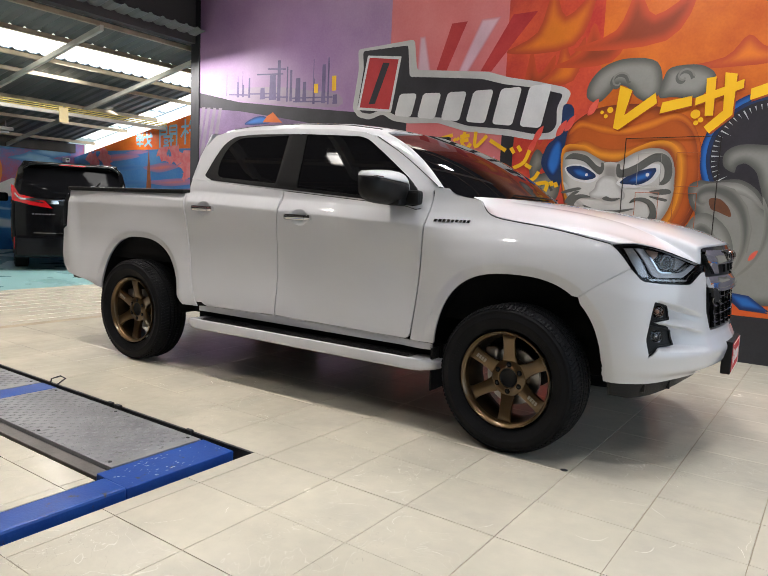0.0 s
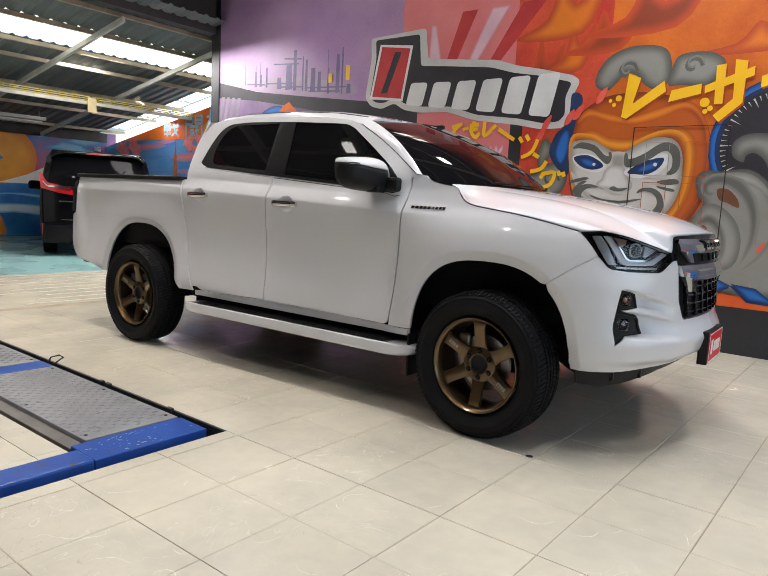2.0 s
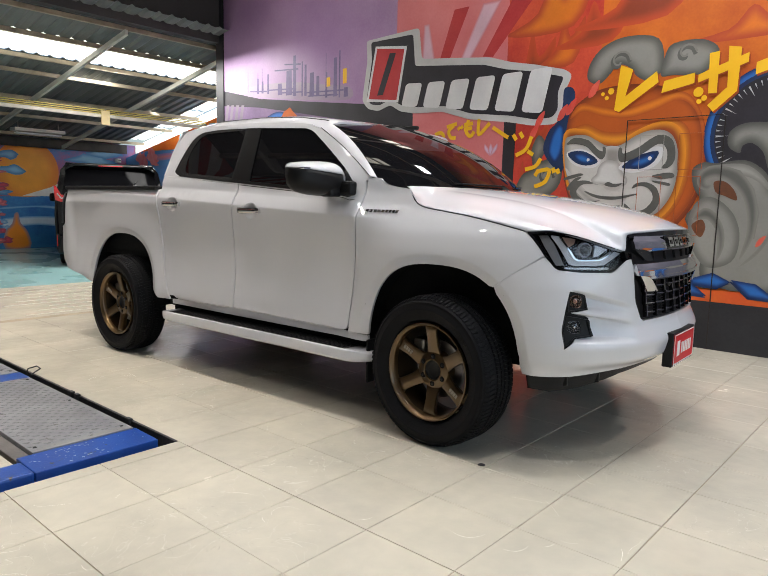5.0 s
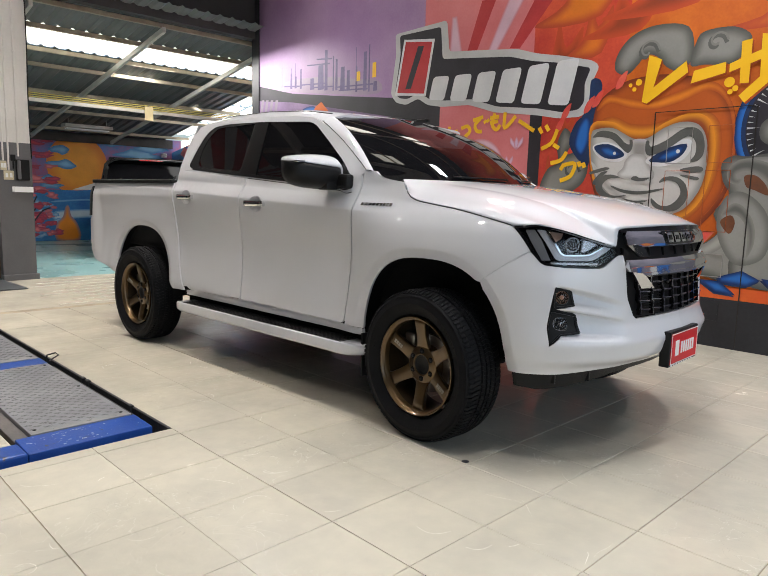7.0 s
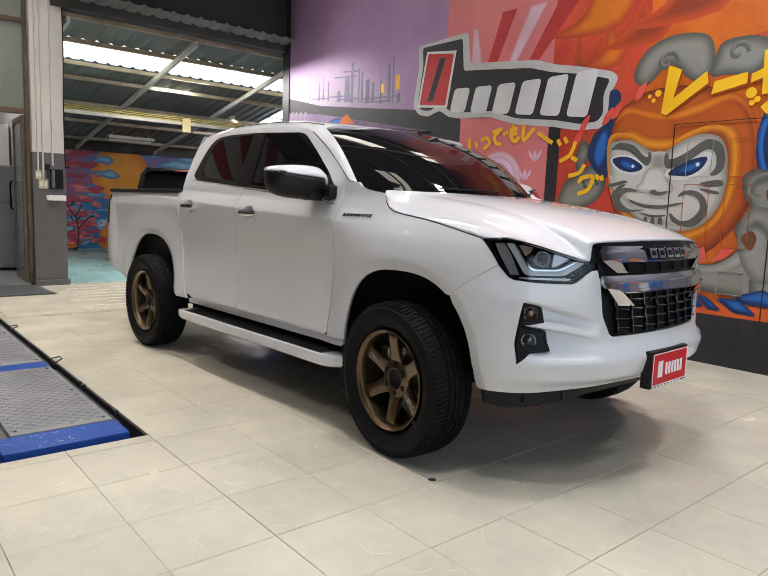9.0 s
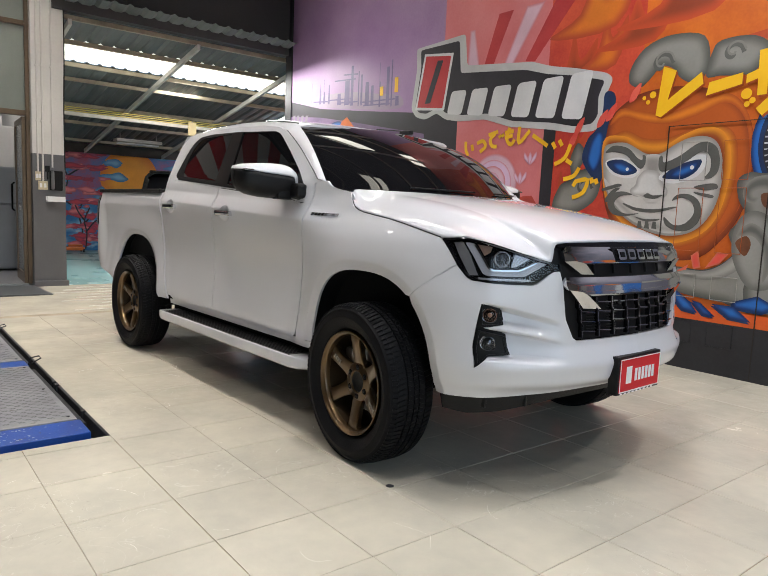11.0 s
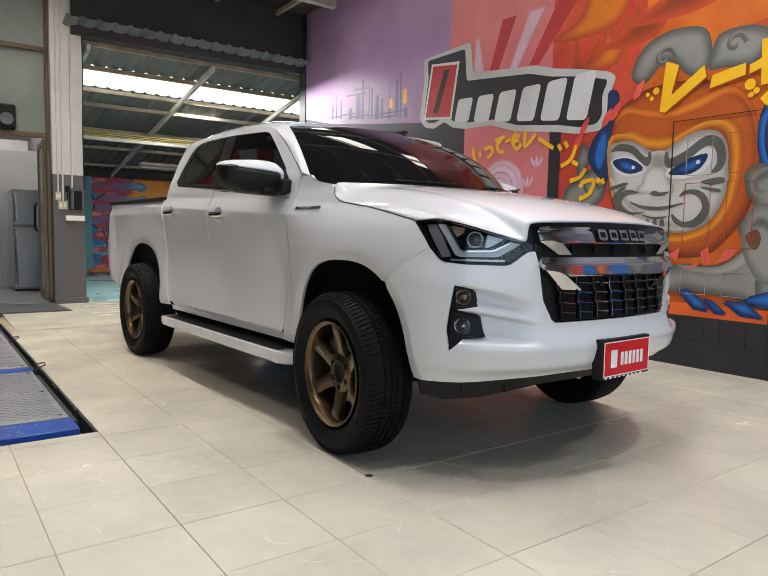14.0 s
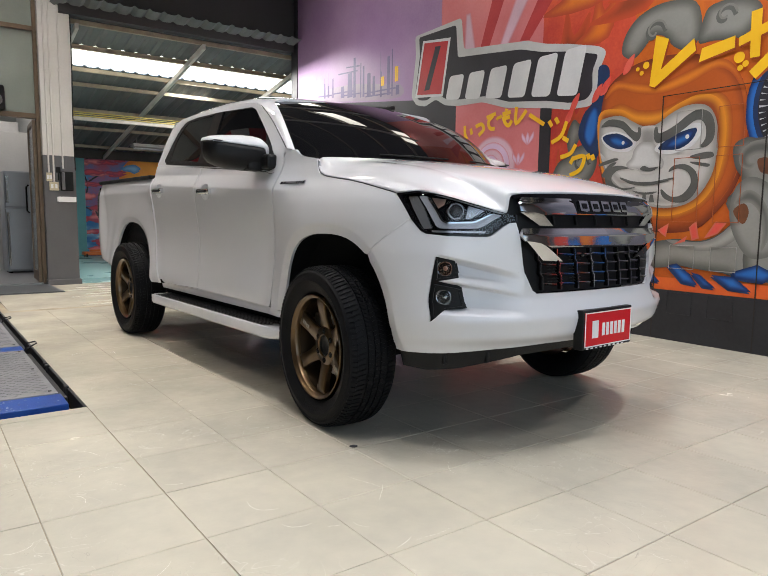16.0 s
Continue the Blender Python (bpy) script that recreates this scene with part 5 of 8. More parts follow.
tagged(back, "pale cyan painted concrete floor of the back bay", "floor", kind="structure")

MUR = mat("mural_ground_orange", (0.62, 0.13, 0.03), 0.5, 0, 0.3, 1.6, 0.1, 30, col2=(0.70, 0.06, 0.03))
wall = finish("wall_mural", boxm(-4.02, WY, -0.25, 8.7, WY + 0.2, 4.6), MUR)
tagged(wall, "tall workshop wall covered with a bright graffiti mural", "wall", kind="structure")
# side wall out of view; its opening is added for the fill light
b = bmesh.new()
box(b, 8.5, -7.2, -0.25, 8.7, -5.6, 4.6)
box(b, 8.5, 1.6, -0.25, 8.7, WY, 4.6)
box(b, 8.5, -5.6, 3.5, 8.7, 1.6, 4.6)
wr = finish("wall_right", b, MIDWALL)
tagged(wr, "unseen plain side wall with an added wide opening", "wall", kind="structure")
wb = finish("wall_behind", boxm(-4.6, -7.2, -0.25, 8.5, -7.0, 4.6), MIDWALL)
tagged(wb, "plain painted wall behind the walk", "wall", kind="structure")
ce = finish("ceiling", boxm(-4.75, -7.2, 4.6, 8.7, 3.1, 4.7), CEIL)
tagged(ce, "grey workshop ceiling", "ceiling", kind="structure")
def lamp_thing():
    cl = thing("ceiling_lamp", None, "compact white ceiling floodlight", "ceiling lamp", "ceiling lamps")
    part("lamp_body", boxm(-0.14, -0.11, 0.03, 0.14, 0.11, 0.1, 0.01), WHITEP, cl)
    part("diffuser", boxm(-0.12, -0.09, 0.0, 0.12, 0.09, 0.03, 0.008), TUBE, cl)
    return cl


LAMPS = [(-1.17, -3.5, 30, 110), (1.3, -3.7, 17, 110), (3.8, -3.9, 8, 95), (6.3, -3.9, 8, 95),
         (-1.2, -1.30, 47, 130), (1.3, -1.30, 33, 125), (4.3, -1.5, 22, 120), (6.3, -1.7, 9, 115),
         # the last lamp of this row is added only to brighten the office pillar
         (-1.6, 1.3, 16, 150), (3.6, -0.40, 23, 150), (2.7, 1.62, 35, 150), (4.6, 1.62, 36, 150), (6.5, 1.6, 36, 150), (-2.9, -1.5, 34, 150)]
first = None
for x, y, power, spread in LAMPS:
    if first is None:
        first = lamp_thing()
        first.matrix_world = pose(x, y, 4.5)
    else:
        copy_thing(first, pose(x, y, 4.5))
    area("lamp_light", (x, y, 4.48), (x, y, 0), 0.24, 0.18, power, (1.0, 0.935, 0.875) if x < 2 and y < -1 else (0.97, 0.965, 1.0), spread)
# beams and roof lights of the main bay, seen mirrored in the glass
for x in (-3.0, -1.0, 1.0, 3.0, 5.0, 7.0):
    tagged(finish("roof_beam", boxm(x - 0.05, -7.0, 4.46, x + 0.05, WY, 4.6), RAFTER), "pale steel roof beam", "beam", kind="structure")
for k in range(9):
    y = -5.6 + 1.0 * k
    tagged(finish("ceiling_purlin", boxm(-4.6, y - 0.03, 4.50, 8.5, y + 0.03, 4.56), PURLIN), "thin steel purlin under the workshop ceiling", "purlin", kind="structure")
for x0, y0, x1, y1 in ((-0.50, 1.38, 0.75, 1.85), (0.60, 2.48, 1.25, 2.84), (2.55, 0.12, 2.86, 0.62), (-2.5, 2.0, -1.8, 2.35)):
    tagged(finish("roof_light_main", boxm(x0, y0, 4.575, x1, y1, 4.598), ROOFGLOW), "bright translucent roof light", "roof light", kind="structure")
# added cool fill for the truck's front, nested to soften its mirrored edge
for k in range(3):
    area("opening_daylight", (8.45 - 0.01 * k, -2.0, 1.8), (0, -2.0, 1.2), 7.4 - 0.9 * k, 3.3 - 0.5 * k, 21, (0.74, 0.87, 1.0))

# ---------------------------------------------------------------- back bay, roof and office
FX, KY = -10.7, 4.75
ROOF0, SLOPE = 2.47, 0.185


def rz(x):
    return ROOF0 + SLOPE * (x - FX)


def rz_x(z):
    return FX + (z - ROOF0) / SLOPE


SEA = mat("mural_sea_blue", (0.008, 0.09, 0.34), 0.5, 0, 0.4, 2.2, 0.05, 30, col2=(0.04, 0.24, 0.52))
REDSKY = mat("mural_red_sky", (0.50, 0.05, 0.05), 0.5, 0, 0.4, 2.4, 0.05, 30, col2=(0.04, 0.18, 0.46))
DUSK = mat("mural_dusk_sky", (0.03, 0.17, 0.50), 0.5, 0, 0.4, 1.5, 0.05, 30, col2=(0.12, 0.30, 0.55))
KORANGE = mat("mural_band_orange", (0.70, 0.10, 0.02), 0.5, 0, 0.3, 2.5, 0.05, 30, col2=(0.82, 0.22, 0.02))
KCYAN = mat("mural_letter_cyan", (0.20, 0.45, 0.62), 0.5, 0, 0.15, 4)
PINKT = mat("mural_blossom_pink", (0.70, 0.12, 0.14), 0.5, 0, 0.3, 9, col2=(0.75, 0.30, 0.30))
TOWERM = mat("mural_tower_orange", (0.35, 0.10, 0.03), 0.5, 0, 0.3, 9)
SNOW = mat("mural_snow", (0.70, 0.68, 0.66), 0.5, 0, 0.1, 5)
TEAL = mat("teal_wall_paint", (0.10, 0.33, 0.36), 0.5, 0, 0.1, 3)
DARKEAVE = mat("shaded_eave_board", (0.07, 0.06, 0.055), 0.7, 0, 0.3, 3, 0.2, 30)

far = finish("wall_far", boxm(FX - 0.2, -0.6, -0.2, FX, 5.0, ROOF0 + 0.05), REDSKY)
tagged(far, "far workshop wall with a painted sunset sea mural", "wall", kind="structure")
b = bmesh.new()
box(b, FX, KY, -0.2, -4.1, KY + 0.15, rz(FX) - 0.27)
for v in b.verts:
    if v.co.z > 1 and v.co.x > -5:
        v.co.z = rz(v.co.x) - 0.27
kan = finish("wall_side_bay", b, DUSK)
tagged(kan, "side wall with a painted dusk sky and an orange band of letters", "wall", kind="structure")
lay = lambda n: 0.003 + 0.0014 * n
LAYERS = [0]


def flat(poly, plane, n=0):
    """A painted patch: a polygon on a wall; plane is 'far', 'kan' or 'main'."""
    bm = bmesh.new()
    LAYERS[0] += 1
    d = lay(n) + 0.00006 * (LAYERS[0] % 23)
    co = [Vector(p) for p in poly]
    pv, _, pf, *_ = delaunay_2d_cdt(co, [(i, (i + 1) % len(co)) for i in range(len(co))], [], 0, 1e-7)
    to = {"far": lambda p: (FX + d, p[0], p[1]), "kan": lambda p: (p[0], KY - d, p[1]), "main": lambda p: (p[0], WY - d, p[1])}[plane]
    vs = [bm.verts.new(to(p)) for p in pv]
    for f in pf:
        c = sum((pv[i] for i in f), Vector((0, 0))) / 3
        if inside(c, poly):
            bm.faces.new([vs[i] for i in f])
    for v in list(vs):
        if not v.link_faces:
            bm.verts.remove(v)
    for f in bm.faces:
        f.normal_update()
        want = Vector((1, 0, 0)) if plane == "far" else Vector((0, -1, 0))
        if f.normal.dot(want) < 0:
            f.normal_flip()
    return bm


def air(name, edge, core, width, scale=3.0):
    """Sprayed paint that runs from one tone at a patch's edge to another inside it."""
    m = mat(name, core, 0.48, 0, 0.10, scale, 0.12, 45)
    t = m.node_tree
    b = t.nodes["Principled BSDF"]
    at = t.nodes.new("ShaderNodeAttribute")
    at.attribute_name = "spray"
    mx = t.nodes.new("ShaderNodeMix")
    mx.data_type = "RGBA"
    src = b.inputs["Base Color"].links[0].from_socket
    t.links.new(at.outputs["Fac"], mx.inputs["Factor"])
    mx.inputs[6].default_value = (*edge, 1)
    t.links.new(src, mx.inputs[7])
    t.links.new(mx.outputs[2], b.inputs["Base Color"])
    m["spray_width"] = width
    return m


def sprayed(name, poly, mt, parent, plane, n):
    """A painted patch with inner points that hold how far in from its edge they lie."""
    w = mt["spray_width"]
    LAYERS[0] += 1
    d = lay(n) + 0.00006 * (LAYERS[0] % 23)
    step = max(0.012, w / 3.5)
    lp = dense(poly, step * 1.5)
    co = [Vector(p) for p in lp]
    us, vs_ = [p[0] for p in lp], [p[1] for p in lp]
    ax, ay = np.array(us), np.array(vs_)
    bx, by = np.roll(ax, -1), np.roll(ay, -1)
    ll = np.maximum((bx - ax) ** 2 + (by - ay) ** 2, 1e-12)

    def far_in(x, y):
        k = np.clip(((x - ax) * (bx - ax) + (y - ay) * (by - ay)) / ll, 0, 1)
        return float(np.sqrt(((ax + k * (bx - ax) - x) ** 2 + (ay + k * (by - ay) - y) ** 2).min()))

    u, row = min(us) + step / 2, 0
    while u < max(us):
        v = min(vs_) + step * (0.5 if row % 2 else 1.0)
        while v < max(vs_):
            if inside((u, v), lp):
                q = far_in(u, v)
                if q > 0.4 * step and (q < 1.6 * w or row % 4 == 0):
                    co.append(Vector((u, v)))
            v += step
        u += step * 0.87
        row += 1
    nb = len(lp)
    pv, _, pf, *_ = delaunay_2d_cdt(co, [(i, (i + 1) % nb) for i in range(nb)], [], 0, 1e-7)
    to = {"far": lambda p: (FX + d, p[0], p[1]), "kan": lambda p: (p[0], KY - d, p[1]), "main": lambda p: (p[0], WY - d, p[1])}[plane]
    fs = [f for f in pf if inside(sum((pv[i] for i in f), Vector((0, 0))) / 3, lp)]
    me = bpy.data.meshes.new(name)
    me.from_pydata([to(p) for p in pv], [], [list(f) for f in fs])
    at = me.attributes.new("spray", "FLOAT", "POINT")
    at.data.foreach_set("value", [smooth01(0, w, far_in(p[0], p[1])) for p in pv])
    me.materials.append(mt)
    o = new(name, me)
    o.parent = parent
    return o


def paint(name, poly, mt, parent, plane="main", n=0, curved=0):
    if curved:
        poly = curve2(poly, True, curved)
    if "spray_width" in mt:
        return sprayed(name, [tuple(p) for p in poly], mt, parent, plane, n)
    o = finish(name, flat(poly, plane, n), mt, parent, recalc=False)
    return o


def stroke(pts, w, plane, n, mt, parent, name="painted_stroke"):
    """A brush stroke along points, as a flat band."""
    p = [Vector(q) for q in curve2(pts, False, 4)] if len(pts) > 2 else [Vector(q) for q in pts]
    l, r = [], []
    for i, q in enumerate(p):
        d = (p[min(i + 1, len(p) - 1)] - p[max(i - 1, 0)]).normalized()
        nrm = Vector((-d.y, d.x)) * w * 0.5
        l.append(tuple(q + nrm))
        r.append(tuple(q - nrm))
    return paint(name, l + r[::-1], mt, parent, plane, n)


VANTRUNK = mat("trunk_ink", (0.02, 0.02, 0.035), 0.5, 0, 0.2, 4)


def disc(c, r, k=40, ry=None):
    return [(c[0] + r * math.cos(2 * math.pi * i / k), c[1] + (ry or r) * math.sin(2 * math.pi * i / k)) for i in range(k)]


def blob(c, r, seed, wob=0.25, k=14):
    rnd = random.Random(seed)
    return curve2([(c[0] + r * (1 + wob * (rnd.random() - 0.5) * 2) * math.cos(2 * math.pi * i / k), c[1] + 0.8 * r * (1 + wob * (rnd.random() - 0.5) * 2) * math.sin(2 * math.pi * i / k)) for i in range(k)], True, 3)


MIST0 = air("sea_foam", (0.10, 0.30, 0.55), (0.50, 0.60, 0.68), 0.06)
paint("painted_sea", [(-0.4, 0.05), (4.7, 0.05), (4.7, 1.20), (3.6, 1.28), (2.4, 1.20), (1.2, 1.21), (-0.4, 1.2)], SEA, far, "far", 2)
paint("painted_sun", disc((2.43, 1.78), 0.68), air("sun_orange", (0.70, 0.20, 0.02), (0.80, 0.33, 0.03), 0.30), far, "far", 1)
paint("painted_mountain", [(2.3, 1.22), (2.9, 1.42), (3.3, 1.62), (3.6, 1.60), (4.1, 1.36), (4.6, 1.22)], SNOW, far, "far", 2)
paint("painted_sun_path", curve2([(1.90, 0.06), (2.42, 0.06), (2.38, 0.42), (2.24, 0.62), (2.20, 0.84), (2.12, 0.82), (2.06, 0.60), (1.92, 0.44)], True, 3), air("path_orange", (0.30, 0.20, 0.25), (0.80, 0.26, 0.02), 0.08), far, "far", 4)
for z0, z1, mt_ in ((0.52, 0.74, MIST0), (0.92, 0.98, MIST0)):
    paint("painted_foam", curve2([(1.9, z0), (2.6, z0 + 0.05), (3.4, z0 - 0.02), (4.65, z0 + 0.03), (4.65, z1), (3.6, z1 - 0.04), (2.8, z1 + 0.03), (1.9, z1 - 0.02)], True, 3), mt_, far, "far", 3)
# red autumn trees in flat tiers, with dark trunks
CLOUDR = air("dusk_cloud_red", (0.30, 0.20, 0.40), (0.78, 0.20, 0.10), 0.12)
CLOUDB = air("dusk_cloud_blue", (0.10, 0.24, 0.50), (0.02, 0.13, 0.48), 0.12)
LEAFA = air("tree_crimson", (0.30, 0.05, 0.10), (0.60, 0.06, 0.09), 0.05)
LEAFB = air("tree_pink", (0.45, 0.10, 0.14), (0.78, 0.22, 0.24), 0.05)
MIST = air("sky_mist", (0.05, 0.20, 0.45), (0.22, 0.46, 0.66), 0.10)
rnd = random.Random(21)
for k in range(16):
    y, z = rnd.uniform(0.6, 2.1), rnd.uniform(0.2, 2.35)
    paint("painted_mist", [(y + q[0] * 2.2, z + q[1]) for q in blob((0, 0), rnd.uniform(0.07, 0.14), 300 + k, 0.35)], MIST, far, "far", 2)
for pts in ([(1.30, 0.1), (1.36, 0.5), (1.28, 0.9), (1.40, 1.25)], [(1.36, 0.6), (1.55, 0.85), (1.75, 0.92)], [(0.95, 1.3), (1.05, 1.7), (0.92, 2.1), (1.1, 2.35)], [(1.05, 1.75), (1.35, 1.95), (1.7, 2.0)], [(1.28, 0.95), (1.05, 1.15), (0.9, 1.18)]):
    stroke(pts, 0.035, "far", 3, VANTRUNK, far, "painted_trunk")
for k in range(64):
    tier = k % 8
    z = 0.35 + 0.27 * tier + rnd.uniform(-0.05, 0.05)
    y = rnd.gauss(1.30 + 0.12 * math.sin(tier * 2.1), 0.34)
    r = rnd.uniform(0.05, 0.105)
    paint("painted_foliage", [(y + q[0] * 2.0, z + q[1] * 0.8) for q in blob((0, 0), r, 400 + k, 0.5, 11)], LEAFA if k % 3 else LEAFB, far, "far", 4 + k % 2)
for i, (y, z, r) in enumerate(((3.9, 2.1, 0.3), (4.2, 2.3, 0.25), (3.3, 2.35, 0.2))):
    paint("painted_cloud", [(y + q[0] * 1.8, z + q[1] * 0.6) for q in blob((0, 0), r, 40 + i, 0.4)], MIST, far, "far", 4)
rnd = random.Random(77)
for k in range(46):
    y, z, d = rnd.uniform(1.15, 1.95), rnd.uniform(0.12, 1.12), rnd.uniform(0.04, 0.085)
    paint("painted_foliage", [(y + q[0] * 1.5, z + q[1]) for q in blob((0, 0), d, 700 + k, 0.5, 11)], (LEAFA, LEAFB, MIST0)[k % 3], far, "far", (6, 7, 5)[k % 3])
for pts in ([(1.42, 0.08), (1.45, 0.45), (1.40, 0.75), (1.52, 1.05)], [(1.45, 0.50), (1.62, 0.72), (1.80, 0.80)], [(1.42, 0.72), (1.28, 0.92), (1.20, 1.10)]):
    stroke(pts, 0.03, "far", 8, VANTRUNK, far, "painted_trunk")
tagged(finish("teal_column", boxm(FX, 0.50, FL, FX + 0.05, 0.985, 2.46, 0.01), TEAL), "teal painted corner column", "column", kind="structure")
# brown board, made taller and dark to hold the roof's shadow too
tagged(finish("eave_board", boxm(FX, -0.4, 2.30, FX + 0.06, KY, ROOF0 + 0.04), DARKEAVE), "dark board with painted-in shadow under the low roof edge", "trim", kind="structure")

bot = 2.33
paint("painted_band", [(rz_x(bot + 0.275), bot), (-4.15, bot), (-4.15, rz(-4.15) - 0.275)], KORANGE, kan, "kan", 1)


KCH = [[[(0, 0.9), (0.12, 0.78)], [(0.2, 0.92), (0.24, 0.78)], [(0.42, 0.95), (0.34, 0.78)], [(0.02, 0.72), (0.40, 0.72)], [(0.02, 0.52), (0.40, 0.52)], [(0.02, 0.72), (0.02, 0.40)], [(0.40, 0.72), (0.40, 0.40)], [(0.21, 0.72), (0.21, 0.05)], [(0.0, 0.24), (0.44, 0.24)], [(0.46, 0.66), (1.0, 0.72)], [(0.64, 1.0), (0.72, 0.4), (0.98, 0.04)], [(0.92, 0.5), (0.5, 0.08)], [(0.84, 0.95), (0.94, 0.82)]],
       [[(0.05, 1.0), (0.05, 0.0)], [(0.05, 0.98), (0.42, 0.98)], [(0.05, 0.80), (0.40, 0.80)], [(0.05, 0.62), (0.42, 0.62)], [(0.42, 0.98), (0.42, 0.62)], [(0.58, 0.98), (0.95, 0.98)], [(0.58, 0.80), (0.95, 0.80)], [(0.58, 0.62), (0.95, 0.62)], [(0.58, 0.98), (0.58, 0.62)], [(0.95, 1.0), (0.95, 0.05), (0.86, 0.02)], [(0.25, 0.5), (0.75, 0.5)], [(0.3, 0.34), (0.48, 0.34)], [(0.3, 0.34), (0.3, 0.2)], [(0.48, 0.34), (0.48, 0.2)], [(0.3, 0.2), (0.48, 0.2)], [(0.25, 0.06), (0.55, 0.1)], [(0.66, 0.5), (0.66, 0.05)], [(0.56, 0.3), (0.8, 0.32)]],
       [[(0.02, 0.7), (0.4, 0.72)], [(0.22, 1.0), (0.22, 0.0)], [(0.22, 0.6), (0.0, 0.3)], [(0.24, 0.55), (0.38, 0.42)], [(0.5, 0.95), (0.44, 0.75)], [(0.8, 0.95), (0.74, 0.75)], [(0.42, 0.55), (1.0, 0.55)], [(0.62, 1.0), (0.68, 0.4), (0.98, 0.05)], [(0.9, 0.4), (0.55, 0.1)]]]
for ch, x0, z0, w, h in ((0, -8.22, 2.375, 0.56, 0.32), (1, -7.44, 2.36, 0.61, 0.44), (2, -6.72, 2.41, 0.62, 0.50)):
    for s in KCH[ch]:
        stroke([(x0 + w * u, z0 + h * v) for u, v in s], 0.048, "kan", 2, KCYAN, kan, "letter_stroke")
paint("painted_tower", [(-7.92, 1.0), (-7.66, 1.0), (-7.72, 1.7), (-7.76, 2.1), (-7.785, 2.33), (-7.795, 2.33), (-7.82, 2.1), (-7.86, 1.7)], TOWERM, kan, "kan", 2)
for i, (x, z, r) in enumerate(((-9.5, 2.22, 0.22), (-9.9, 2.15, 0.25), (-9.3, 2.05, 0.14), (-7.3, 2.27, 0.18), (-6.9, 2.22, 0.24), (-6.5, 2.05, 0.26), (-6.3, 1.85, 0.2), (-6.6, 1.75, 0.1), (-7.1, 2.12, 0.1))):
    paint("painted_blossom", blob((x, z), r, 70 + i, 0.5), PINKT, kan, "kan", 3)
for i, (x, z, l, h) in enumerate(((-9.0, 2.18, 0.9, 0.08), (-8.6, 1.95, 0.7, 0.07), (-7.4, 1.95, 0.6, 0.10), (-7.0, 1.65, 0.9, 0.08), (-8.5, 1.62, 0.8, 0.06), (-6.6, 1.45, 0.7, 0.08), (-8.2, 2.28, 0.4, 0.05))):
    paint("painted_cloud", [(x - l, z), (x - l * 0.3, z + h * 0.7), (x + l * 0.4, z + h), (x + l, z + h * 0.2), (x + l * 0.5, z - h * 0.6), (x - l * 0.2, z - h)], (CLOUDR, CLOUDB, CLOUDR)[i % 3], kan, "kan", 1, 4)

# sloping roof: corrugated sheets, translucent strips, purlins and rafters
RW, RE = 5.02, 4.58


def sheet(name, x0, x1, y0, y1, mt, lift=0.0):
    bm = bmesh.new()
    rows = []
    n = int((y1 - y0) / 0.05)
    for i in range(n + 1):
        y = y0 + (y1 - y0) * i / n
        w = 0.016 if (i % 4) < 1 else -0.012
        rows.append([bm.verts.new((x, y, rz(x) + w + lift + 0.06)) for x in (x0, x1)])
    for a, c in zip(rows, rows[1:]):
        bm.faces.new((a[0], a[1], c[1], c[0]))
    return finish(name, bm, mt)


for nm, x0, x1, y0, y1, mt in (("roof_sheet", FX - 0.1, -5.95, -0.7, RE, ROOFM), ("roof_sheet", -5.15, -3.7, -0.7, RW, ROOFM)):
    tagged(sheet(nm, x0, x1, y0, y1, mt), "grey-green corrugated metal roof sheets", "roof", kind="structure")
tagged(sheet("roof_light", -5.95, -5.15, -0.7, RW, TRANSL, 0.01), "bright translucent corrugated roof strip", "roof light", kind="structure")
for x0, x1 in ((-10.2, -9.0), (-9.0, -7.55), (-7.55, -5.95)):
    tagged(sheet("roof_light", x0 + 0.04, x1 - 0.04, RE, RW, TRANSL, 0.01), "bright translucent corrugated roof strip", "roof light", kind="structure")
# glowing closure added behind the gap between side wall and roof
b = bmesh.new()
box(b, FX, RW, 2.0, -5.95, RW + 0.02, rz(FX) + 0.05)
for v in b.verts:
    if v.co.z > 2.2:
        v.co.z = rz(v.co.x) + 0.05
tagged(finish("light_panel", b, TRANSL), "added glowing sheet that closes the gap above the side wall", "roof light", kind="structure")
for x in (-10.3, -9.0, -7.9, -6.6, -5.95, -5.1, -4.3):
    tagged(finish("purlin", boxm(x - 0.03, -0.7, rz(x) - 0.03, x + 0.03, RW, rz(x) + 0.03), PURLIN), "thin rusty steel purlin under the roof", "purlin", kind="structure")
for y in (-0.36, 1.42, 3.20):
    bm = bmesh.new()
    box(bm, -4.1, y - 0.024, rz(-4.1) - 0.175, FX, y + 0.024, rz(-4.1) - 0.10)
    for v in bm.verts:
        v.co.z += rz(v.co.x) - rz(-4.1)
    tagged(finish("rafter", bm, RAFTER), "pale painted steel rafter of the sloping roof", "rafter", kind="structure")
tagged(finish("tie_beam", boxm(-7.30, -0.42, 2.71, -7.21, KY, 2.77), RAFTER), "pale steel tie beam across the bay", "beam", kind="structure")
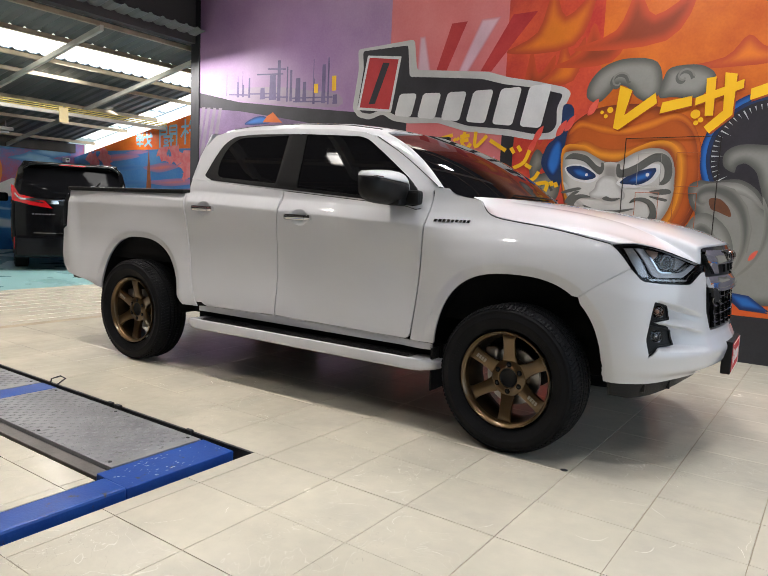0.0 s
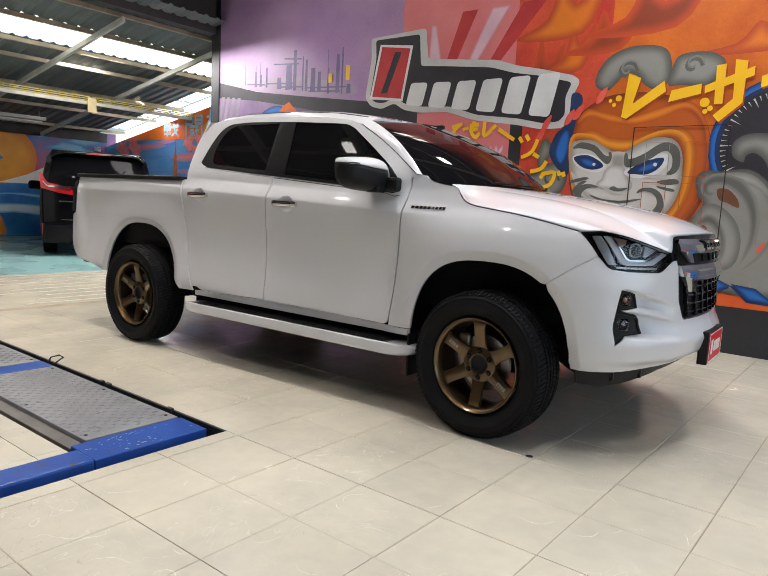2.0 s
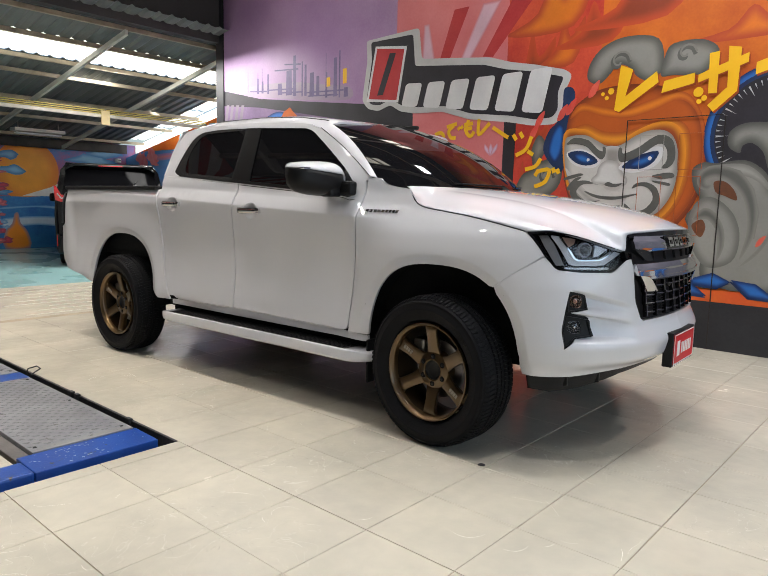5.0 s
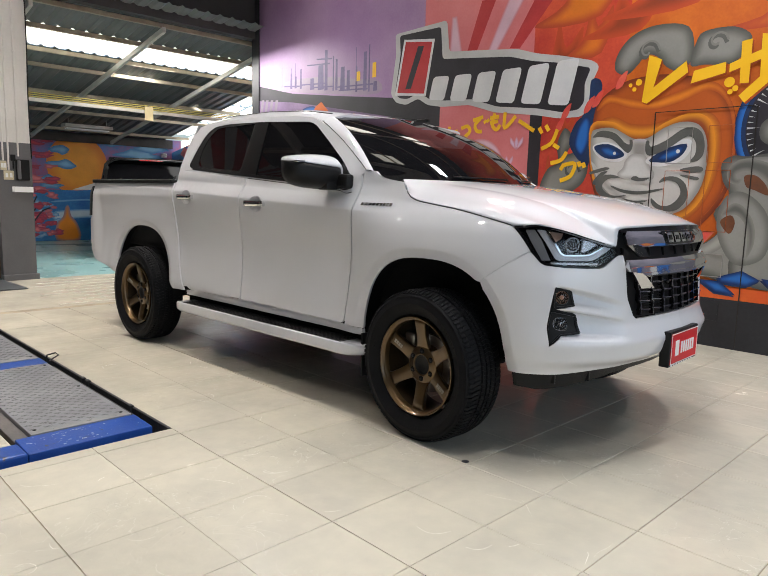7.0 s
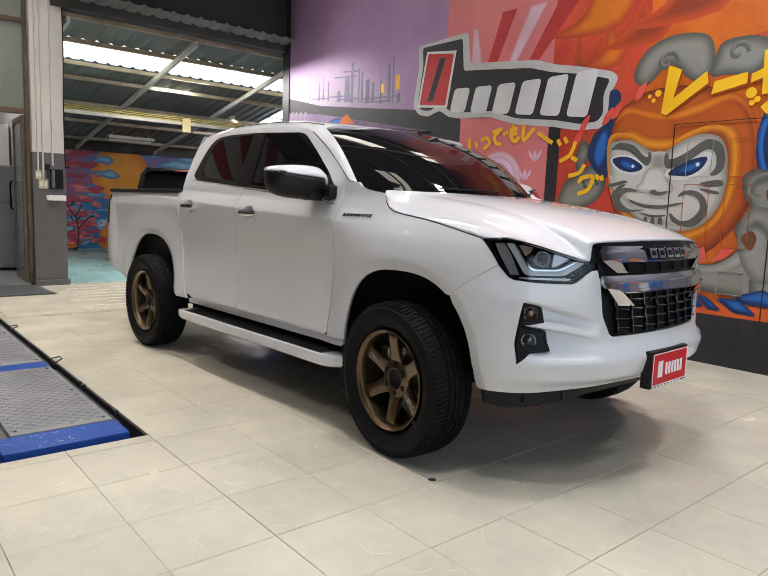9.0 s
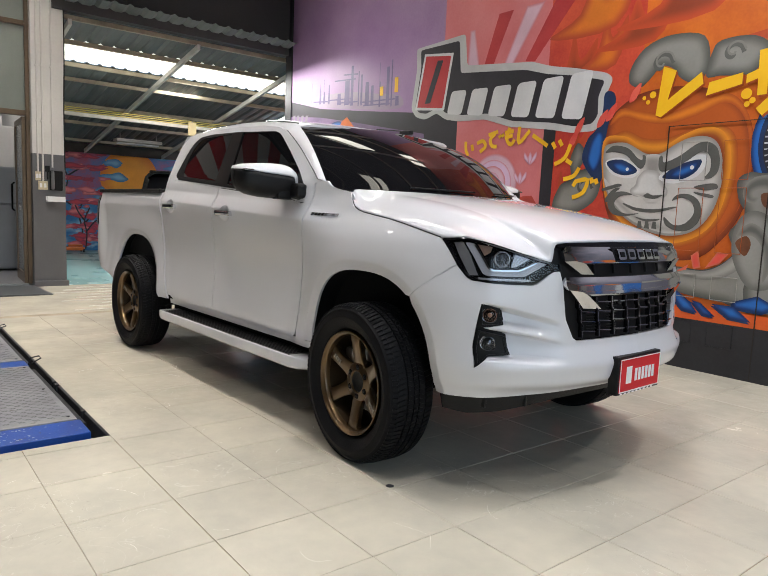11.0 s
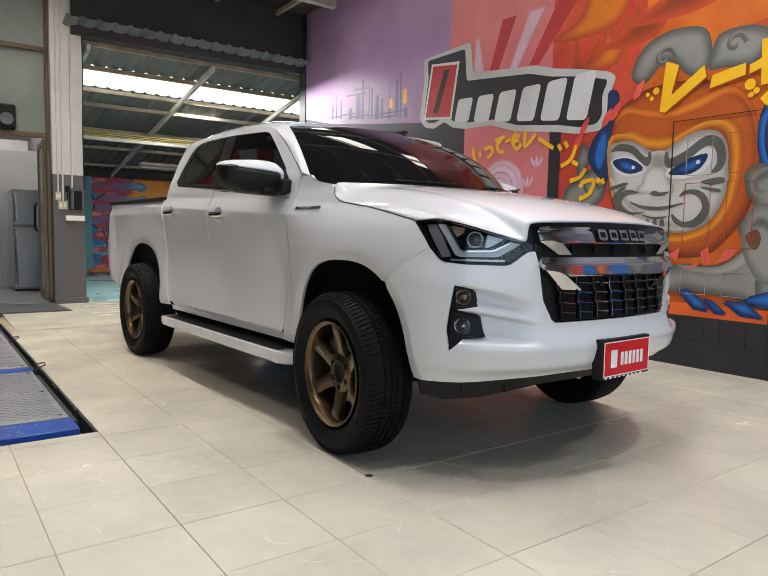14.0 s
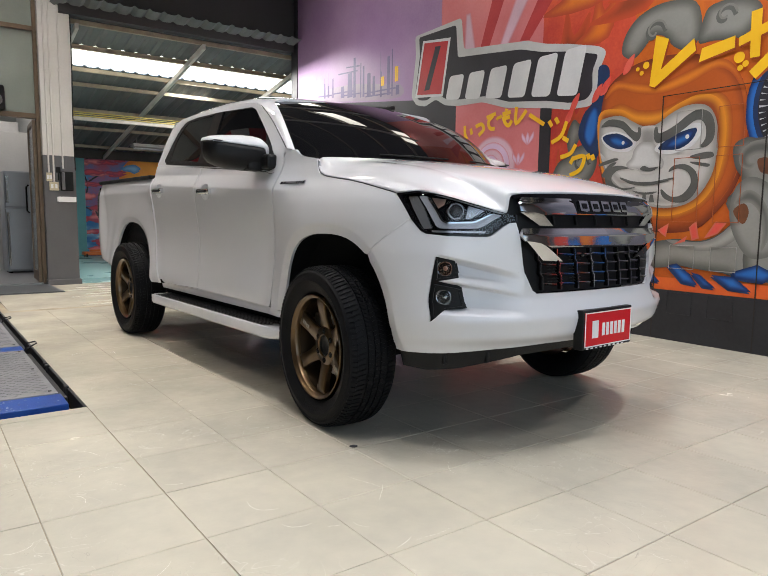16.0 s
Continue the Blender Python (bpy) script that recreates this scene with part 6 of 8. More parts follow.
for k in range(3):
    bm = bmesh.new()
    tube(bm, [(-7.195, -0.42, 2.785 + 0.032 * k), (-7.195 + 0.01 * k, 2.0, 2.778 + 0.032 * k), (-7.195, KY, 2.785 + 0.032 * k)], 0.011, 6)
    tagged(finish("conduit", bm, YELLOWPIPE), "yellow cable conduit along the beam", "conduit")
tag = thing("hanging_sign", pose(-7.17, 2.56, 2.70), "blank cream card hanging from the beam", "sign")
part("card", boxm(-0.006, -0.085, -0.13, 0.006, 0.085, 0.13, 0.003), mat("cream_card", (0.66, 0.55, 0.30), 0.6, 0, 0.06, 4), tag)
part("hook", boxm(-0.005, -0.01, 0.13, 0.005, 0.01, 0.16), STEEL, tag)
fx = thing("strip_light", pose(-9.6, 2.28, 2.50), "unlit white fluorescent strip light under the roof", "strip light")
part("housing", boxm(-0.14, -0.50, 0.03, 0.14, 0.50, 0.10, 0.01), RAFTER, fx)
part("tube", tube(bmesh.new(), [(0.05, -0.45, 0.0), (0.05, 0.45, 0.0)], 0.016), WHITEP, fx)
part("tube", tube(bmesh.new(), [(-0.05, -0.45, 0.0), (-0.05, 0.45, 0.0)], 0.016), WHITEP, fx)
for y in (-0.4, 0.4):
    part("hanger", boxm(-0.01, y, 0.10, 0.01, y + 0.02, rz(-9.6) - 2.50 + 0.05), STEEL, fx)
area("roof_light_glow", (-5.55, 2.1, 3.34), (-5.4, 2.1, 0), 0.75, 5.2, 225, (1, 0.98, 0.95))
area("roof_light_glow", (-8.0, 4.45, 2.80), (-8.2, 3.2, 0), 0.5, 3.5, 72, (1, 0.98, 0.95))
tagged(finish("wall_post", boxm(-4.06, WY - 0.022, -0.2, -3.865, WY + 0.25, 4.6, 0.004), BLACKWALL), "black painted post at the wall's end", "post", kind="structure")
tagged(finish("wall_return", boxm(-4.06, WY + 0.25, -0.2, -3.98, KY, 4.6), BLACKWALL), "dark return wall beside the back bay", "wall", kind="structure")
tagged(finish("fascia_beam", boxm(-4.10, -0.6, 3.66, -3.95, WY - 0.03, 4.6), CEIL), "grey fascia above the bay opening", "beam", kind="structure")
cc = thing("security_camera", pose(-10.64, 4.5, 2.12), "small white security camera on the wall", "camera")
part("camera_body", boxm(-0.06, -0.05, -0.05, 0.1, 0.05, 0.05, 0.015), WHITEP, cc)
part("camera_lens", lathe(bmesh.new(), [(0.0, 0.02), (0.03, 0.02), (0.035, 0.0)], 16, "z", (0.1, 0, 0)), GLOSSB, cc)

# office front: pillar, frame, open door, glazed transom
PX = -4.02
pil = finish("pillar", boxm(PX - 0.35, -0.855, 0.0, PX, -0.462, 1.79), GREYWALL)
tagged(pil, "square pillar painted dark grey below and white above", "pillar", kind="structure")
finish("pillar_upper", boxm(PX - 0.35, -0.855, 1.79, PX, -0.462, 4.6), WHITEWALL, pil)
finish("pillar_base", boxm(PX - 0.36, -0.865, 0.0, PX + 0.03, -0.435, 0.115, 0.010), GREYWALL, pil)
for y, z0 in ((-0.795, 1.56), (-0.735, 1.44), (-0.620, 1.62)):
    finish("pipe", tube(bmesh.new(), [(PX + 0.010, y, z0), (PX + 0.010, y, 4.5)], 0.011, 8), WHITEWALL, pil)
    for z in (2.2, 2.9):
        finish("pipe_clip", boxm(PX, y - 0.018, z, PX + 0.024, y + 0.018, z + 0.02, 0.003), WHITEWALL, pil)
tagged(finish("partition", boxm(FX, -0.60, 0.0, PX - 0.35, -0.48, 3.6), WHITEWALL), "white partition between office and bay", "wall", kind="structure")
cable = finish("cable", tube(bmesh.new(), curve2([(PX + 0.012, -0.475, 4.4), (PX + 0.02, -0.462, 3.2), (PX + 0.012, -0.472, 2.4), (PX + 0.02, -0.468, 1.6)], False, 6), 0.008, 6), BLACKP)
tagged(cable, "black cable down the pillar's edge", "cable")
for y, z, w, h in ((-0.792, 1.50, 0.07, 0.115), (-0.737, 1.38, 0.115, 0.115)):
    sw = thing("wall_switch", pose(PX, y, z), "cream plastic wall switch plate on the pillar", "switch", "pillar switches")
    part("plate", boxm(0.0, -w / 2, -h / 2, 0.012, w / 2, h / 2, 0.003), mat("cream_plastic", (0.62, 0.55, 0.38), 0.4), sw)
    for k in (-1, 1):
        part("rocker", boxm(0.012, k * w * 0.22 - 0.014, -0.028, 0.018, k * w * 0.22 + 0.014, 0.028, 0.002), WHITEP, sw)
ph = thing("wall_phone", pose(PX, -0.590, 1.45), "black wall telephone with a grey handset", "telephone")
part("base", boxm(0, -0.07, -0.13, 0.05, 0.09, 0.13, 0.012), BLACKP, ph)
part("handset", boxm(0.05, -0.06, -0.12, 0.08, -0.02, 0.12, 0.012), GREYWALL, ph)
hk = thing("hanging_tool", pose(PX, -0.68, 1.58), "dark paddle hanging on the pillar", "tool")
part("blade", boxm(0, -0.03, -0.02, 0.015, 0.03, 0.06, 0.008), BLACKP, hk)
part("grip", boxm(0, -0.008, -0.12, 0.012, 0.008, -0.02, 0.003), BLACKP, hk)
tr = thing("wall_tray", pose(PX, -0.585, 1.20), "small white tray shelf on the pillar", "shelf")
part("tray", boxm(0, -0.12, -0.03, 0.10, 0.10, -0.015, 0.003), WHITEP, tr)
part("lip", boxm(0.09, -0.12, -0.015, 0.10, 0.10, 0.04, 0.002), WHITEP, tr)
part("lip", boxm(0.0, -0.12, -0.015, 0.01, 0.10, 0.04, 0.002), WHITEP, tr)

WX = PX - 0.12
ow = finish("wall_office", boxm(WX - 0.1, -6.9, 0.0, WX, -2.25, 4.6), BLACKWALL)
tagged(ow, "black office front wall with a painted red and white sunburst", "wall", kind="structure")
SUNWHITE = mat("sunburst_white", (0.70, 0.69, 0.67), 0.5, 0, 0.15, 2, 0.1, 40)
SUNRED = mat("sunburst_red", (0.50, 0.016, 0.022), 0.5, 0, 0.15, 2, 0.1, 40)
for k in range(22):
    bm = bmesh.new()
    a0, a1 = math.pi * k / 22, math.pi * (k + 1) / 22
    ring = [(0.75, a0), (2.3, a0), (2.3, a1), (0.75, a1)]
    bm.faces.new([bm.verts.new((WX + 0.004, min(max(-4.3 + r * math.cos(a), -6.85), -2.30), min(2.75 + r * math.sin(a), 4.55))) for r, a in ring])
    finish("painted_ray", bm, SUNRED if k % 2 else SUNWHITE, ow)
bm = bmesh.new()
lathe(bm, [(0.62, 0.008), (0.70, 0.008)], 40, "z")
bmesh.ops.transform(bm, matrix=pose(WX, -4.3, 2.95, 0, 90, 0), verts=bm.verts)
finish("painted_ring", bm, WHITEWALL, ow)
for k in range(6):
    finish("painted_bar", boxm(WX + 0.004, -5.0 + 0.24 * k, 2.72, WX + 0.012, -4.82 + 0.24 * k, 3.0), WHITEWALL, ow)
fr = thing("door_1", None, "brown aluminium office door frame with glazed transom", "door frame", kind="structure")
for y0, y1, z0, z1 in ((-0.905, -0.858, 0.04, 4.5), (-2.25, -2.17, 0.04, 4.5), (-2.17, -0.905, 2.27, 2.335), (-2.17, -0.905, 3.40, 3.46)):
    part("frame_bar", boxm(WX - 0.08, y0, z0, WX + 0.02, y1, z1, 0.004), ALU, fr)
part("transom_pane", boxm(WX - 0.04, -2.17, 2.335, WX - 0.03, -0.905, 3.40), WINGLASS, fr)
part("transom_pane", boxm(WX - 0.04, -2.17, 3.46, WX - 0.03, -0.905, 4.5), WINGLASS, fr)
leaf = thing("office_door", pose(WX - 0.05, -0.945, 0.07, 0, 0, -93), "brown aluminium glazed door standing open inwards", "door")
for y0, y1, z0, z1 in ((-0.07, 0.0, 0.0, 2.19), (-0.80, -0.73, 0.0, 2.19), (-0.73, -0.07, 0.0, 0.14), (-0.73, -0.07, 2.12, 2.19)):
    part("stile", boxm(-0.04, y0, z0, 0.0, y1, z1, 0.003), ALU, leaf)
part("pane", boxm(-0.025, -0.73, 0.14, -0.015, -0.07, 2.12), mat("grey_frosted_pane", (0.12, 0.12, 0.115), 0.25), leaf)
part("pull_handle", tube(bmesh.new(), [(0.02, -0.74, 0.95), (0.05, -0.74, 0.98), (0.05, -0.74, 1.32), (0.02, -0.74, 1.35)], 0.012), GLOSSB, leaf)
sp = thing("loudspeaker", pose(WX - 0.03, -1.375, 2.49), "small black loudspeaker mounted on the transom", "loudspeaker")
part("cabinet", boxm(0.0, -0.11, -0.16, 0.16, 0.11, 0.16, 0.03), BLACKP, sp)
part("cone", lathe(bmesh.new(), [(0.0, 0.165), (0.03, 0.17), (0.075, 0.175), (0.08, 0.16)], 24, "z"), GREYWALL, sp).matrix_basis = pose(0.0, 0, -0.03, 0, 90, 0)
# inside the office
tagged(finish("office_floor", boxm(-8.6, -6.9, 0.0, WX + 0.02, -0.60, 0.07), mat("office_grey_floor", (0.24, 0.24, 0.245), 0.35, 0, 0.1, 2)), "grey office floor", "floor", kind="structure")
tagged(finish("office_back_wall", boxm(-8.7, -6.9, 0.0, -8.6, -0.45, 3.6), mat("office_wall", (0.42, 0.43, 0.42), 0.6, 0, 0.06, 2)), "pale grey office back wall", "wall", kind="structure")
tagged(finish("office_ceiling", boxm(-8.7, -6.9, 3.5, WX - 0.1, -0.45, 3.6), CEIL), "office ceiling", "ceiling", kind="structure")
fg = thing("fridge", pose(-6.24, -0.885, 0.07), "silver two-door refrigerator in the office", "refrigerator")
part("fridge_body", boxm(-0.3, -0.25, 0.02, 0.26, 0.27, 1.60, 0.015), FRIDGE, fg)
for z0, z1 in ((0.05, 1.02), (1.04, 1.59)):
    d = part("fridge_door", boxm(0.262, -0.25, z0, 0.32, 0.27, z1, 0.015), FRIDGE, fg)
    part("grip", boxm(0.322, -0.235, z0 + 0.06, 0.35, -0.19, z1 - 0.06, 0.008), CHROME, d)
for y in (-0.22, 0.2):
    part("foot", boxm(-0.2, y, 0.0, 0.2, y + 0.05, 0.02), BLACKP, fg)
cb = thing("white_cupboard", pose(-6.98, -1.26, 0.07), "tall white cupboard with boxes on top", "cupboard")
part("carcass", boxm(-0.3, -0.55, 0.0, 0.3, 0.62, 2.28, 0.006), WHITEWALL, cb)
part("cupboard_door", boxm(0.302, -0.54, 0.05, 0.32, 0.02, 2.26, 0.003), WHITEWALL, cb)
part("cupboard_door", boxm(0.302, 0.03, 0.05, 0.32, 0.61, 2.26, 0.003), WHITEWALL, cb)
bx = thing("storage_box", pose(-6.92, -1.0, 2.352), "pale cardboard box on the cupboard", "box")
part("carton", boxm(-0.2, -0.22, 0.0, 0.2, 0.2, 0.16, 0.006), SNOW, bx)
# dark mat and ramp at the office door
bm = bmesh.new()
pts = [(-3.25, -0.79), (-3.25, -2.9), (PX, -2.9), (PX, -0.862)]
z = [0.034, 0.040, FL + 0.012, FL + 0.012]
vs = [bm.verts.new((x, y, zz)) for (x, y), zz in zip(pts, z)] + [bm.verts.new((x, y, -0.1)) for x, y in pts]
for q in ((0, 1, 2, 3), (7, 6, 5, 4), (0, 4, 5, 1), (1, 5, 6, 2), (2, 6, 7, 3), (3, 7, 4, 0)):
    bm.faces.new([vs[i] for i in q])
tagged(finish("entry_ramp", bm, mat("dark_grey_floor_paint", (0.085, 0.09, 0.095), 0.4, 0, 0.15, 2, 0.1, 40)), "dark grey painted ramp at the office door", "ramp", kind="structure")

# small clutter at the bay's foot
jk = thing("trolley_jack", pose(-10.25, 1.05, FL), "small orange trolley jack on the cyan floor", "jack")
ORNG = mat("orange_enamel", (0.65, 0.16, 0.03), 0.4, 0, 0.1, 5)
part("jack_body", boxm(-0.12, -0.25, 0.04, 0.12, 0.22, 0.12, 0.02), ORNG, jk)
part("jack_arm", boxm(-0.05, -0.1, 0.12, 0.05, 0.2, 0.17, 0.015), ORNG, jk)
for x in (-0.11, 0.11):
    for y in (-0.2, 0.18):
        part("jack_wheel", lathe(bmesh.new(), [(0.0, 0.0), (0.04, 0.0), (0.04, 0.03), (0.0, 0.03)], 12, "y", (x, y, 0.04)), BLACKP, jk)
# lamp and fixture added out of view to brighten the office
ol = thing("office_lamp", pose(-6.2, -1.9, 3.42), "added round white fill lamp under the office ceiling", "ceiling lamp")
part("lamp_bowl", lathe(bmesh.new(), [(0.0, 0.0), (0.16, 0.01), (0.2, 0.05), (0.2, 0.08)], 24, "z"), TUBE, ol)
area("office_light", (-6.2, -1.9, 3.36), (-6.0, -1.8, 0), 0.4, 0.4, 22)

# ---------------------------------------------------------------- black van in the back bay
van = thing("passenger_van", pose(-5.85, 1.98, FL, 0, 0, -25) @ Matrix.Diagonal((0.97, 0.97, 0.93, 1)), "glossy black passenger van with red tail lamps", "van")
VL = 4.55
VANGLASS = mat("dark_van_glass", (0.005, 0.005, 0.006), 0.06, 0, 0.1, 2, spec=0.07)


def vhalf(z):
    return lerp_table([(0.25, 0.86), (0.5, 0.92), (0.95, 0.925), (1.15, 0.915), (1.75, 0.80), (1.88, 0.72)], z)


def vside(sg):
    return lambda x, z, o: Vector((x, sg * (vhalf(z) * (1 - 0.05 * smooth01(-0.35, 0.0, x)) + o), z))


def vrear(y, z, o):
    return Vector((-0.02 - 0.20 * smooth01(1.05, 1.9, z) * (z - 1.05) / 0.85 - 0.10 * (abs(y) / 0.92) ** 3 + o, y, z))


for sg in (-1, 1):
    part("side_panel", skin(vside(sg), [(-0.08, 0.28), (-0.09, 1.0), (-0.14, 1.5), (-0.28, 1.80), (-0.5, 1.86), (-3.4, 1.86), (-4.0, 1.25), (-4.5, 1.0), (-VL, 0.5), (-VL + 0.05, 0.28), (-4.1, 0.28), (-4.0, 0.62), (-3.7, 0.70), (-3.4, 0.62), (-3.3, 0.28), (-1.2, 0.28), (-1.1, 0.62), (-0.8, 0.70), (-0.5, 0.62), (-0.4, 0.28)], step=0.15), VANBLACK, van)
    part("side_window", skin(vside(sg), fillet([(-0.35, 1.15), (-0.42, 1.70), (-3.3, 1.72), (-3.7, 1.15)], 0.05), step=0.2, off=0.006, rim=0.004), VANGLASS, van)
    lamp = part("tail_lamp", skin(lambda y, z, o: vrear(y, z, o), [(sg * 0.915, 1.47), (sg * 0.875, 1.45), (sg * 0.80, 1.30), (sg * 0.44, 1.22), (sg * 0.32, 1.08), (sg * 0.62, 1.12), (sg * 0.90, 1.20)], step=0.06, off=0.02, rim=0.04), REDL, van, "red wrap-round tail lamp")
    part("lamp_band", skin(lambda y, z, o: vrear(y, z, o), [(sg * 0.86, 1.33), (sg * 0.80, 1.255), (sg * 0.46, 1.185), (sg * 0.45, 1.165), (sg * 0.81, 1.23), (sg * 0.87, 1.31)], step=0.06, off=0.025, rim=0.01), SMOKE, lamp, "smoked light band")
    part("window_pillar", skin(vside(sg), [(-0.14, 1.22), (-0.22, 1.70), (-0.36, 1.70), (-0.30, 1.22)], step=0.1, off=0.008, rim=0.004), VANGLASS, van)
    part("clear_lens", skin(lambda y, z, o: vrear(y, z, o), [(sg * 0.43, 1.225), (sg * 0.24, 1.225), (sg * 0.22, 1.16), (sg * 0.37, 1.15)], step=0.06, off=0.02, rim=0.03), CHROME, lamp)
    part("reflector", boxm(-0.03, sg * 0.84 - 0.05, 0.38, 0.005, sg * 0.84 + 0.05, 0.58, 0.01), REDL, van, "red bumper reflector")
    mr = part("wing_mirror", boxm(-3.64, sg * 0.95 - (0.24 if sg < 0 else 0), 1.15, -3.5, sg * 0.95 + (0.24 if sg > 0 else 0), 1.34, 0.05), VANBLACK, van)
    for x in (-0.8, -3.7):
        wl = part("wheel", lathe(bmesh.new(), [(0.2, -0.1), (0.3, -0.11), (0.335, -0.09), (0.335, 0.09), (0.3, 0.11), (0.2, 0.1), (0.0, 0.08)], 32, "y", (x, sg * 0.77, 0.336)), RUBBER, van)
        part("hubcap", lathe(bmesh.new(), [(0.0, sg * 0.11), (0.2, sg * 0.11), (0.22, sg * 0.09)], 24, "y", (x, sg * 0.77, 0.336)), STEEL, wl)
part("rear_panel", skin(vrear, [(-0.90, 0.30), (0.90, 0.30), (0.92, 0.95), (0.90, 1.2), (0.80, 1.75), (0.70, 1.86), (-0.70, 1.86), (-0.80, 1.75), (-0.90, 1.2), (-0.92, 0.95)], step=0.1), VANBLACK, van)
part("rear_window", skin(vrear, fillet([(-0.80, 1.25), (0.80, 1.25), (0.71, 1.76), (-0.71, 1.76)], 0.06), step=0.12, off=0.006, rim=0.004), VANGLASS, van)
b = bmesh.new()
rows = []
for k in range(17):
    y = -0.73 + 1.46 * k / 16
    dz = -0.10 * max(0.0, (abs(y) - 0.55) / 0.18) ** 2
    rows.append([b.verts.new((x, y, z + dz)) for x, z in ((-0.50, 1.885), (-0.20, 1.878), (-0.09, 1.855), (-0.075, 1.835), (-0.10, 1.815), (-0.30, 1.80))])
for p, q in zip(rows, rows[1:]):
    for i in range(5):
        b.faces.new((p[i], p[i + 1], q[i + 1], q[i]))
part("roof_spoiler", b, VANBLACK, van, smooth=True)
part("brake_light", boxm(-0.088, -0.20, 1.822, -0.070, 0.20, 1.838, 0.004), REDL, van, "slim high brake light")
part("wiper", tube(bmesh.new(), [vrear(0.05, 1.26, 0.02), vrear(0.30, 1.42, 0.02), vrear(0.42, 1.56, 0.02)], 0.010, 6), SMOKE, van, "rear wiper arm")
for z in (1.02, 0.86, 0.72):
    part("panel_crease", skin(vrear, [(-0.80, z), (0.80, z), (0.78, z - 0.018), (-0.78, z - 0.018)], step=0.1, off=0.012, rim=0.01), VANBLACK, van)
part("chrome_bar", skin(vrear, [(-0.78, 1.245), (0.78, 1.245), (0.78, 1.215), (-0.78, 1.215)], step=0.1, off=0.03, rim=0.02), CHROME, van)
part("bumper", boxm(-0.16, -0.88, 0.24, 0.03, 0.88, 0.60, 0.04), VANBLACK, van)
part("bumper_chrome", skin(vrear, [(-0.6, 0.66), (0.6, 0.66), (0.6, 0.645), (-0.6, 0.645)], step=0.1, off=0.02, rim=0.02), CHROME, van)
part("plate_bar", boxm(-0.02, -0.2, 0.78, 0.012, 0.2, 0.92, 0.003), GLOSSB, van)
for k in range(7):
    part("name_bar", boxm(0.0, -0.62 + 0.05 * k, 0.968, 0.008, -0.59 + 0.05 * k, 0.986), SMOKE, van)
part("roof", boxm(-3.5, -0.73, 1.84, -0.3, 0.73, 1.885, 0.02), VANBLACK, van)
part("floor_pan", boxm(-VL + 0.1, -0.80, 0.22, -0.1, 0.80, 0.40), CHASSIS, van)
part("inner_mass", boxm(-3.6, -0.70, 0.4, -0.30, 0.70, 1.70), CHASSIS, van)
part("nose", boxm(-VL, -0.88, 0.28, -3.9, 0.88, 1.05, 0.1), VANBLACK, van)

# ---------------------------------------------------------------- floor lift
LZ = 0.004
lift = thing("scissor_lift", None, "worn blue car lift with checker-plate ramps on the floor", "car lift")


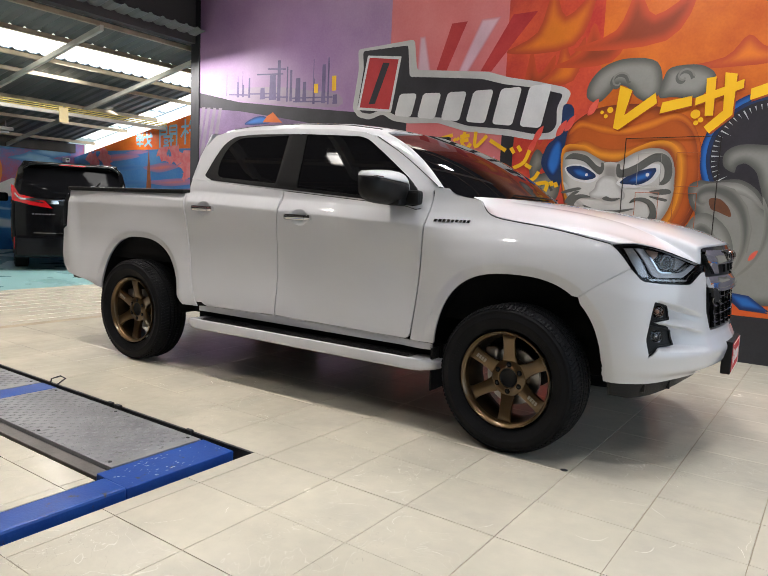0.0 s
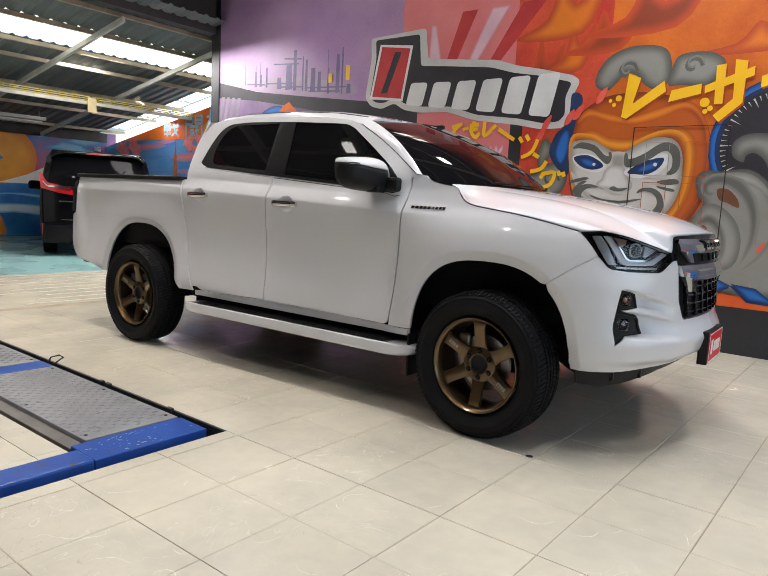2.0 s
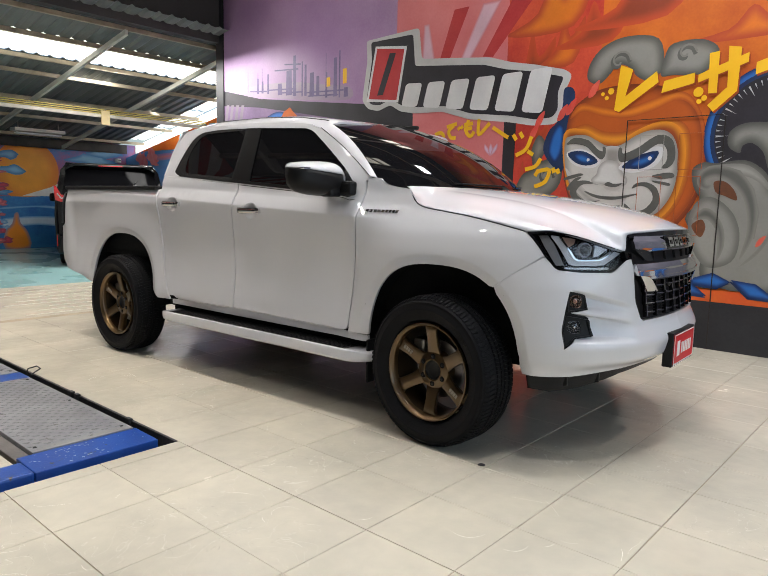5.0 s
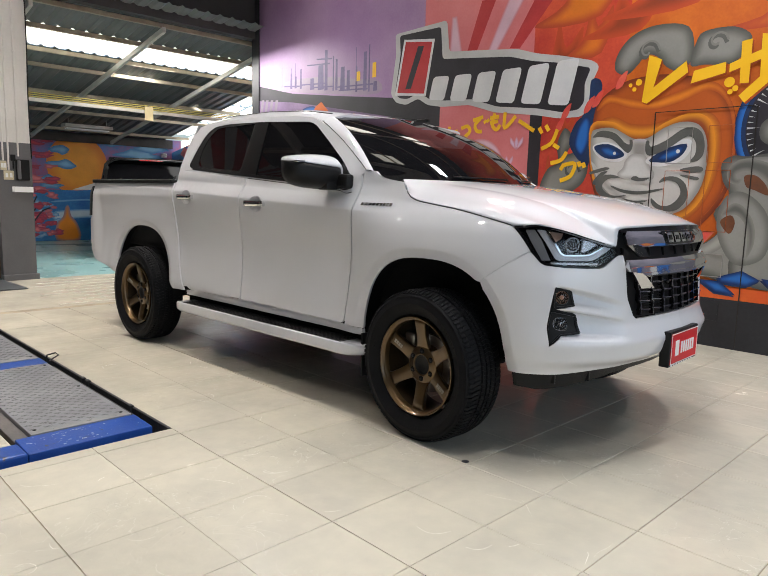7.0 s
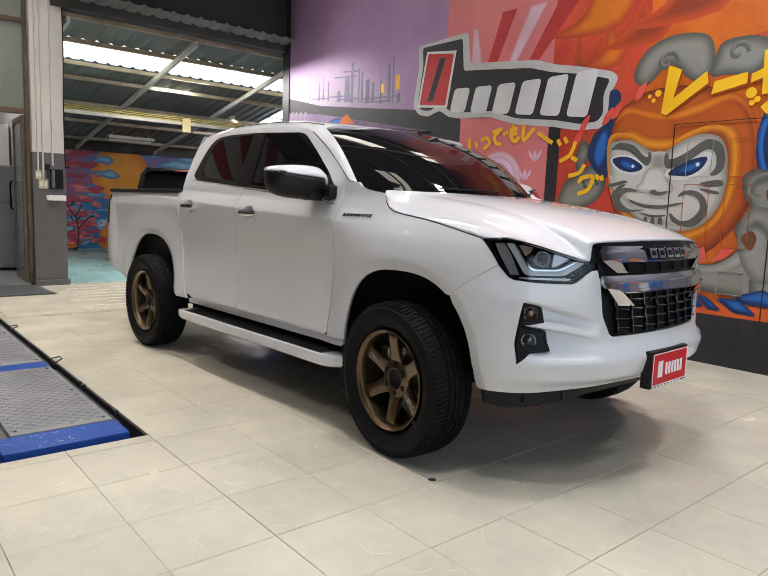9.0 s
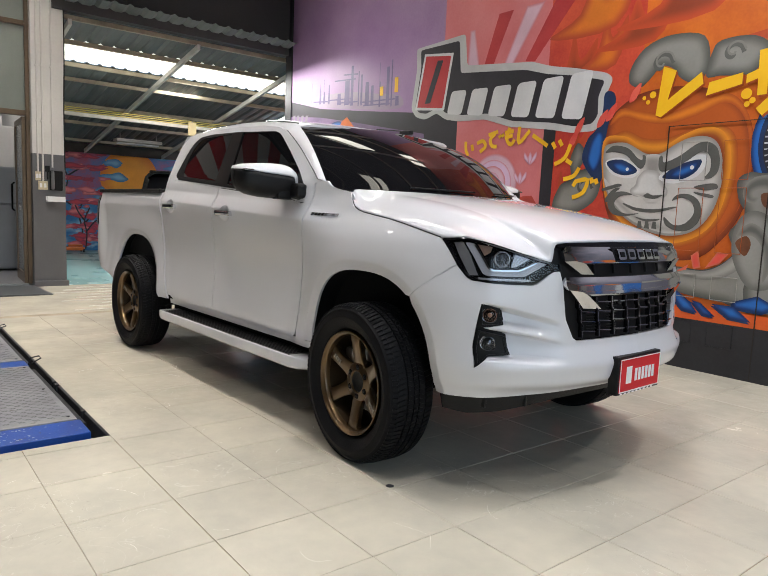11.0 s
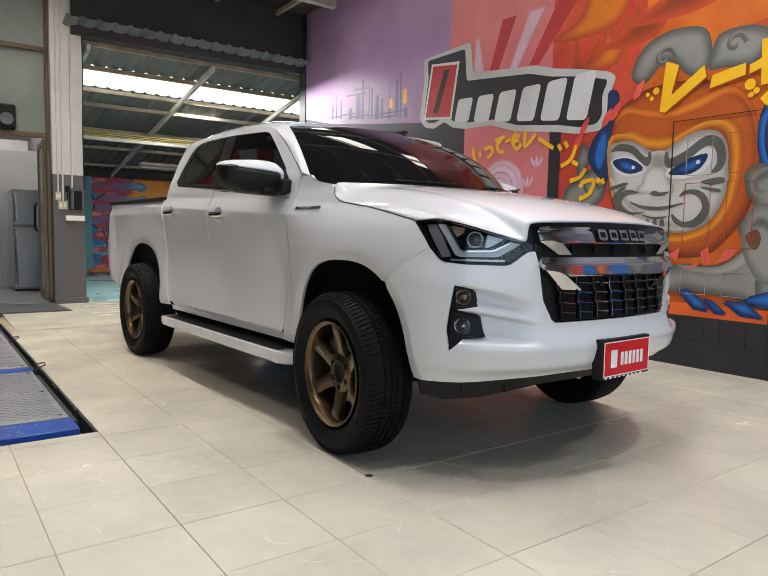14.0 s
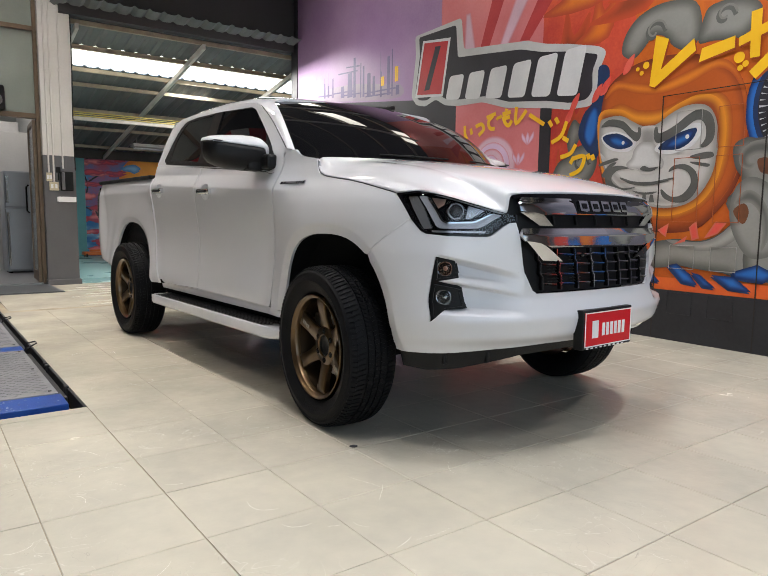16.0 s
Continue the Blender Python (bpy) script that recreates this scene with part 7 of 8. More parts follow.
def lift_arm(y0, y1):
    """One platform between two heights of y, with its end at x 2.2."""
    def prism(pts, z0, z1):
        bm = bmesh.new()
        lo, hi = [bm.verts.new((x, y, z0)) for x, y in pts], [bm.verts.new((x, y, z1(x))) for x, y in pts]
        bm.faces.new(lo[::-1])
        bm.faces.new(hi)
        for i in range(len(pts)):
            j = (i + 1) % len(pts)
            bm.faces.new((lo[i], lo[j], hi[j], hi[i]))
        bmesh.ops.bevel(bm, geom=[e for e in bm.edges], offset=0.004, segments=2, affect="EDGES", profile=0.5)
        return bm
    part("end_beam", prism([(1.872, y0 + 0.012), (2.102, y0 + 0.012), (2.102, y1), (1.872, y1)], -0.115, lambda x: LZ - (x - 1.872) / 0.23 * 0.004), LIFTBLUE, lift, "scuffed blue end beam")
    part("pit_frame", boxm(-2.6, y1 + 0.060, -0.118, 2.165, y1 + 0.076, FZ + 0.002, 0.002), LIFTDARK, lift, "rusty angle iron along the pit")
    for x0, x1, mt in ((0.455, 1.866, 0), (-2.3, 0.265, 1)):
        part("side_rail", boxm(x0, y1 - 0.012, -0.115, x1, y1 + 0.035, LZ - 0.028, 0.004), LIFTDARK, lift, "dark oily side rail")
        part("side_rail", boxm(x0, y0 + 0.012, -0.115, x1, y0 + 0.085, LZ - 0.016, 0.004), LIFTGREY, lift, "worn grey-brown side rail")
        pl = part("checker_plate", boxm(x0, y0 + 0.088, -0.05, x1, y1 - 0.012, LZ + 0.004, 0.002), LIFTSTEEL, lift, "worn grey checker plate")
        bm = bmesh.new()
        x = x0 + 0.04
        row = 0
        while x < x1 - 0.05:
            y = y0 + 0.115
            col = 0
            while y < y1 - 0.035:
                if (row + col) % 2 == 0:
                    a = radians(28)
                    for j in range(3):
                        m = Matrix.Translation((x, y + (j - 1) * 0.011, LZ + 0.004)) @ Matrix.Rotation(a, 4, "Z")
                        q = [bm.verts.new(m @ Vector(c)) for c in ((-0.017, 0, 0), (0, -0.0028, 0), (0.017, 0, 0), (0, 0.0028, 0), (0, 0, 0.0022))]
                        for k in range(4):
                            bm.faces.new((q[k], q[(k + 1) % 4], q[4]))
                y += 0.036
                col += 1
            x += 0.036
            row += 1
        tagged(part("tread_ridge", bm, LIFTRIDGE, pl), kind="stuff")
        for x in (x0 + 0.06, (x0 + x1) / 2, x1 - 0.06):
            for y in (y0 + 0.12, y1 - 0.045):
                part("bolt", lathe(bmesh.new(), [(0.0, LZ + 0.008), (0.008, LZ + 0.0075), (0.010, LZ + 0.003)], 8, "z", (x, y, 0)), LIFTDARK, pl)
    part("cross_bar", boxm(0.27, y0 + 0.012, -0.115, 0.45, y1 - 0.004, LZ + 0.003, 0.006), LIFTBLUE, lift, "scuffed blue cross bar")
    part("end_block", boxm(-2.58, y0 + 0.02, -0.115, -2.31, y1, LZ + 0.045, 0.01), LIFTDARK, lift)
    for x, h in ((0.34, 0.04), (-1.2, 0.03)):
        part("hook", tube(bmesh.new(), [(x - 0.02, y1 + 0.01, LZ - 0.04), (x - 0.02, y1 + 0.03, LZ + h - 0.01), (x - 0.01, y1 + 0.085, LZ + h), (x + 0.05, y1 + 0.085, LZ + h - 0.005), (x + 0.055, y1 + 0.02, LZ + 0.002)], 0.005, 6), LIFTDARK, lift, "bent rusty hook")
    for x in (0.92, 1.00, 1.66):
        part("hinge_lug", boxm(x, y1 + 0.045, -0.06, x + 0.05, y1 + 0.072, LZ - 0.004, 0.006), LIFTDARK, lift, "rusty hinge lug")


CHIPW = mat("bare_paint_scuff", (0.55, 0.56, 0.60), 0.5, 0, 0.2, 9)
rnd = random.Random(8)
bm = bmesh.new()
for k in range(70):
    x, y, r = rnd.uniform(1.89, 2.09), rnd.choice((rnd.uniform(-2.27, -1.72), rnd.gauss(-2.05, 0.06))), rnd.uniform(0.001, 0.004)
    n = rnd.randint(5, 8)
    bm.faces.new([bm.verts.new((x + r * rnd.uniform(0.5, 1.6) * math.cos(6.283 * i / n), y + 2.2 * r * rnd.uniform(0.4, 1.5) * math.sin(6.283 * i / n), LZ + 0.0012 - (x - 1.872) / 0.23 * 0.004)) for i in range(n)])
tagged(part("paint_scuff", bm, CHIPW, lift, "small bare paint scuffs"), kind="stuff")
lift_arm(-2.305, -1.700)
lift_arm(-3.995, -3.395)
part("link_beam", boxm(1.95, -3.395, -0.115, 2.115, -2.30, 0.012, 0.012), LIFTBLUE, lift, "scuffed blue link beam")
part("link_hose", tube(bmesh.new(), curve2([(1.925, -2.33, -0.06), (1.93, -2.7, -0.05), (1.925, -3.0, -0.055), (1.93, -3.38, -0.05)], False, 5), 0.012, 6), LIFTDARK, lift)

# ---------------------------------------------------------------- mural on the long wall
def mm(name, a, b, s=2.0, r=0.48):
    return mat(name, a, r, 0, 0.2, s, 0.12, 45, col2=b)


M_PURPLE = mm("mural_lilac", (0.34, 0.19, 0.39), (0.46, 0.30, 0.49), 1.2)
M_CITY = mm("mural_city_violet", (0.10, 0.07, 0.17), (0.20, 0.15, 0.30), 5)
M_HAZE = mm("mural_city_haze", (0.34, 0.25, 0.36), (0.42, 0.33, 0.42), 4)
M_BLACK = mm("mural_black", (0.016, 0.015, 0.018), (0.035, 0.03, 0.04), 3)
M_WHITE = mm("mural_white", (0.66, 0.66, 0.67), (0.78, 0.78, 0.78), 4)
M_PALE = mm("mural_pale_grey", (0.50, 0.50, 0.50), (0.62, 0.62, 0.61), 4)
M_RED = mm("mural_red", (0.45, 0.02, 0.03), (0.58, 0.05, 0.05), 4)
M_FLAME = mm("mural_flame_red", (0.50, 0.03, 0.025), (0.72, 0.10, 0.04), 3)
M_CORAL = mm("mural_coral_pink", (0.68, 0.17, 0.18), (0.75, 0.24, 0.25), 2)
M_PINKP = air("mural_pale_pink", (0.66, 0.22, 0.26), (0.70, 0.46, 0.56), 0.035)
M_ORANGE = mm("mural_orange", (0.52, 0.09, 0.008), (0.70, 0.17, 0.012), 2.4)
M_OR2 = mm("mural_deep_orange", (0.34, 0.05, 0.01), (0.48, 0.09, 0.012), 2.4)
M_YEL = mm("mural_yellow", (0.90, 0.49, 0.008), (0.94, 0.56, 0.015), 4)
M_GREY = air("mural_cloud_grey", (0.09, 0.09, 0.08), (0.27, 0.265, 0.24), 0.10)
M_GREYD = mm("mural_cloud_shade", (0.085, 0.085, 0.078), (0.13, 0.13, 0.12), 3)
M_CLOUDM = air("mural_cloud_middle", (0.15, 0.15, 0.135), (0.30, 0.295, 0.27), 0.08)
M_CURL = air("mural_cloud_curl", (0.24, 0.235, 0.21), (0.12, 0.12, 0.11), 0.04)
M_GREYL = air("mural_cloud_light", (0.22, 0.215, 0.195), (0.36, 0.35, 0.32), 0.05)
M_BONE = air("mural_mask_white", (0.30, 0.285, 0.26), (0.60, 0.58, 0.55), 0.085)
M_BONED = air("mural_mask_shade", (0.55, 0.53, 0.50), (0.31, 0.29, 0.27), 0.06)
M_BLUE = air("mural_blue", (0.006, 0.025, 0.12), (0.02, 0.15, 0.50), 0.045)
M_NOSE = air("mural_nose_white", (0.40, 0.38, 0.36), (0.66, 0.65, 0.63), 0.05)
M_ORS = air("mural_orange_spray", (0.48, 0.06, 0.02), (0.72, 0.19, 0.014), 0.11)
M_RDS = air("mural_brown_spray", (0.55, 0.07, 0.02), (0.26, 0.04, 0.012), 0.11)
M_HEAD = air("mural_head_orange", (0.20, 0.035, 0.012), (0.50, 0.10, 0.012), 0.10)
M_GLOW = air("mural_glow_ring", (0.44, 0.085, 0.012), (0.84, 0.34, 0.02), 0.085)
M_FOLD = air("mural_hood_fold", (0.46, 0.085, 0.012), (0.74, 0.22, 0.015), 0.05)
M_RING = air("mural_inner_ring", (0.80, 0.30, 0.02), (0.30, 0.055, 0.012), 0.075)
M_PETAL = air("mural_petal_pink", (0.66, 0.16, 0.10), (0.80, 0.10, 0.07), 0.02)
M_LILAC = air("mural_lilac_petal", (0.68, 0.25, 0.30), (0.72, 0.52, 0.70), 0.02)
M_SMOKE = air("mural_dark_smoke", (0.50, 0.06, 0.04), (0.20, 0.05, 0.05), 0.14)
M_UMBER = mm("mural_umber", (0.13, 0.05, 0.025), (0.22, 0.08, 0.03), 4)
M_NAVY = mm("mural_navy", (0.008, 0.02, 0.075), (0.015, 0.045, 0.13), 4)
M_SKIRT = mm("mural_skirt_black", (0.010, 0.010, 0.013), (0.026, 0.026, 0.031), 2.5, 0.6)
M_DRIP = mm("mural_drip_grey", (0.13, 0.11, 0.14), (0.22, 0.18, 0.22), 4)
L = wall


def P(name, poly, mt, n, curved=0):
    return paint("painted_" + name, poly, mt, L, "main", n, curved)


# broad fields
P("sky", [(-4.0, 2.95), (-2.98, 2.73), (-1.91, 2.60), (-0.84, 2.48), (-0.3, 2.45), (-0.3, 4.58), (-4.0, 4.58)], M_PURPLE, 0)
P("field", [(-4.0, 0.4), (-0.02, 0.4), (-0.02, 2.3), (-0.3, 2.46), (-0.84, 2.48), (-1.91, 2.60), (-2.98, 2.73), (-4.0, 2.95)], M_BLACK, 0)
P("shade", [(-3.95, 0.5), (-0.6, 0.5), (-0.6, 2.2), (-2.22, 2.48), (-2.97, 2.60), (-3.95, 2.70)], mm("mural_dusk_violet", (0.10, 0.06, 0.13), (0.24, 0.15, 0.28), 1.6), 1)
for k, x in enumerate((-3.80, -3.68, -3.55, -3.42)):
    P("drip", [(x, 2.70 - 0.01 * k), (x + 0.07, 2.70 - 0.012 * k), (x - 0.10, 1.9), (x - 0.17, 1.95)], M_DRIP, 2)
P("field", [(0.0, 0.4), (1.26, 0.4), (1.26, 4.58), (-0.3, 4.58), (-0.3, 2.3)], M_CORAL, 0)
P("post", [(1.24, 0.4), (1.38, 0.4), (1.41, 2.6), (1.26, 2.6)], M_BLACK, 2)
P("dome", [(-2.85, 2.40), (-2.71, 2.48), (-2.53, 2.51), (-2.40, 2.48), (-2.36, 2.40)], M_BLUE, 3, 3)
P("flame", [(-2.48, 2.42), (-2.40, 2.50), (-2.28, 2.55), (-2.20, 2.48), (-2.10, 2.40)], M_ORANGE, 4)
# city skyline
rnd = random.Random(4)
P("haze", [(-3.3, 2.80), (-2.9, 2.74), (-1.9, 2.62), (-1.1, 2.56), (-1.1, 2.72), (-1.6, 2.80), (-2.3, 2.90), (-3.2, 2.92)], M_HAZE, 1, 3)
for x, w, z0, z1 in ((-3.25, 0.012, 2.84, 3.14), (-3.01, 0.05, 2.80, 3.02), (-3.01, 0.015, 3.0, 3.1), (-2.91, 0.014, 2.80, 3.16), (-2.90, 0.05, 2.80, 2.97), (-2.77, 0.04, 2.78, 3.06), (-2.50, 0.10, 2.74, 2.90), (-2.30, 0.14, 2.72, 3.06),
                     (-2.18, 0.07, 2.70, 3.25), (-2.02, 0.03, 2.68, 3.15), (-1.95, 0.05, 2.68, 3.10), (-1.82, 0.10, 2.66, 2.98), (-1.70, 0.07, 2.66, 2.92), (-1.54, 0.015, 2.62, 3.20), (-1.53, 0.04, 2.62, 2.95), (-1.36, 0.07, 2.62, 3.12), (-1.28, 0.03, 2.6, 3.2), (-1.16, 0.08, 2.60, 2.72)):
    P("tower", [(x - w / 2, z0), (x + w / 2, z0), (x + w / 2 * 0.8, z1), (x - w / 2 * 0.8, z1)], M_CITY, 2)
for x0, x1, z in ((-2.75, -2.2, 2.84), (-2.55, -2.0, 2.78), (-1.95, -1.2, 2.73), (-1.9, -1.3, 2.68), (-2.62, -2.10, 3.10), (-2.40, -2.05, 3.16), (-3.2, -2.8, 2.86)):
    P("deck", [(x0, z), (x1, z - 0.03), (x1, z - 0.05), (x0, z - 0.018)], M_CITY, 3)
for x, z0, z1 in ((-1.18, 2.77, 2.96), (-1.49, 2.76, 2.88)):
    P("light", [(x - 0.035, z0), (x + 0.035, z0), (x + 0.035, z1), (x - 0.035, z1)], M_YEL, 4)

# sign: plain blocks in the sign's colours
OUT = [(-0.80, 3.25), (-0.78, 3.0), (-0.86, 2.52), (-0.76, 2.41), (-0.58, 2.37), (-0.38, 2.43), (-0.22, 2.34), (0.01, 2.30), (0.42, 2.29), (0.79, 2.18), (1.34, 2.11), (1.60, 2.06), (1.86, 2.06), (1.94, 2.14), (1.94, 2.36), (2.02, 2.53), (1.94, 2.59), (1.59, 2.68), (1.30, 2.74), (1.05, 2.82), (0.5, 2.88), (0.1, 2.92), (0.05, 3.28)]
P("sign_outline", fillet(OUT, 0.05), M_PALE, 3)
INN = [(-0.72, 3.22), (-0.70, 3.0), (-0.78, 2.53), (-0.70, 2.46), (-0.56, 2.44), (-0.36, 2.50), (-0.2, 2.41), (0.04, 2.37), (0.46, 2.35), (0.82, 2.24), (1.34, 2.18), (1.63, 2.12), (1.82, 2.13), (1.88, 2.2), (1.87, 2.38), (1.93, 2.52), (1.59, 2.61), (1.25, 2.67), (0.97, 2.75), (0.5, 2.80), (0.0, 2.85), (-0.04, 3.22)]
P("sign_ground", fillet(INN, 0.04), M_BLACK, 4)
P("sign_block_edge", [(-0.78, 2.50), (-0.64, 3.16), (-0.13, 3.10), (-0.25, 2.45)], M_WHITE, 5)
P("sign_block", [(-0.74, 2.53), (-0.61, 3.13), (-0.17, 3.07), (-0.28, 2.48)], M_RED, 6)
P("sign_slit", [(-0.60, 2.56), (-0.50, 2.56), (-0.30, 3.04), (-0.40, 3.05)], M_BLACK, 7)
for k in range(6):
    t0, t1 = k / 6, (k + 0.86) / 6
    bl = lambda t: (-0.20 + 1.99 * t, 2.40 - 0.23 * t)
    tl = lambda t: (-0.13 + 2.02 * t, 2.66 - 0.02 * t - 0.10 * t * (1 - t))
    q = [Vector(p) for p in (bl(t0), bl(t1), tl(t1), tl(t0))]
    e = lambda u, v: tuple(q[0].lerp(q[1], u).lerp(q[3].lerp(q[2], u), v))
    P("sign_block", fillet([e(0, 0), e(0.86, 0), e(0.86, 1), e(0, 1)], 0.05), M_WHITE, 5)
P("sign_ray", [(0.1, 2.86), (0.3, 2.86), (0.2, 3.3), (0.12, 3.3)], M_PINKP, 2)
for k in range(3):
    P("sign_ray", [(0.35 + 0.3 * k, 2.84), (0.48 + 0.3 * k, 2.82), (0.75 + 0.42 * k, 3.4), (0.55 + 0.38 * k, 3.4)], M_PINKP if k % 2 else M_RED, 2)

# swirl under the sign
for k, (r, mt_) in enumerate(((0.34, M_PINKP), (0.27, M_LILAC), (0.20, M_PINKP), (0.13, M_LILAC), (0.06, M_PINKP))):
    P("swirl", disc((0.60 - 0.01 * k, 1.58), r, 36, r * 0.95), mt_, 2 + k)
for i, (x, z) in enumerate(((1.10, 1.76), (0.98, 1.56))):
    for a in (-0.5, 0.0, 0.5):
        P("petal", [(x, z), (x - 0.03 + 0.10 * a, z + 0.07), (x + 0.16 * a, z + 0.14), (x + 0.03 + 0.10 * a, z + 0.07)], M_LILAC, 3, 3)
P("smoke", [(0.1, 0.5), (1.2, 0.5), (1.22, 1.36), (0.95, 1.42), (0.7, 1.30), (0.4, 1.38), (0.1, 1.30)], M_SMOKE, 1, 3)

# flames and clouds behind the mask
P("flame_field", [(1.38, 0.5), (2.3, 0.5), (2.3, 4.58), (1.26, 4.58), (1.26, 2.6), (1.41, 2.6)], M_FLAME, 0)
for i, (x, z, w, h) in enumerate(((1.55, 2.75, 0.3, 0.5), (1.9, 2.9, 0.25, 0.5), (2.2, 3.0, 0.4, 0.4), (1.5, 1.45, 0.2, 0.5), (1.65, 2.0, 0.16, 0.4), (1.75, 3.3, 0.5, 0.6), (2.6, 3.2, 0.6, 0.5), (3.6, 2.8, 0.6, 0.25))):
    P("flame_tongue", [(x - w, z - h * 0.5), (x - w * 0.3, z - h * 0.2), (x, z + h * 0.5), (x + w * 0.3, z), (x + w * 0.9, z + h * 0.35), (x + w * 0.5, z - h * 0.5)], M_ORS if i % 2 else M_RDS, 1, 4)
CLOUDS = [[(2.18, 2.47), (2.20, 2.62), (2.33, 2.76), (2.56, 2.82), (2.84, 2.76), (2.90, 2.51), (2.80, 2.39), (2.67, 2.44), (2.58, 2.54), (2.47, 2.57), (2.41, 2.50), (2.30, 2.41)],
          [(2.88, 2.43), (2.91, 2.61), (2.98, 2.70), (3.22, 2.70), (3.36, 2.60), (3.30, 2.46), (3.2, 2.40), (3.0, 2.42)],
          [(1.42, 1.35), (1.5, 1.55), (1.62, 1.62), (1.60, 1.80), (1.68, 1.96), (1.78, 1.84), (1.72, 1.70), (1.86, 1.72), (1.96, 1.60), (1.92, 1.42), (1.75, 1.30), (1.55, 1.27)]]
for c in CLOUDS:
    P("cloud", c, M_GREY, 2, 4)
for x, z, r in ((2.48, 2.58, 0.11), (3.08, 2.58, 0.09), (3.66, 1.80, 0.10), (3.30, 1.47, 0.10), (3.62, 1.40, 0.13), (1.78, 1.52, 0.10)):
    pts = [(x + (r * (1 - 0.11 * k)) * math.cos(0.7 * k), z + (r * (1 - 0.11 * k)) * math.sin(0.7 * k)) for k in range(9)]
    stroke(pts, 0.035, "main", 5, M_GREYD, L, "painted_swirl")
    stroke([(a + 0.012, b + 0.02) for a, b in pts], 0.018, "main", 6, M_GREYL, L, "painted_swirl")

# round mask: head, glow, face
HEAD = [(1.97, 1.91), (2.00, 2.12), (2.13, 2.27), (2.38, 2.37), (2.80, 2.36), (3.17, 2.20), (3.31, 1.90), (3.33, 1.58), (3.26, 1.30), (3.12, 1.08), (2.91, 0.92), (2.48, 0.92), (2.16, 1.12), (1.99, 1.50)]
P("backdrop", [(2.3, 0.5), (4.35, 0.5), (4.35, 4.58), (2.3, 4.58)], M_ORANGE, 0)
# out of view: grey field and made-up colour patches for the chrome to mirror
P("backdrop", [(4.35, 0.4), (8.4, 0.4), (8.4, 4.58), (4.35, 4.58)], mm("unseen_reflected_grey", (0.10, 0.10, 0.13), (0.24, 0.22, 0.27), 1.0), 10)
for i, (x, z, r, mt_) in enumerate(((5.0, 1.2, 0.5, M_GREY), (5.7, 0.9, 0.35, M_BLUE), (6.4, 1.1, 0.4, M_ORS), (7.0, 0.8, 0.3, M_BLUE), (7.6, 1.0, 0.35, M_PETAL), (8.0, 0.75, 0.25, M_GREYL), (6.0, 0.65, 0.25, M_PALE), (7.3, 1.3, 0.2, M_PALE))):
    P("cloud", blob((x, z), r, 201 + i, 0.3), mt_, 11)
P("mask_head", HEAD, M_HEAD, 3, 5)
P("hood_fold", [(2.02, 2.10), (2.16, 2.16), (2.36, 2.10), (2.60, 2.07), (2.84, 2.12), (3.06, 2.20), (3.20, 2.10), (3.27, 1.90), (3.29, 1.60), (3.22, 1.30), (3.10, 1.12), (3.24, 1.34), (3.31, 1.62), (3.30, 1.92), (3.20, 2.18), (3.04, 2.28), (2.80, 2.22), (2.56, 2.16), (2.34, 2.20), (2.12, 2.24)], M_FOLD, 4, 4)
P("mask_glow", [(2.0, 1.93), (2.18, 2.04), (2.38, 1.96), (2.60, 1.95), (2.82, 2.02), (3.02, 2.04), (3.17, 1.92), (3.20, 1.62), (3.14, 1.32), (2.98, 1.10), (2.70, 1.0), (2.38, 1.06), (2.14, 1.24), (2.00, 1.50)], M_GLOW, 4, 5)
P("mask_rim", [(1.96, 1.95), (2.18, 1.99), (2.36, 1.90), (2.56, 1.88), (2.72, 1.96), (2.92, 2.02), (3.08, 1.96), (3.15, 1.76), (3.14, 1.50), (3.08, 1.28), (2.94, 1.12), (2.68, 1.04), (2.40, 1.10), (2.18, 1.24), (2.02, 1.46)], M_RING, 5, 5)
FACE = [(1.98, 1.88), (2.05, 1.93), (2.20, 1.93), (2.32, 1.87), (2.42, 1.82), (2.55, 1.82), (2.69, 1.90), (2.83, 1.945), (2.97, 1.93), (3.05, 1.85), (3.09, 1.70), (3.09, 1.52), (3.05, 1.35), (2.95, 1.20), (2.81, 1.125), (2.62, 1.11), (2.42, 1.16), (2.25, 1.25), (2.09, 1.40), (2.0, 1.60)]
P("mask_face", FACE, M_BONE, 6, 4)
P("mask_shade", [(2.0, 1.62), (2.10, 1.42), (2.26, 1.27), (2.44, 1.18), (2.64, 1.13), (2.80, 1.15), (2.6, 1.22), (2.4, 1.28), (2.2, 1.42)], M_BONED, 7, 4)
P("mask_shade", [(2.40, 1.80), (2.55, 1.80), (2.57, 1.66), (2.48, 1.62), (2.40, 1.66)], M_BONED, 7, 4)
P("eye_field", [(2.01, 1.77), (2.14, 1.80), (2.29, 1.75), (2.37, 1.68), (2.29, 1.61), (2.13, 1.63), (2.04, 1.69)], M_WHITE, 8, 4)
P("eye_field", [(2.55, 1.62), (2.71, 1.73), (2.86, 1.79), (2.95, 1.78), (2.95, 1.70), (2.88, 1.61), (2.72, 1.56), (2.61, 1.57)], M_WHITE, 8, 4)
P("eye_rim", [(2.02, 1.76), (2.17, 1.78), (2.31, 1.71), (2.33, 1.66), (2.22, 1.635), (2.10, 1.67)], M_NAVY, 9, 3)
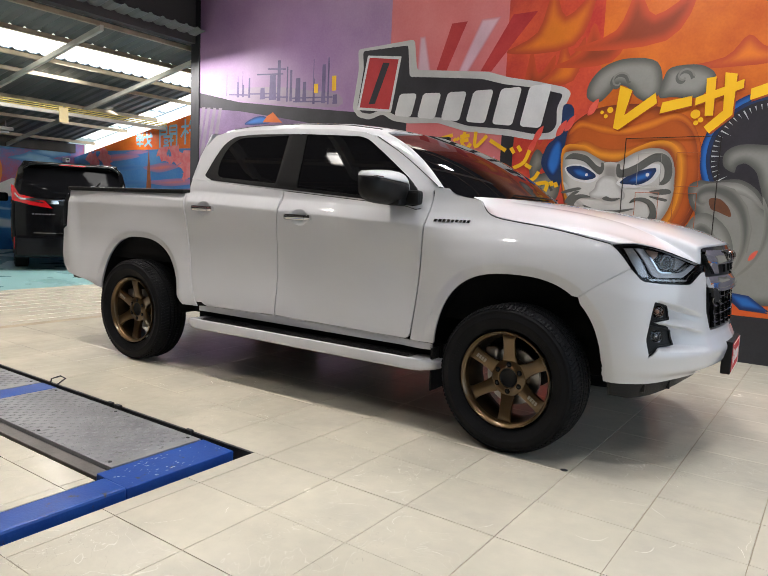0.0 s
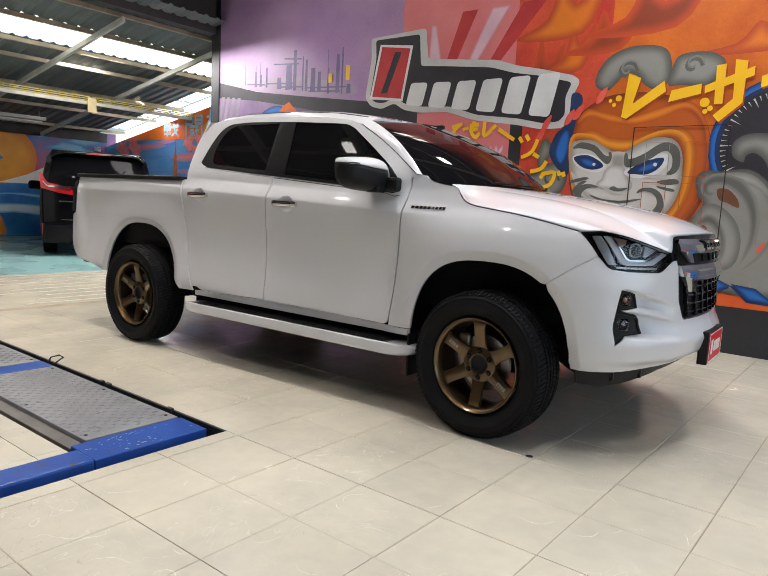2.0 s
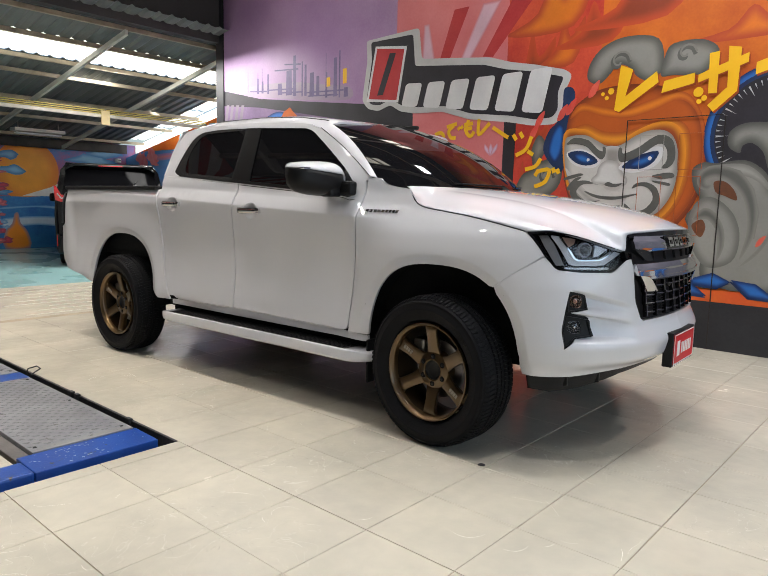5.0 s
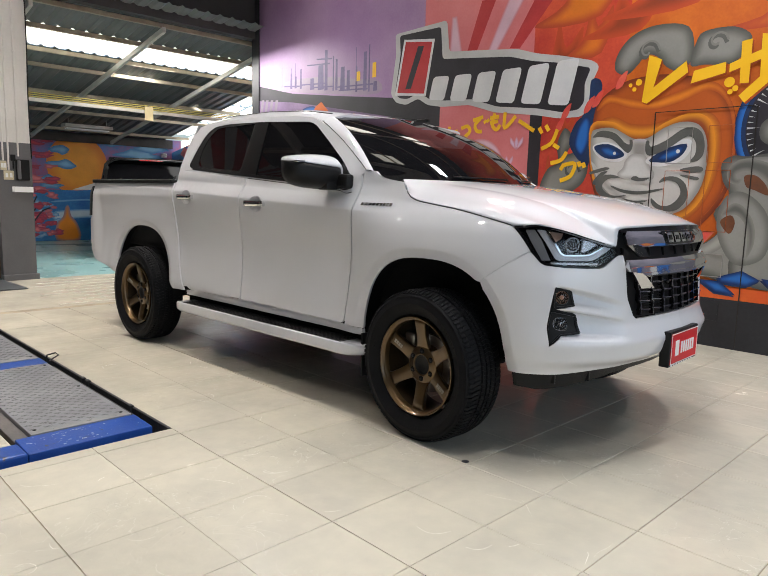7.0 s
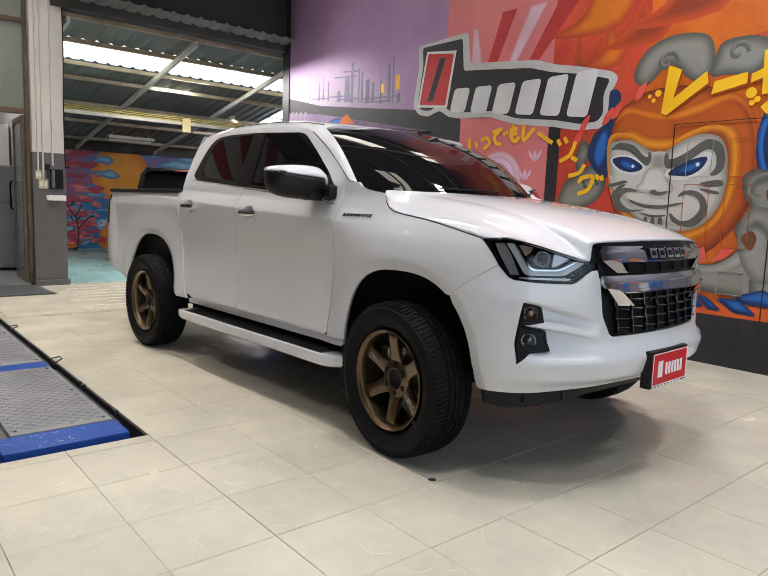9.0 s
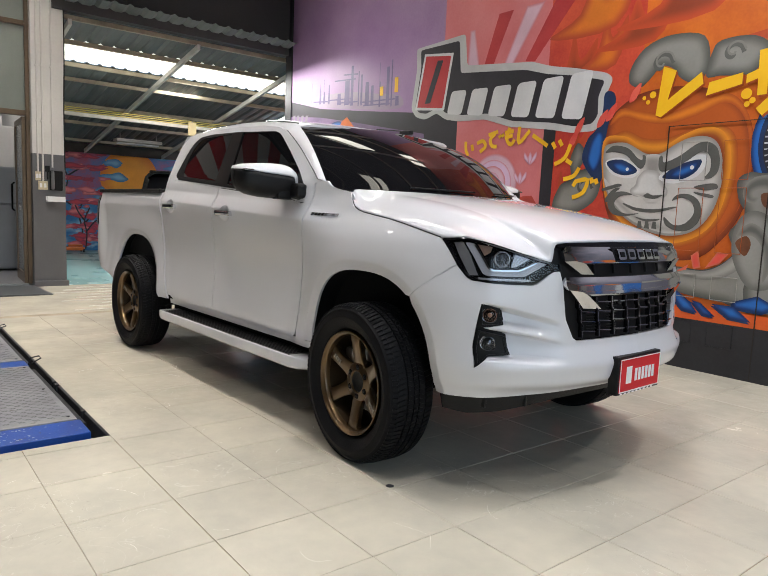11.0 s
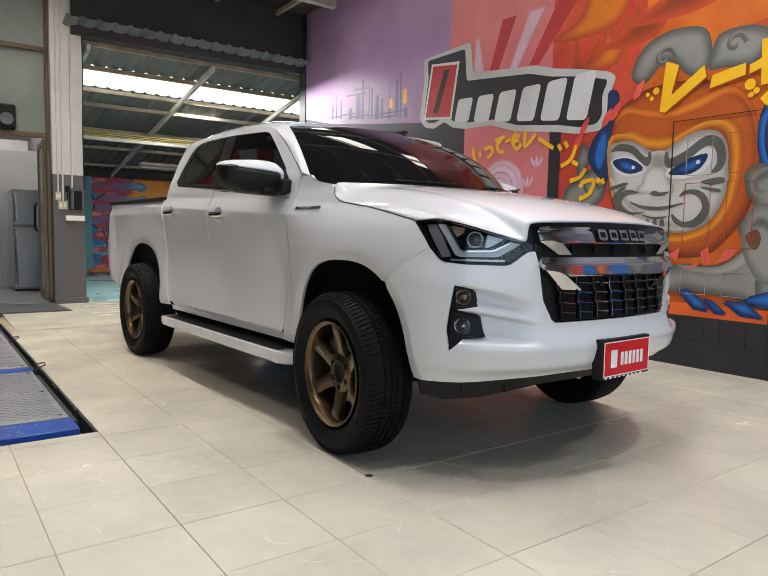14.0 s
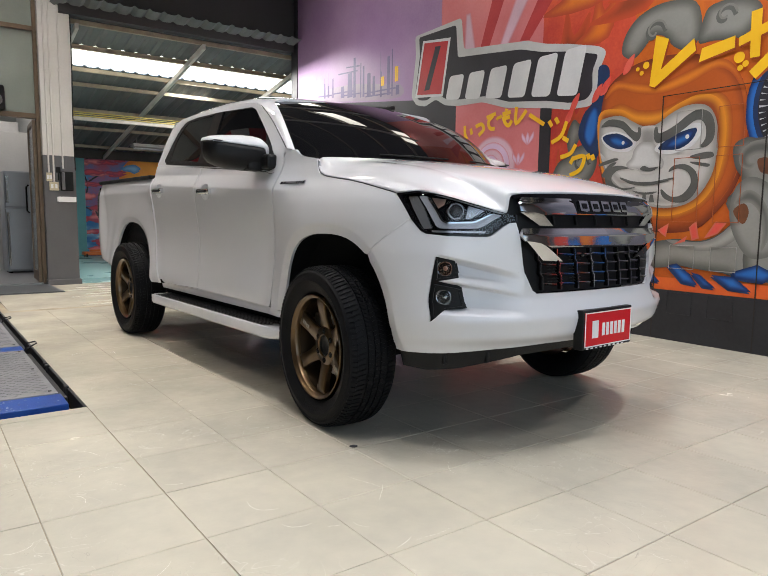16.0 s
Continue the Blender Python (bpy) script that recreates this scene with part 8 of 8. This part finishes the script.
P("eye_rim", [(2.58, 1.615), (2.71, 1.71), (2.91, 1.755), (2.88, 1.66), (2.78, 1.598), (2.67, 1.595)], M_NAVY, 9, 3)
P("eye_patch", [(2.09, 1.745), (2.18, 1.755), (2.28, 1.70), (2.30, 1.675), (2.22, 1.65), (2.13, 1.68)], M_BLUE, 10, 3)
P("eye_patch", [(2.66, 1.63), (2.73, 1.69), (2.88, 1.735), (2.86, 1.66), (2.77, 1.615), (2.70, 1.61)], M_BLUE, 10, 3)
P("glint", disc((2.24, 1.69), 0.016, 12), M_WHITE, 11)
P("glint", disc((2.84, 1.69), 0.018, 12), M_WHITE, 11)
INK = [[(2.0, 1.85), (2.08, 1.91), (2.23, 1.88), (2.33, 1.79), (2.38, 1.77), (2.38, 1.81), (2.41, 1.80), (2.41, 1.73), (2.37, 1.69), (2.30, 1.74), (2.21, 1.82), (2.09, 1.85)],
       [(2.54, 1.79), (2.57, 1.79), (2.59, 1.74), (2.72, 1.79), (2.84, 1.87), (2.93, 1.90), (3.02, 1.86), (3.06, 1.77), (3.06, 1.66), (3.01, 1.60), (2.95, 1.60), (2.99, 1.66), (2.99, 1.75), (2.95, 1.81), (2.89, 1.81), (2.80, 1.75), (2.69, 1.69), (2.58, 1.66), (2.54, 1.70)],
       [(2.23, 1.385), (2.36, 1.345), (2.54, 1.335), (2.71, 1.36), (2.73, 1.35), (2.54, 1.305), (2.36, 1.315), (2.24, 1.365)],
       [(2.06, 1.38), (2.11, 1.47), (2.22, 1.49), (2.31, 1.46), (2.20, 1.45), (2.14, 1.40), (2.15, 1.34), (2.25, 1.29), (2.39, 1.295), (2.25, 1.265), (2.12, 1.285)],
       [(2.63, 1.27), (2.72, 1.205), (2.82, 1.22), (2.89, 1.31), (2.86, 1.40), (2.77, 1.435), (2.69, 1.41), (2.73, 1.46), (2.84, 1.465), (2.93, 1.40), (2.95, 1.27), (2.87, 1.17), (2.75, 1.155), (2.65, 1.20)],
       [(2.87, 1.53), (3.0, 1.555), (3.06, 1.545), (3.06, 1.51), (2.94, 1.50)], [(2.88, 1.485), (3.03, 1.46), (3.02, 1.435), (2.90, 1.465)],
       [(2.0, 1.52), (2.15, 1.56), (2.19, 1.54), (2.01, 1.495)], [(2.03, 1.42), (2.11, 1.51), (2.18, 1.52), (2.10, 1.455), (2.06, 1.39)],
       [(2.35, 1.265), (2.46, 1.245), (2.59, 1.25), (2.55, 1.23), (2.46, 1.225), (2.40, 1.24)]]
for q in INK:
    P("ink_mark", q, M_GREYD, 9, 4)
for x in (2.40, 2.47, 2.54):
    P("ink_mark", [(x - 0.012, 1.225), (x + 0.018, 1.225), (x + 0.03, 1.16), (x - 0.02, 1.165)], M_GREYD, 9)
P("mask_nose", [(2.35, 1.62), (2.42, 1.68), (2.54, 1.66), (2.58, 1.58), (2.64, 1.50), (2.62, 1.44), (2.53, 1.425), (2.44, 1.44), (2.32, 1.45), (2.28, 1.50), (2.33, 1.55)], M_NOSE, 8, 4)
P("mask_nose_shade", [(2.42, 1.455), (2.46, 1.475), (2.51, 1.455), (2.60, 1.46), (2.53, 1.425), (2.44, 1.435)], M_GREYD, 9, 3)
P("mask_nose_shade", [(2.33, 1.46), (2.40, 1.45), (2.44, 1.40), (2.56, 1.40), (2.60, 1.44), (2.53, 1.42), (2.42, 1.43)], M_BONED, 9, 3)

# big brush letters
for q in ([(2.51, 2.56), (2.63, 2.51), (2.57, 2.27), (2.85, 2.47), (2.87, 2.37), (2.52, 2.13), (2.47, 2.15)], [(2.92, 2.375), (3.18, 2.42), (3.18, 2.33), (2.90, 2.27)], [(3.21, 2.40), (3.60, 2.54), (3.60, 2.46), (3.21, 2.33)],
          [(3.29, 2.57), (3.37, 2.58), (3.37, 2.23), (3.30, 2.23)], [(3.44, 2.61), (3.54, 2.59), (3.53, 2.23), (3.35, 2.07), (3.30, 2.13), (3.45, 2.27)], [(3.66, 2.45), (4.0, 2.56), (4.0, 2.46), (3.66, 2.35)]):
    P("letter_shadow", [(a + 0.012, c - 0.015) for a, c in q], M_OR2, 10)
    P("letter_stroke", q, M_YEL, 11)
for x, z, r in ((2.43, 2.33, 0.030), (2.39, 2.27, 0.020), (2.35, 2.31, 0.018), (3.22, 2.25, 0.042), (3.23, 2.17, 0.022), (3.27, 2.195, 0.024)):
    P("dot", disc((x, z), r, 18), M_YEL, 11)
# small brush letters under the sign
KANA = [[[(0.15, 2.06), (0.16, 1.96), (0.20, 1.90)], [(0.25, 2.02), (0.27, 1.95)]],
        [[(0.33, 2.03), (0.42, 2.05), (0.46, 1.99), (0.38, 1.93)]],
        [[(0.50, 2.11), (0.64, 2.14)], [(0.60, 2.12), (0.53, 2.06), (0.56, 1.99), (0.63, 1.98)], [(0.66, 2.10), (0.68, 2.07)], [(0.70, 2.11), (0.72, 2.08)]],
        [[(0.80, 2.17), (0.77, 2.05), (0.83, 1.99), (0.88, 2.04)], [(0.74, 2.12), (0.86, 2.13)], [(0.74, 2.07), (0.85, 2.08)]],
        [[(0.94, 2.17), (0.94, 2.0), (1.08, 2.12)]],
        [[(1.12, 2.07), (1.32, 1.95)]],
        [[(1.38, 1.98), (1.42, 1.92)], [(1.46, 2.00), (1.50, 1.94)], [(1.60, 1.95), (1.54, 1.82), (1.42, 1.76)]],
        [[(1.56, 1.80), (1.63, 1.76)], [(1.72, 1.72), (1.66, 1.64), (1.54, 1.61)]],
        [[(1.70, 1.60), (1.66, 1.54)], [(1.70, 1.59), (1.82, 1.60), (1.78, 1.48), (1.66, 1.43)], [(1.86, 1.62), (1.88, 1.57)], [(1.91, 1.61), (1.93, 1.56)]]]
for ch in KANA:
    for s in ch:
        stroke(s, 0.042, "main", 8, M_YEL, L, "letter_stroke")

# feathers, gauge and lower clouds
P("feather", [(1.94, 2.40), (2.03, 2.40), (2.06, 2.30), (2.0, 2.10), (1.97, 1.80), (1.97, 1.59), (1.87, 1.62), (1.74, 1.80), (1.79, 1.99), (1.88, 2.08), (1.93, 2.23)], M_NAVY, 4, 4)
P("feather", [(1.90, 2.05), (1.96, 2.0), (1.95, 1.80), (1.88, 1.68), (1.80, 1.78), (1.83, 1.95)], M_BLUE, 5, 4)
for x, z in ((1.93, 2.15), (2.02, 2.20), (1.68, 2.1), (1.62, 1.98), (2.25, 2.35)):
    P("petal", [(x - 0.05, z - 0.06), (x + 0.02, z - 0.03), (x + 0.06, z + 0.10), (x - 0.02, z + 0.04)], mm("mural_petal_red", (0.70, 0.05, 0.04), (0.80, 0.15, 0.10), 6), 6, 3)
GC = (3.85, 1.86)
P("gauge_ring", disc(GC, 0.56, 48, 0.58), M_BLUE, 6)
P("gauge_rim", disc(GC, 0.505, 48, 0.525), M_NAVY, 7)
P("gauge_face", disc(GC, 0.47, 48, 0.49), M_BLACK, 8)
for k in range(30):
    a = radians(60 + 6 * k)
    l = 0.10 if k % 5 == 0 else 0.05
    c, s = math.cos(a), math.sin(a)
    r0, r1 = 0.46, 0.46 - l
    w = 0.008 if k % 5 == 0 else 0.006
    P("gauge_tick", [(GC[0] + r0 * c - w * s, GC[1] + r0 * s + w * c), (GC[0] + r1 * c, GC[1] + r1 * s), (GC[0] + r0 * c + w * s, GC[1] + r0 * s - w * c)], M_PALE, 9)
LOWC = [[(3.22, 1.58), (3.31, 1.64), (3.42, 1.63), (3.64, 1.65), (3.80, 1.55), (3.92, 1.37), (4.3, 1.2), (4.3, 0.6), (3.43, 0.56), (3.35, 0.9), (3.19, 1.14), (3.30, 1.30), (3.24, 1.43)],
        [(3.50, 1.89), (3.62, 1.96), (3.86, 1.95), (4.3, 1.9), (4.3, 1.3), (3.90, 1.40), (3.82, 1.56), (3.77, 1.71), (3.68, 1.79), (3.61, 1.77), (3.59, 1.71), (3.50, 1.77)],
        [(2.30, 0.60), (2.67, 0.60), (2.78, 0.63), (2.97, 0.61), (3.20, 0.59), (3.45, 0.57), (3.45, 1.20), (3.30, 1.05), (3.15, 0.90), (2.99, 0.84), (2.77, 0.85), (2.5, 0.80), (2.3, 0.75)]]
for c in LOWC:
    P("cloud", c, M_GREY, 9, 4)
P("cloud_light", [(2.7, 0.84), (2.99, 0.83), (3.15, 0.89), (3.30, 1.04), (3.42, 1.18), (3.40, 1.0), (3.2, 0.8), (2.95, 0.76)], M_GREYL, 10, 4)
P("cloud_light", [(3.34, 1.60), (3.62, 1.62), (3.78, 1.52), (3.86, 1.38), (3.7, 1.5), (3.5, 1.54)], M_GREYL, 10, 4)
P("cloud_lobe", [(3.22, 1.10), (3.26, 1.27), (3.36, 1.34), (3.48, 1.30), (3.60, 1.17), (3.65, 0.98), (3.60, 0.78), (3.40, 0.72), (3.26, 0.90)], M_CLOUDM, 10, 4)
P("cloud_curl", [(3.36, 1.40), (3.29, 1.42), (3.27, 1.50), (3.32, 1.58), (3.43, 1.61), (3.60, 1.56), (3.72, 1.41), (3.77, 1.21), (3.75, 0.99), (3.66, 0.80), (3.70, 1.02), (3.69, 1.20), (3.64, 1.35), (3.54, 1.46), (3.43, 1.51), (3.35, 1.49), (3.35, 1.45), (3.39, 1.44)], M_CURL, 11, 4)
P("cloud_curl", [(3.84, 1.50), (3.92, 1.30), (3.91, 1.08), (3.80, 0.86), (3.66, 0.74), (3.82, 0.94), (3.87, 1.12), (3.87, 1.30)], M_CURL, 11, 4)
P("cloud_curl", [(3.25, 1.14), (3.34, 1.24), (3.44, 1.20), (3.52, 1.06), (3.53, 0.90), (3.48, 0.78), (3.48, 0.92), (3.45, 1.06), (3.38, 1.14), (3.31, 1.14)], M_CURL, 11, 4)
P("cloud_edge", [(3.44, 1.615), (3.61, 1.565), (3.73, 1.41), (3.785, 1.21), (3.765, 0.99), (3.755, 0.99), (3.773, 1.21), (3.72, 1.405), (3.60, 1.555), (3.44, 1.605)], M_GREYL, 12)
P("cloud_gap", [(3.41, 1.47), (3.50, 1.47), (3.58, 1.39), (3.60, 1.31), (3.50, 1.35), (3.43, 1.38)], M_UMBER, 12, 4)
P("cloud_gap", [(3.25, 1.08), (3.33, 1.14), (3.37, 1.07), (3.33, 0.98)], M_UMBER, 12, 4)
P("petal", [(3.775, 0.92), (3.795, 0.985), (3.85, 1.02), (3.82, 0.945)], M_PETAL, 13, 3)
BANDF = [[(2.72, 0.62), (2.80, 0.64), (2.92, 0.56), (2.99, 0.47), (2.86, 0.485)], [(2.93, 0.575), (3.01, 0.56), (3.14, 0.46), (3.04, 0.465)], [(3.10, 0.565), (3.28, 0.565), (3.42, 0.455), (3.25, 0.465)], [(3.26, 0.60), (3.45, 0.67), (3.6, 0.6), (3.5, 0.54), (3.29, 0.555)],
         [(2.3, 0.60), (2.5, 0.62), (2.66, 0.47), (2.45, 0.48)], [(2.0, 0.60), (2.2, 0.62), (2.36, 0.47), (2.15, 0.48)], [(3.6, 0.62), (3.8, 0.6), (3.98, 0.47), (3.75, 0.48)], [(4.0, 0.62), (4.2, 0.6), (4.4, 0.47), (4.15, 0.48)]]
for q in BANDF:
    P("feather_edge", [(a, c - 0.012) for a, c in q], M_NAVY, 11)
    P("feather", [(a + 0.01, c + 0.004) for a, c in q], M_BLUE, 12)
for q in ([(2.77, 0.80), (2.89, 0.88), (2.87, 0.83)], [(2.90, 0.95), (2.96, 1.0), (2.99, 0.86), (2.93, 0.84)], [(3.03, 0.86), (3.12, 1.0), (3.21, 0.99), (3.14, 0.90)], [(2.62, 0.92), (2.72, 0.98), (2.70, 0.86)]):
    P("petal", q, M_PETAL, 12)
P("band", [(1.38, 0.40), (8.4, 0.40), (8.4, 0.52), (1.38, 0.52)], mm("mural_band_red_orange", (0.70, 0.09, 0.02), (0.80, 0.15, 0.02), 3), 8)
P("skirt", [(-3.86, FZ), (8.4, FZ), (8.4, 0.415), (-3.86, 0.415)], M_SKIRT, 13)

# flush door under the mural, its joints and mouldings
dr = thing("door_2", None, "flush panelled door painted over with the mural", "door", kind="structure")
yd = WY - lay(13)
JOINT = mat("dark_door_joint", (0.02, 0.015, 0.012), 0.7)
for x0, x1, z0, z1 in ((2.606, 2.614, 0.0, 2.045), (3.456, 3.464, 0.0, 2.045), (2.606, 3.464, 2.040, 2.046)):
    part("joint", boxm(x0, yd - 0.003, z0, x1, yd + 0.002, z1), JOINT, dr)


MO_GREY = mat("moulding_grey", (0.33, 0.315, 0.29), 0.5, 0, 0.2, 6)
MO_BROWN = mat("moulding_brown", (0.40, 0.09, 0.02), 0.5, 0, 0.2, 6)


def moulding(x0, x1, z0, z1, mt):
    w = 0.005
    for a in ((x0, x1, z0, z0 + w), (x0, x1, z1 - w, z1), (x0, x0 + w, z0 + w, z1 - w), (x1 - w, x1, z0 + w, z1 - w)):
        part("moulding", boxm(a[0], yd - 0.005, a[2], a[1], yd, a[3], 0.002), mt, dr)


for x0, x1 in ((2.74, 2.96), (3.09, 3.30)):
    moulding(x0, x1, 1.58, 1.90, MO_GREY if x0 < 3 else MO_BROWN)
    moulding(x0, x1, 0.99, 1.52, MO_BROWN)
    moulding(x0, x1, 0.60, 0.80, MO_GREY)
    moulding(x0, x1, 0.215, 0.40, M_SKIRT)
part("door_leaf", boxm(2.62, WY - 0.002, 0.0, 3.45, WY + 0.03, 2.03), MUR, dr)

# ---------------------------------------------------------------- floor tiles, each a piece
TS, TJ = 0.4115, 0.003
TX0, TY0 = 2.257, -1.624
bm = bmesh.new()
h = (TS - TJ) / 2
box(bm, -h, -h, -0.008, h, h, 0.0)
bmesh.ops.bevel(bm, geom=[e for e in bm.edges if all(v.co.z > -0.001 for v in e.verts)], offset=0.0022, segments=1, affect="EDGES")
tile_me = bpy.data.meshes.new("tile")
bm.to_mesh(tile_me)
bm.free()
tile_me.materials.append(TILE)
rest = bmesh.new()
rnd = random.Random(11)
count = 0
for i in range(-16, 16):
    for j in range(-14, 12):
        x, y = TX0 + (i + 0.5) * TS, TY0 + (j + 0.5) * TS
        if x < (-2.0 if y > -1.65 else -4.05) + TS / 2 or x > 8.4 or y < -6.9 or y > WY - 0.18:
            continue
        dz = FZ + rnd.uniform(-0.0006, 0.0006)
        h = (TS - TJ) / 2
        left = outside_pits(x - h, y - h, x + h, y + h)
        if len(left) != 1 or left[0] != (x - h, y - h, x + h, y + h):
            if left:
                bm = bmesh.new()
                for q in left:
                    box(bm, q[0], q[1], -0.008, q[2], q[3], 0.0)
                o = finish("tile", bm, TILE, floor)
                o.location = (0, 0, dz)
            continue
        if -1.2 < x < 5.2 and -2.9 < y < 2.7 and count < 300:
            o = new("tile", tile_me)
            o.parent = floor
            o.location = (x, y, dz)
            o.rotation_euler = (rnd.uniform(-0.0005, 0.0005), rnd.uniform(-0.0005, 0.0005), 0)
            count += 1
        else:
            box(rest, x - h, y - h, FZ - 0.008, x + h, y + h, dz)
tagged(finish("tile_field", rest, TILE, floor), kind="stuff")
CRACK = mat("pale_scratch_and_sheen", (0.80, 0.77, 0.68), 0.35, 0, 0.1, 6)
scratches = bmesh.new()
for k in range(120):
    x, y = rnd.uniform(0.6, 5.6), rnd.uniform(-2.9, -0.4)
    a, turn = rnd.uniform(0, 6.28), rnd.uniform(-0.5, 0.5)
    if not outside_pits(x - 0.15, y - 0.15, x + 0.15, y + 0.15) or (y < -1.45 and x < 2.35):
        continue
    pts = [Vector((x, y))]
    for step_ in range(rnd.randint(2, 7)):
        a += turn + rnd.uniform(-0.25, 0.25)
        pts.append(pts[-1] + 0.022 * Vector((math.cos(a), math.sin(a))))
    w = rnd.uniform(0.0004, 0.0011)
    for n, (p, q) in enumerate(zip(pts, pts[1:])):
        side_ = (q - p).normalized().orthogonal() * w * (0.4 + 0.6 * math.sin(math.pi * (n + 0.5) / (len(pts) - 1)))
        scratches.faces.new([scratches.verts.new((c.x, c.y, FZ + 0.0016)) for c in (p - side_, q - side_, q + side_, p + side_)])
tagged(finish("scratch", scratches, CRACK, floor, "short pale scratches in the glaze"), kind="stuff")
finish("oil_spot", lathe(bmesh.new(), [(0.0, 0.0020), (0.014, 0.0019), (0.019, 0.0010)], 14, "z", (3.464, -0.783, FZ)), LIFTDARK, floor)
# joints of the sloping strip, pale lines across the bay, their reflection coloured in
for k in range(9):
    x = -2.12 - 0.21 * k
    z = FZ + (FL - FZ) * (-x - 2.0) / 2.05
    bm = bmesh.new()
    box(bm, x - 0.006, -0.8 + 0.2 * (k % 3), z - 0.01, x + 0.006, 1.9 - 0.3 * (k % 2), z + 0.002)
    finish("tile_joint", bm, CRACK, ramp)
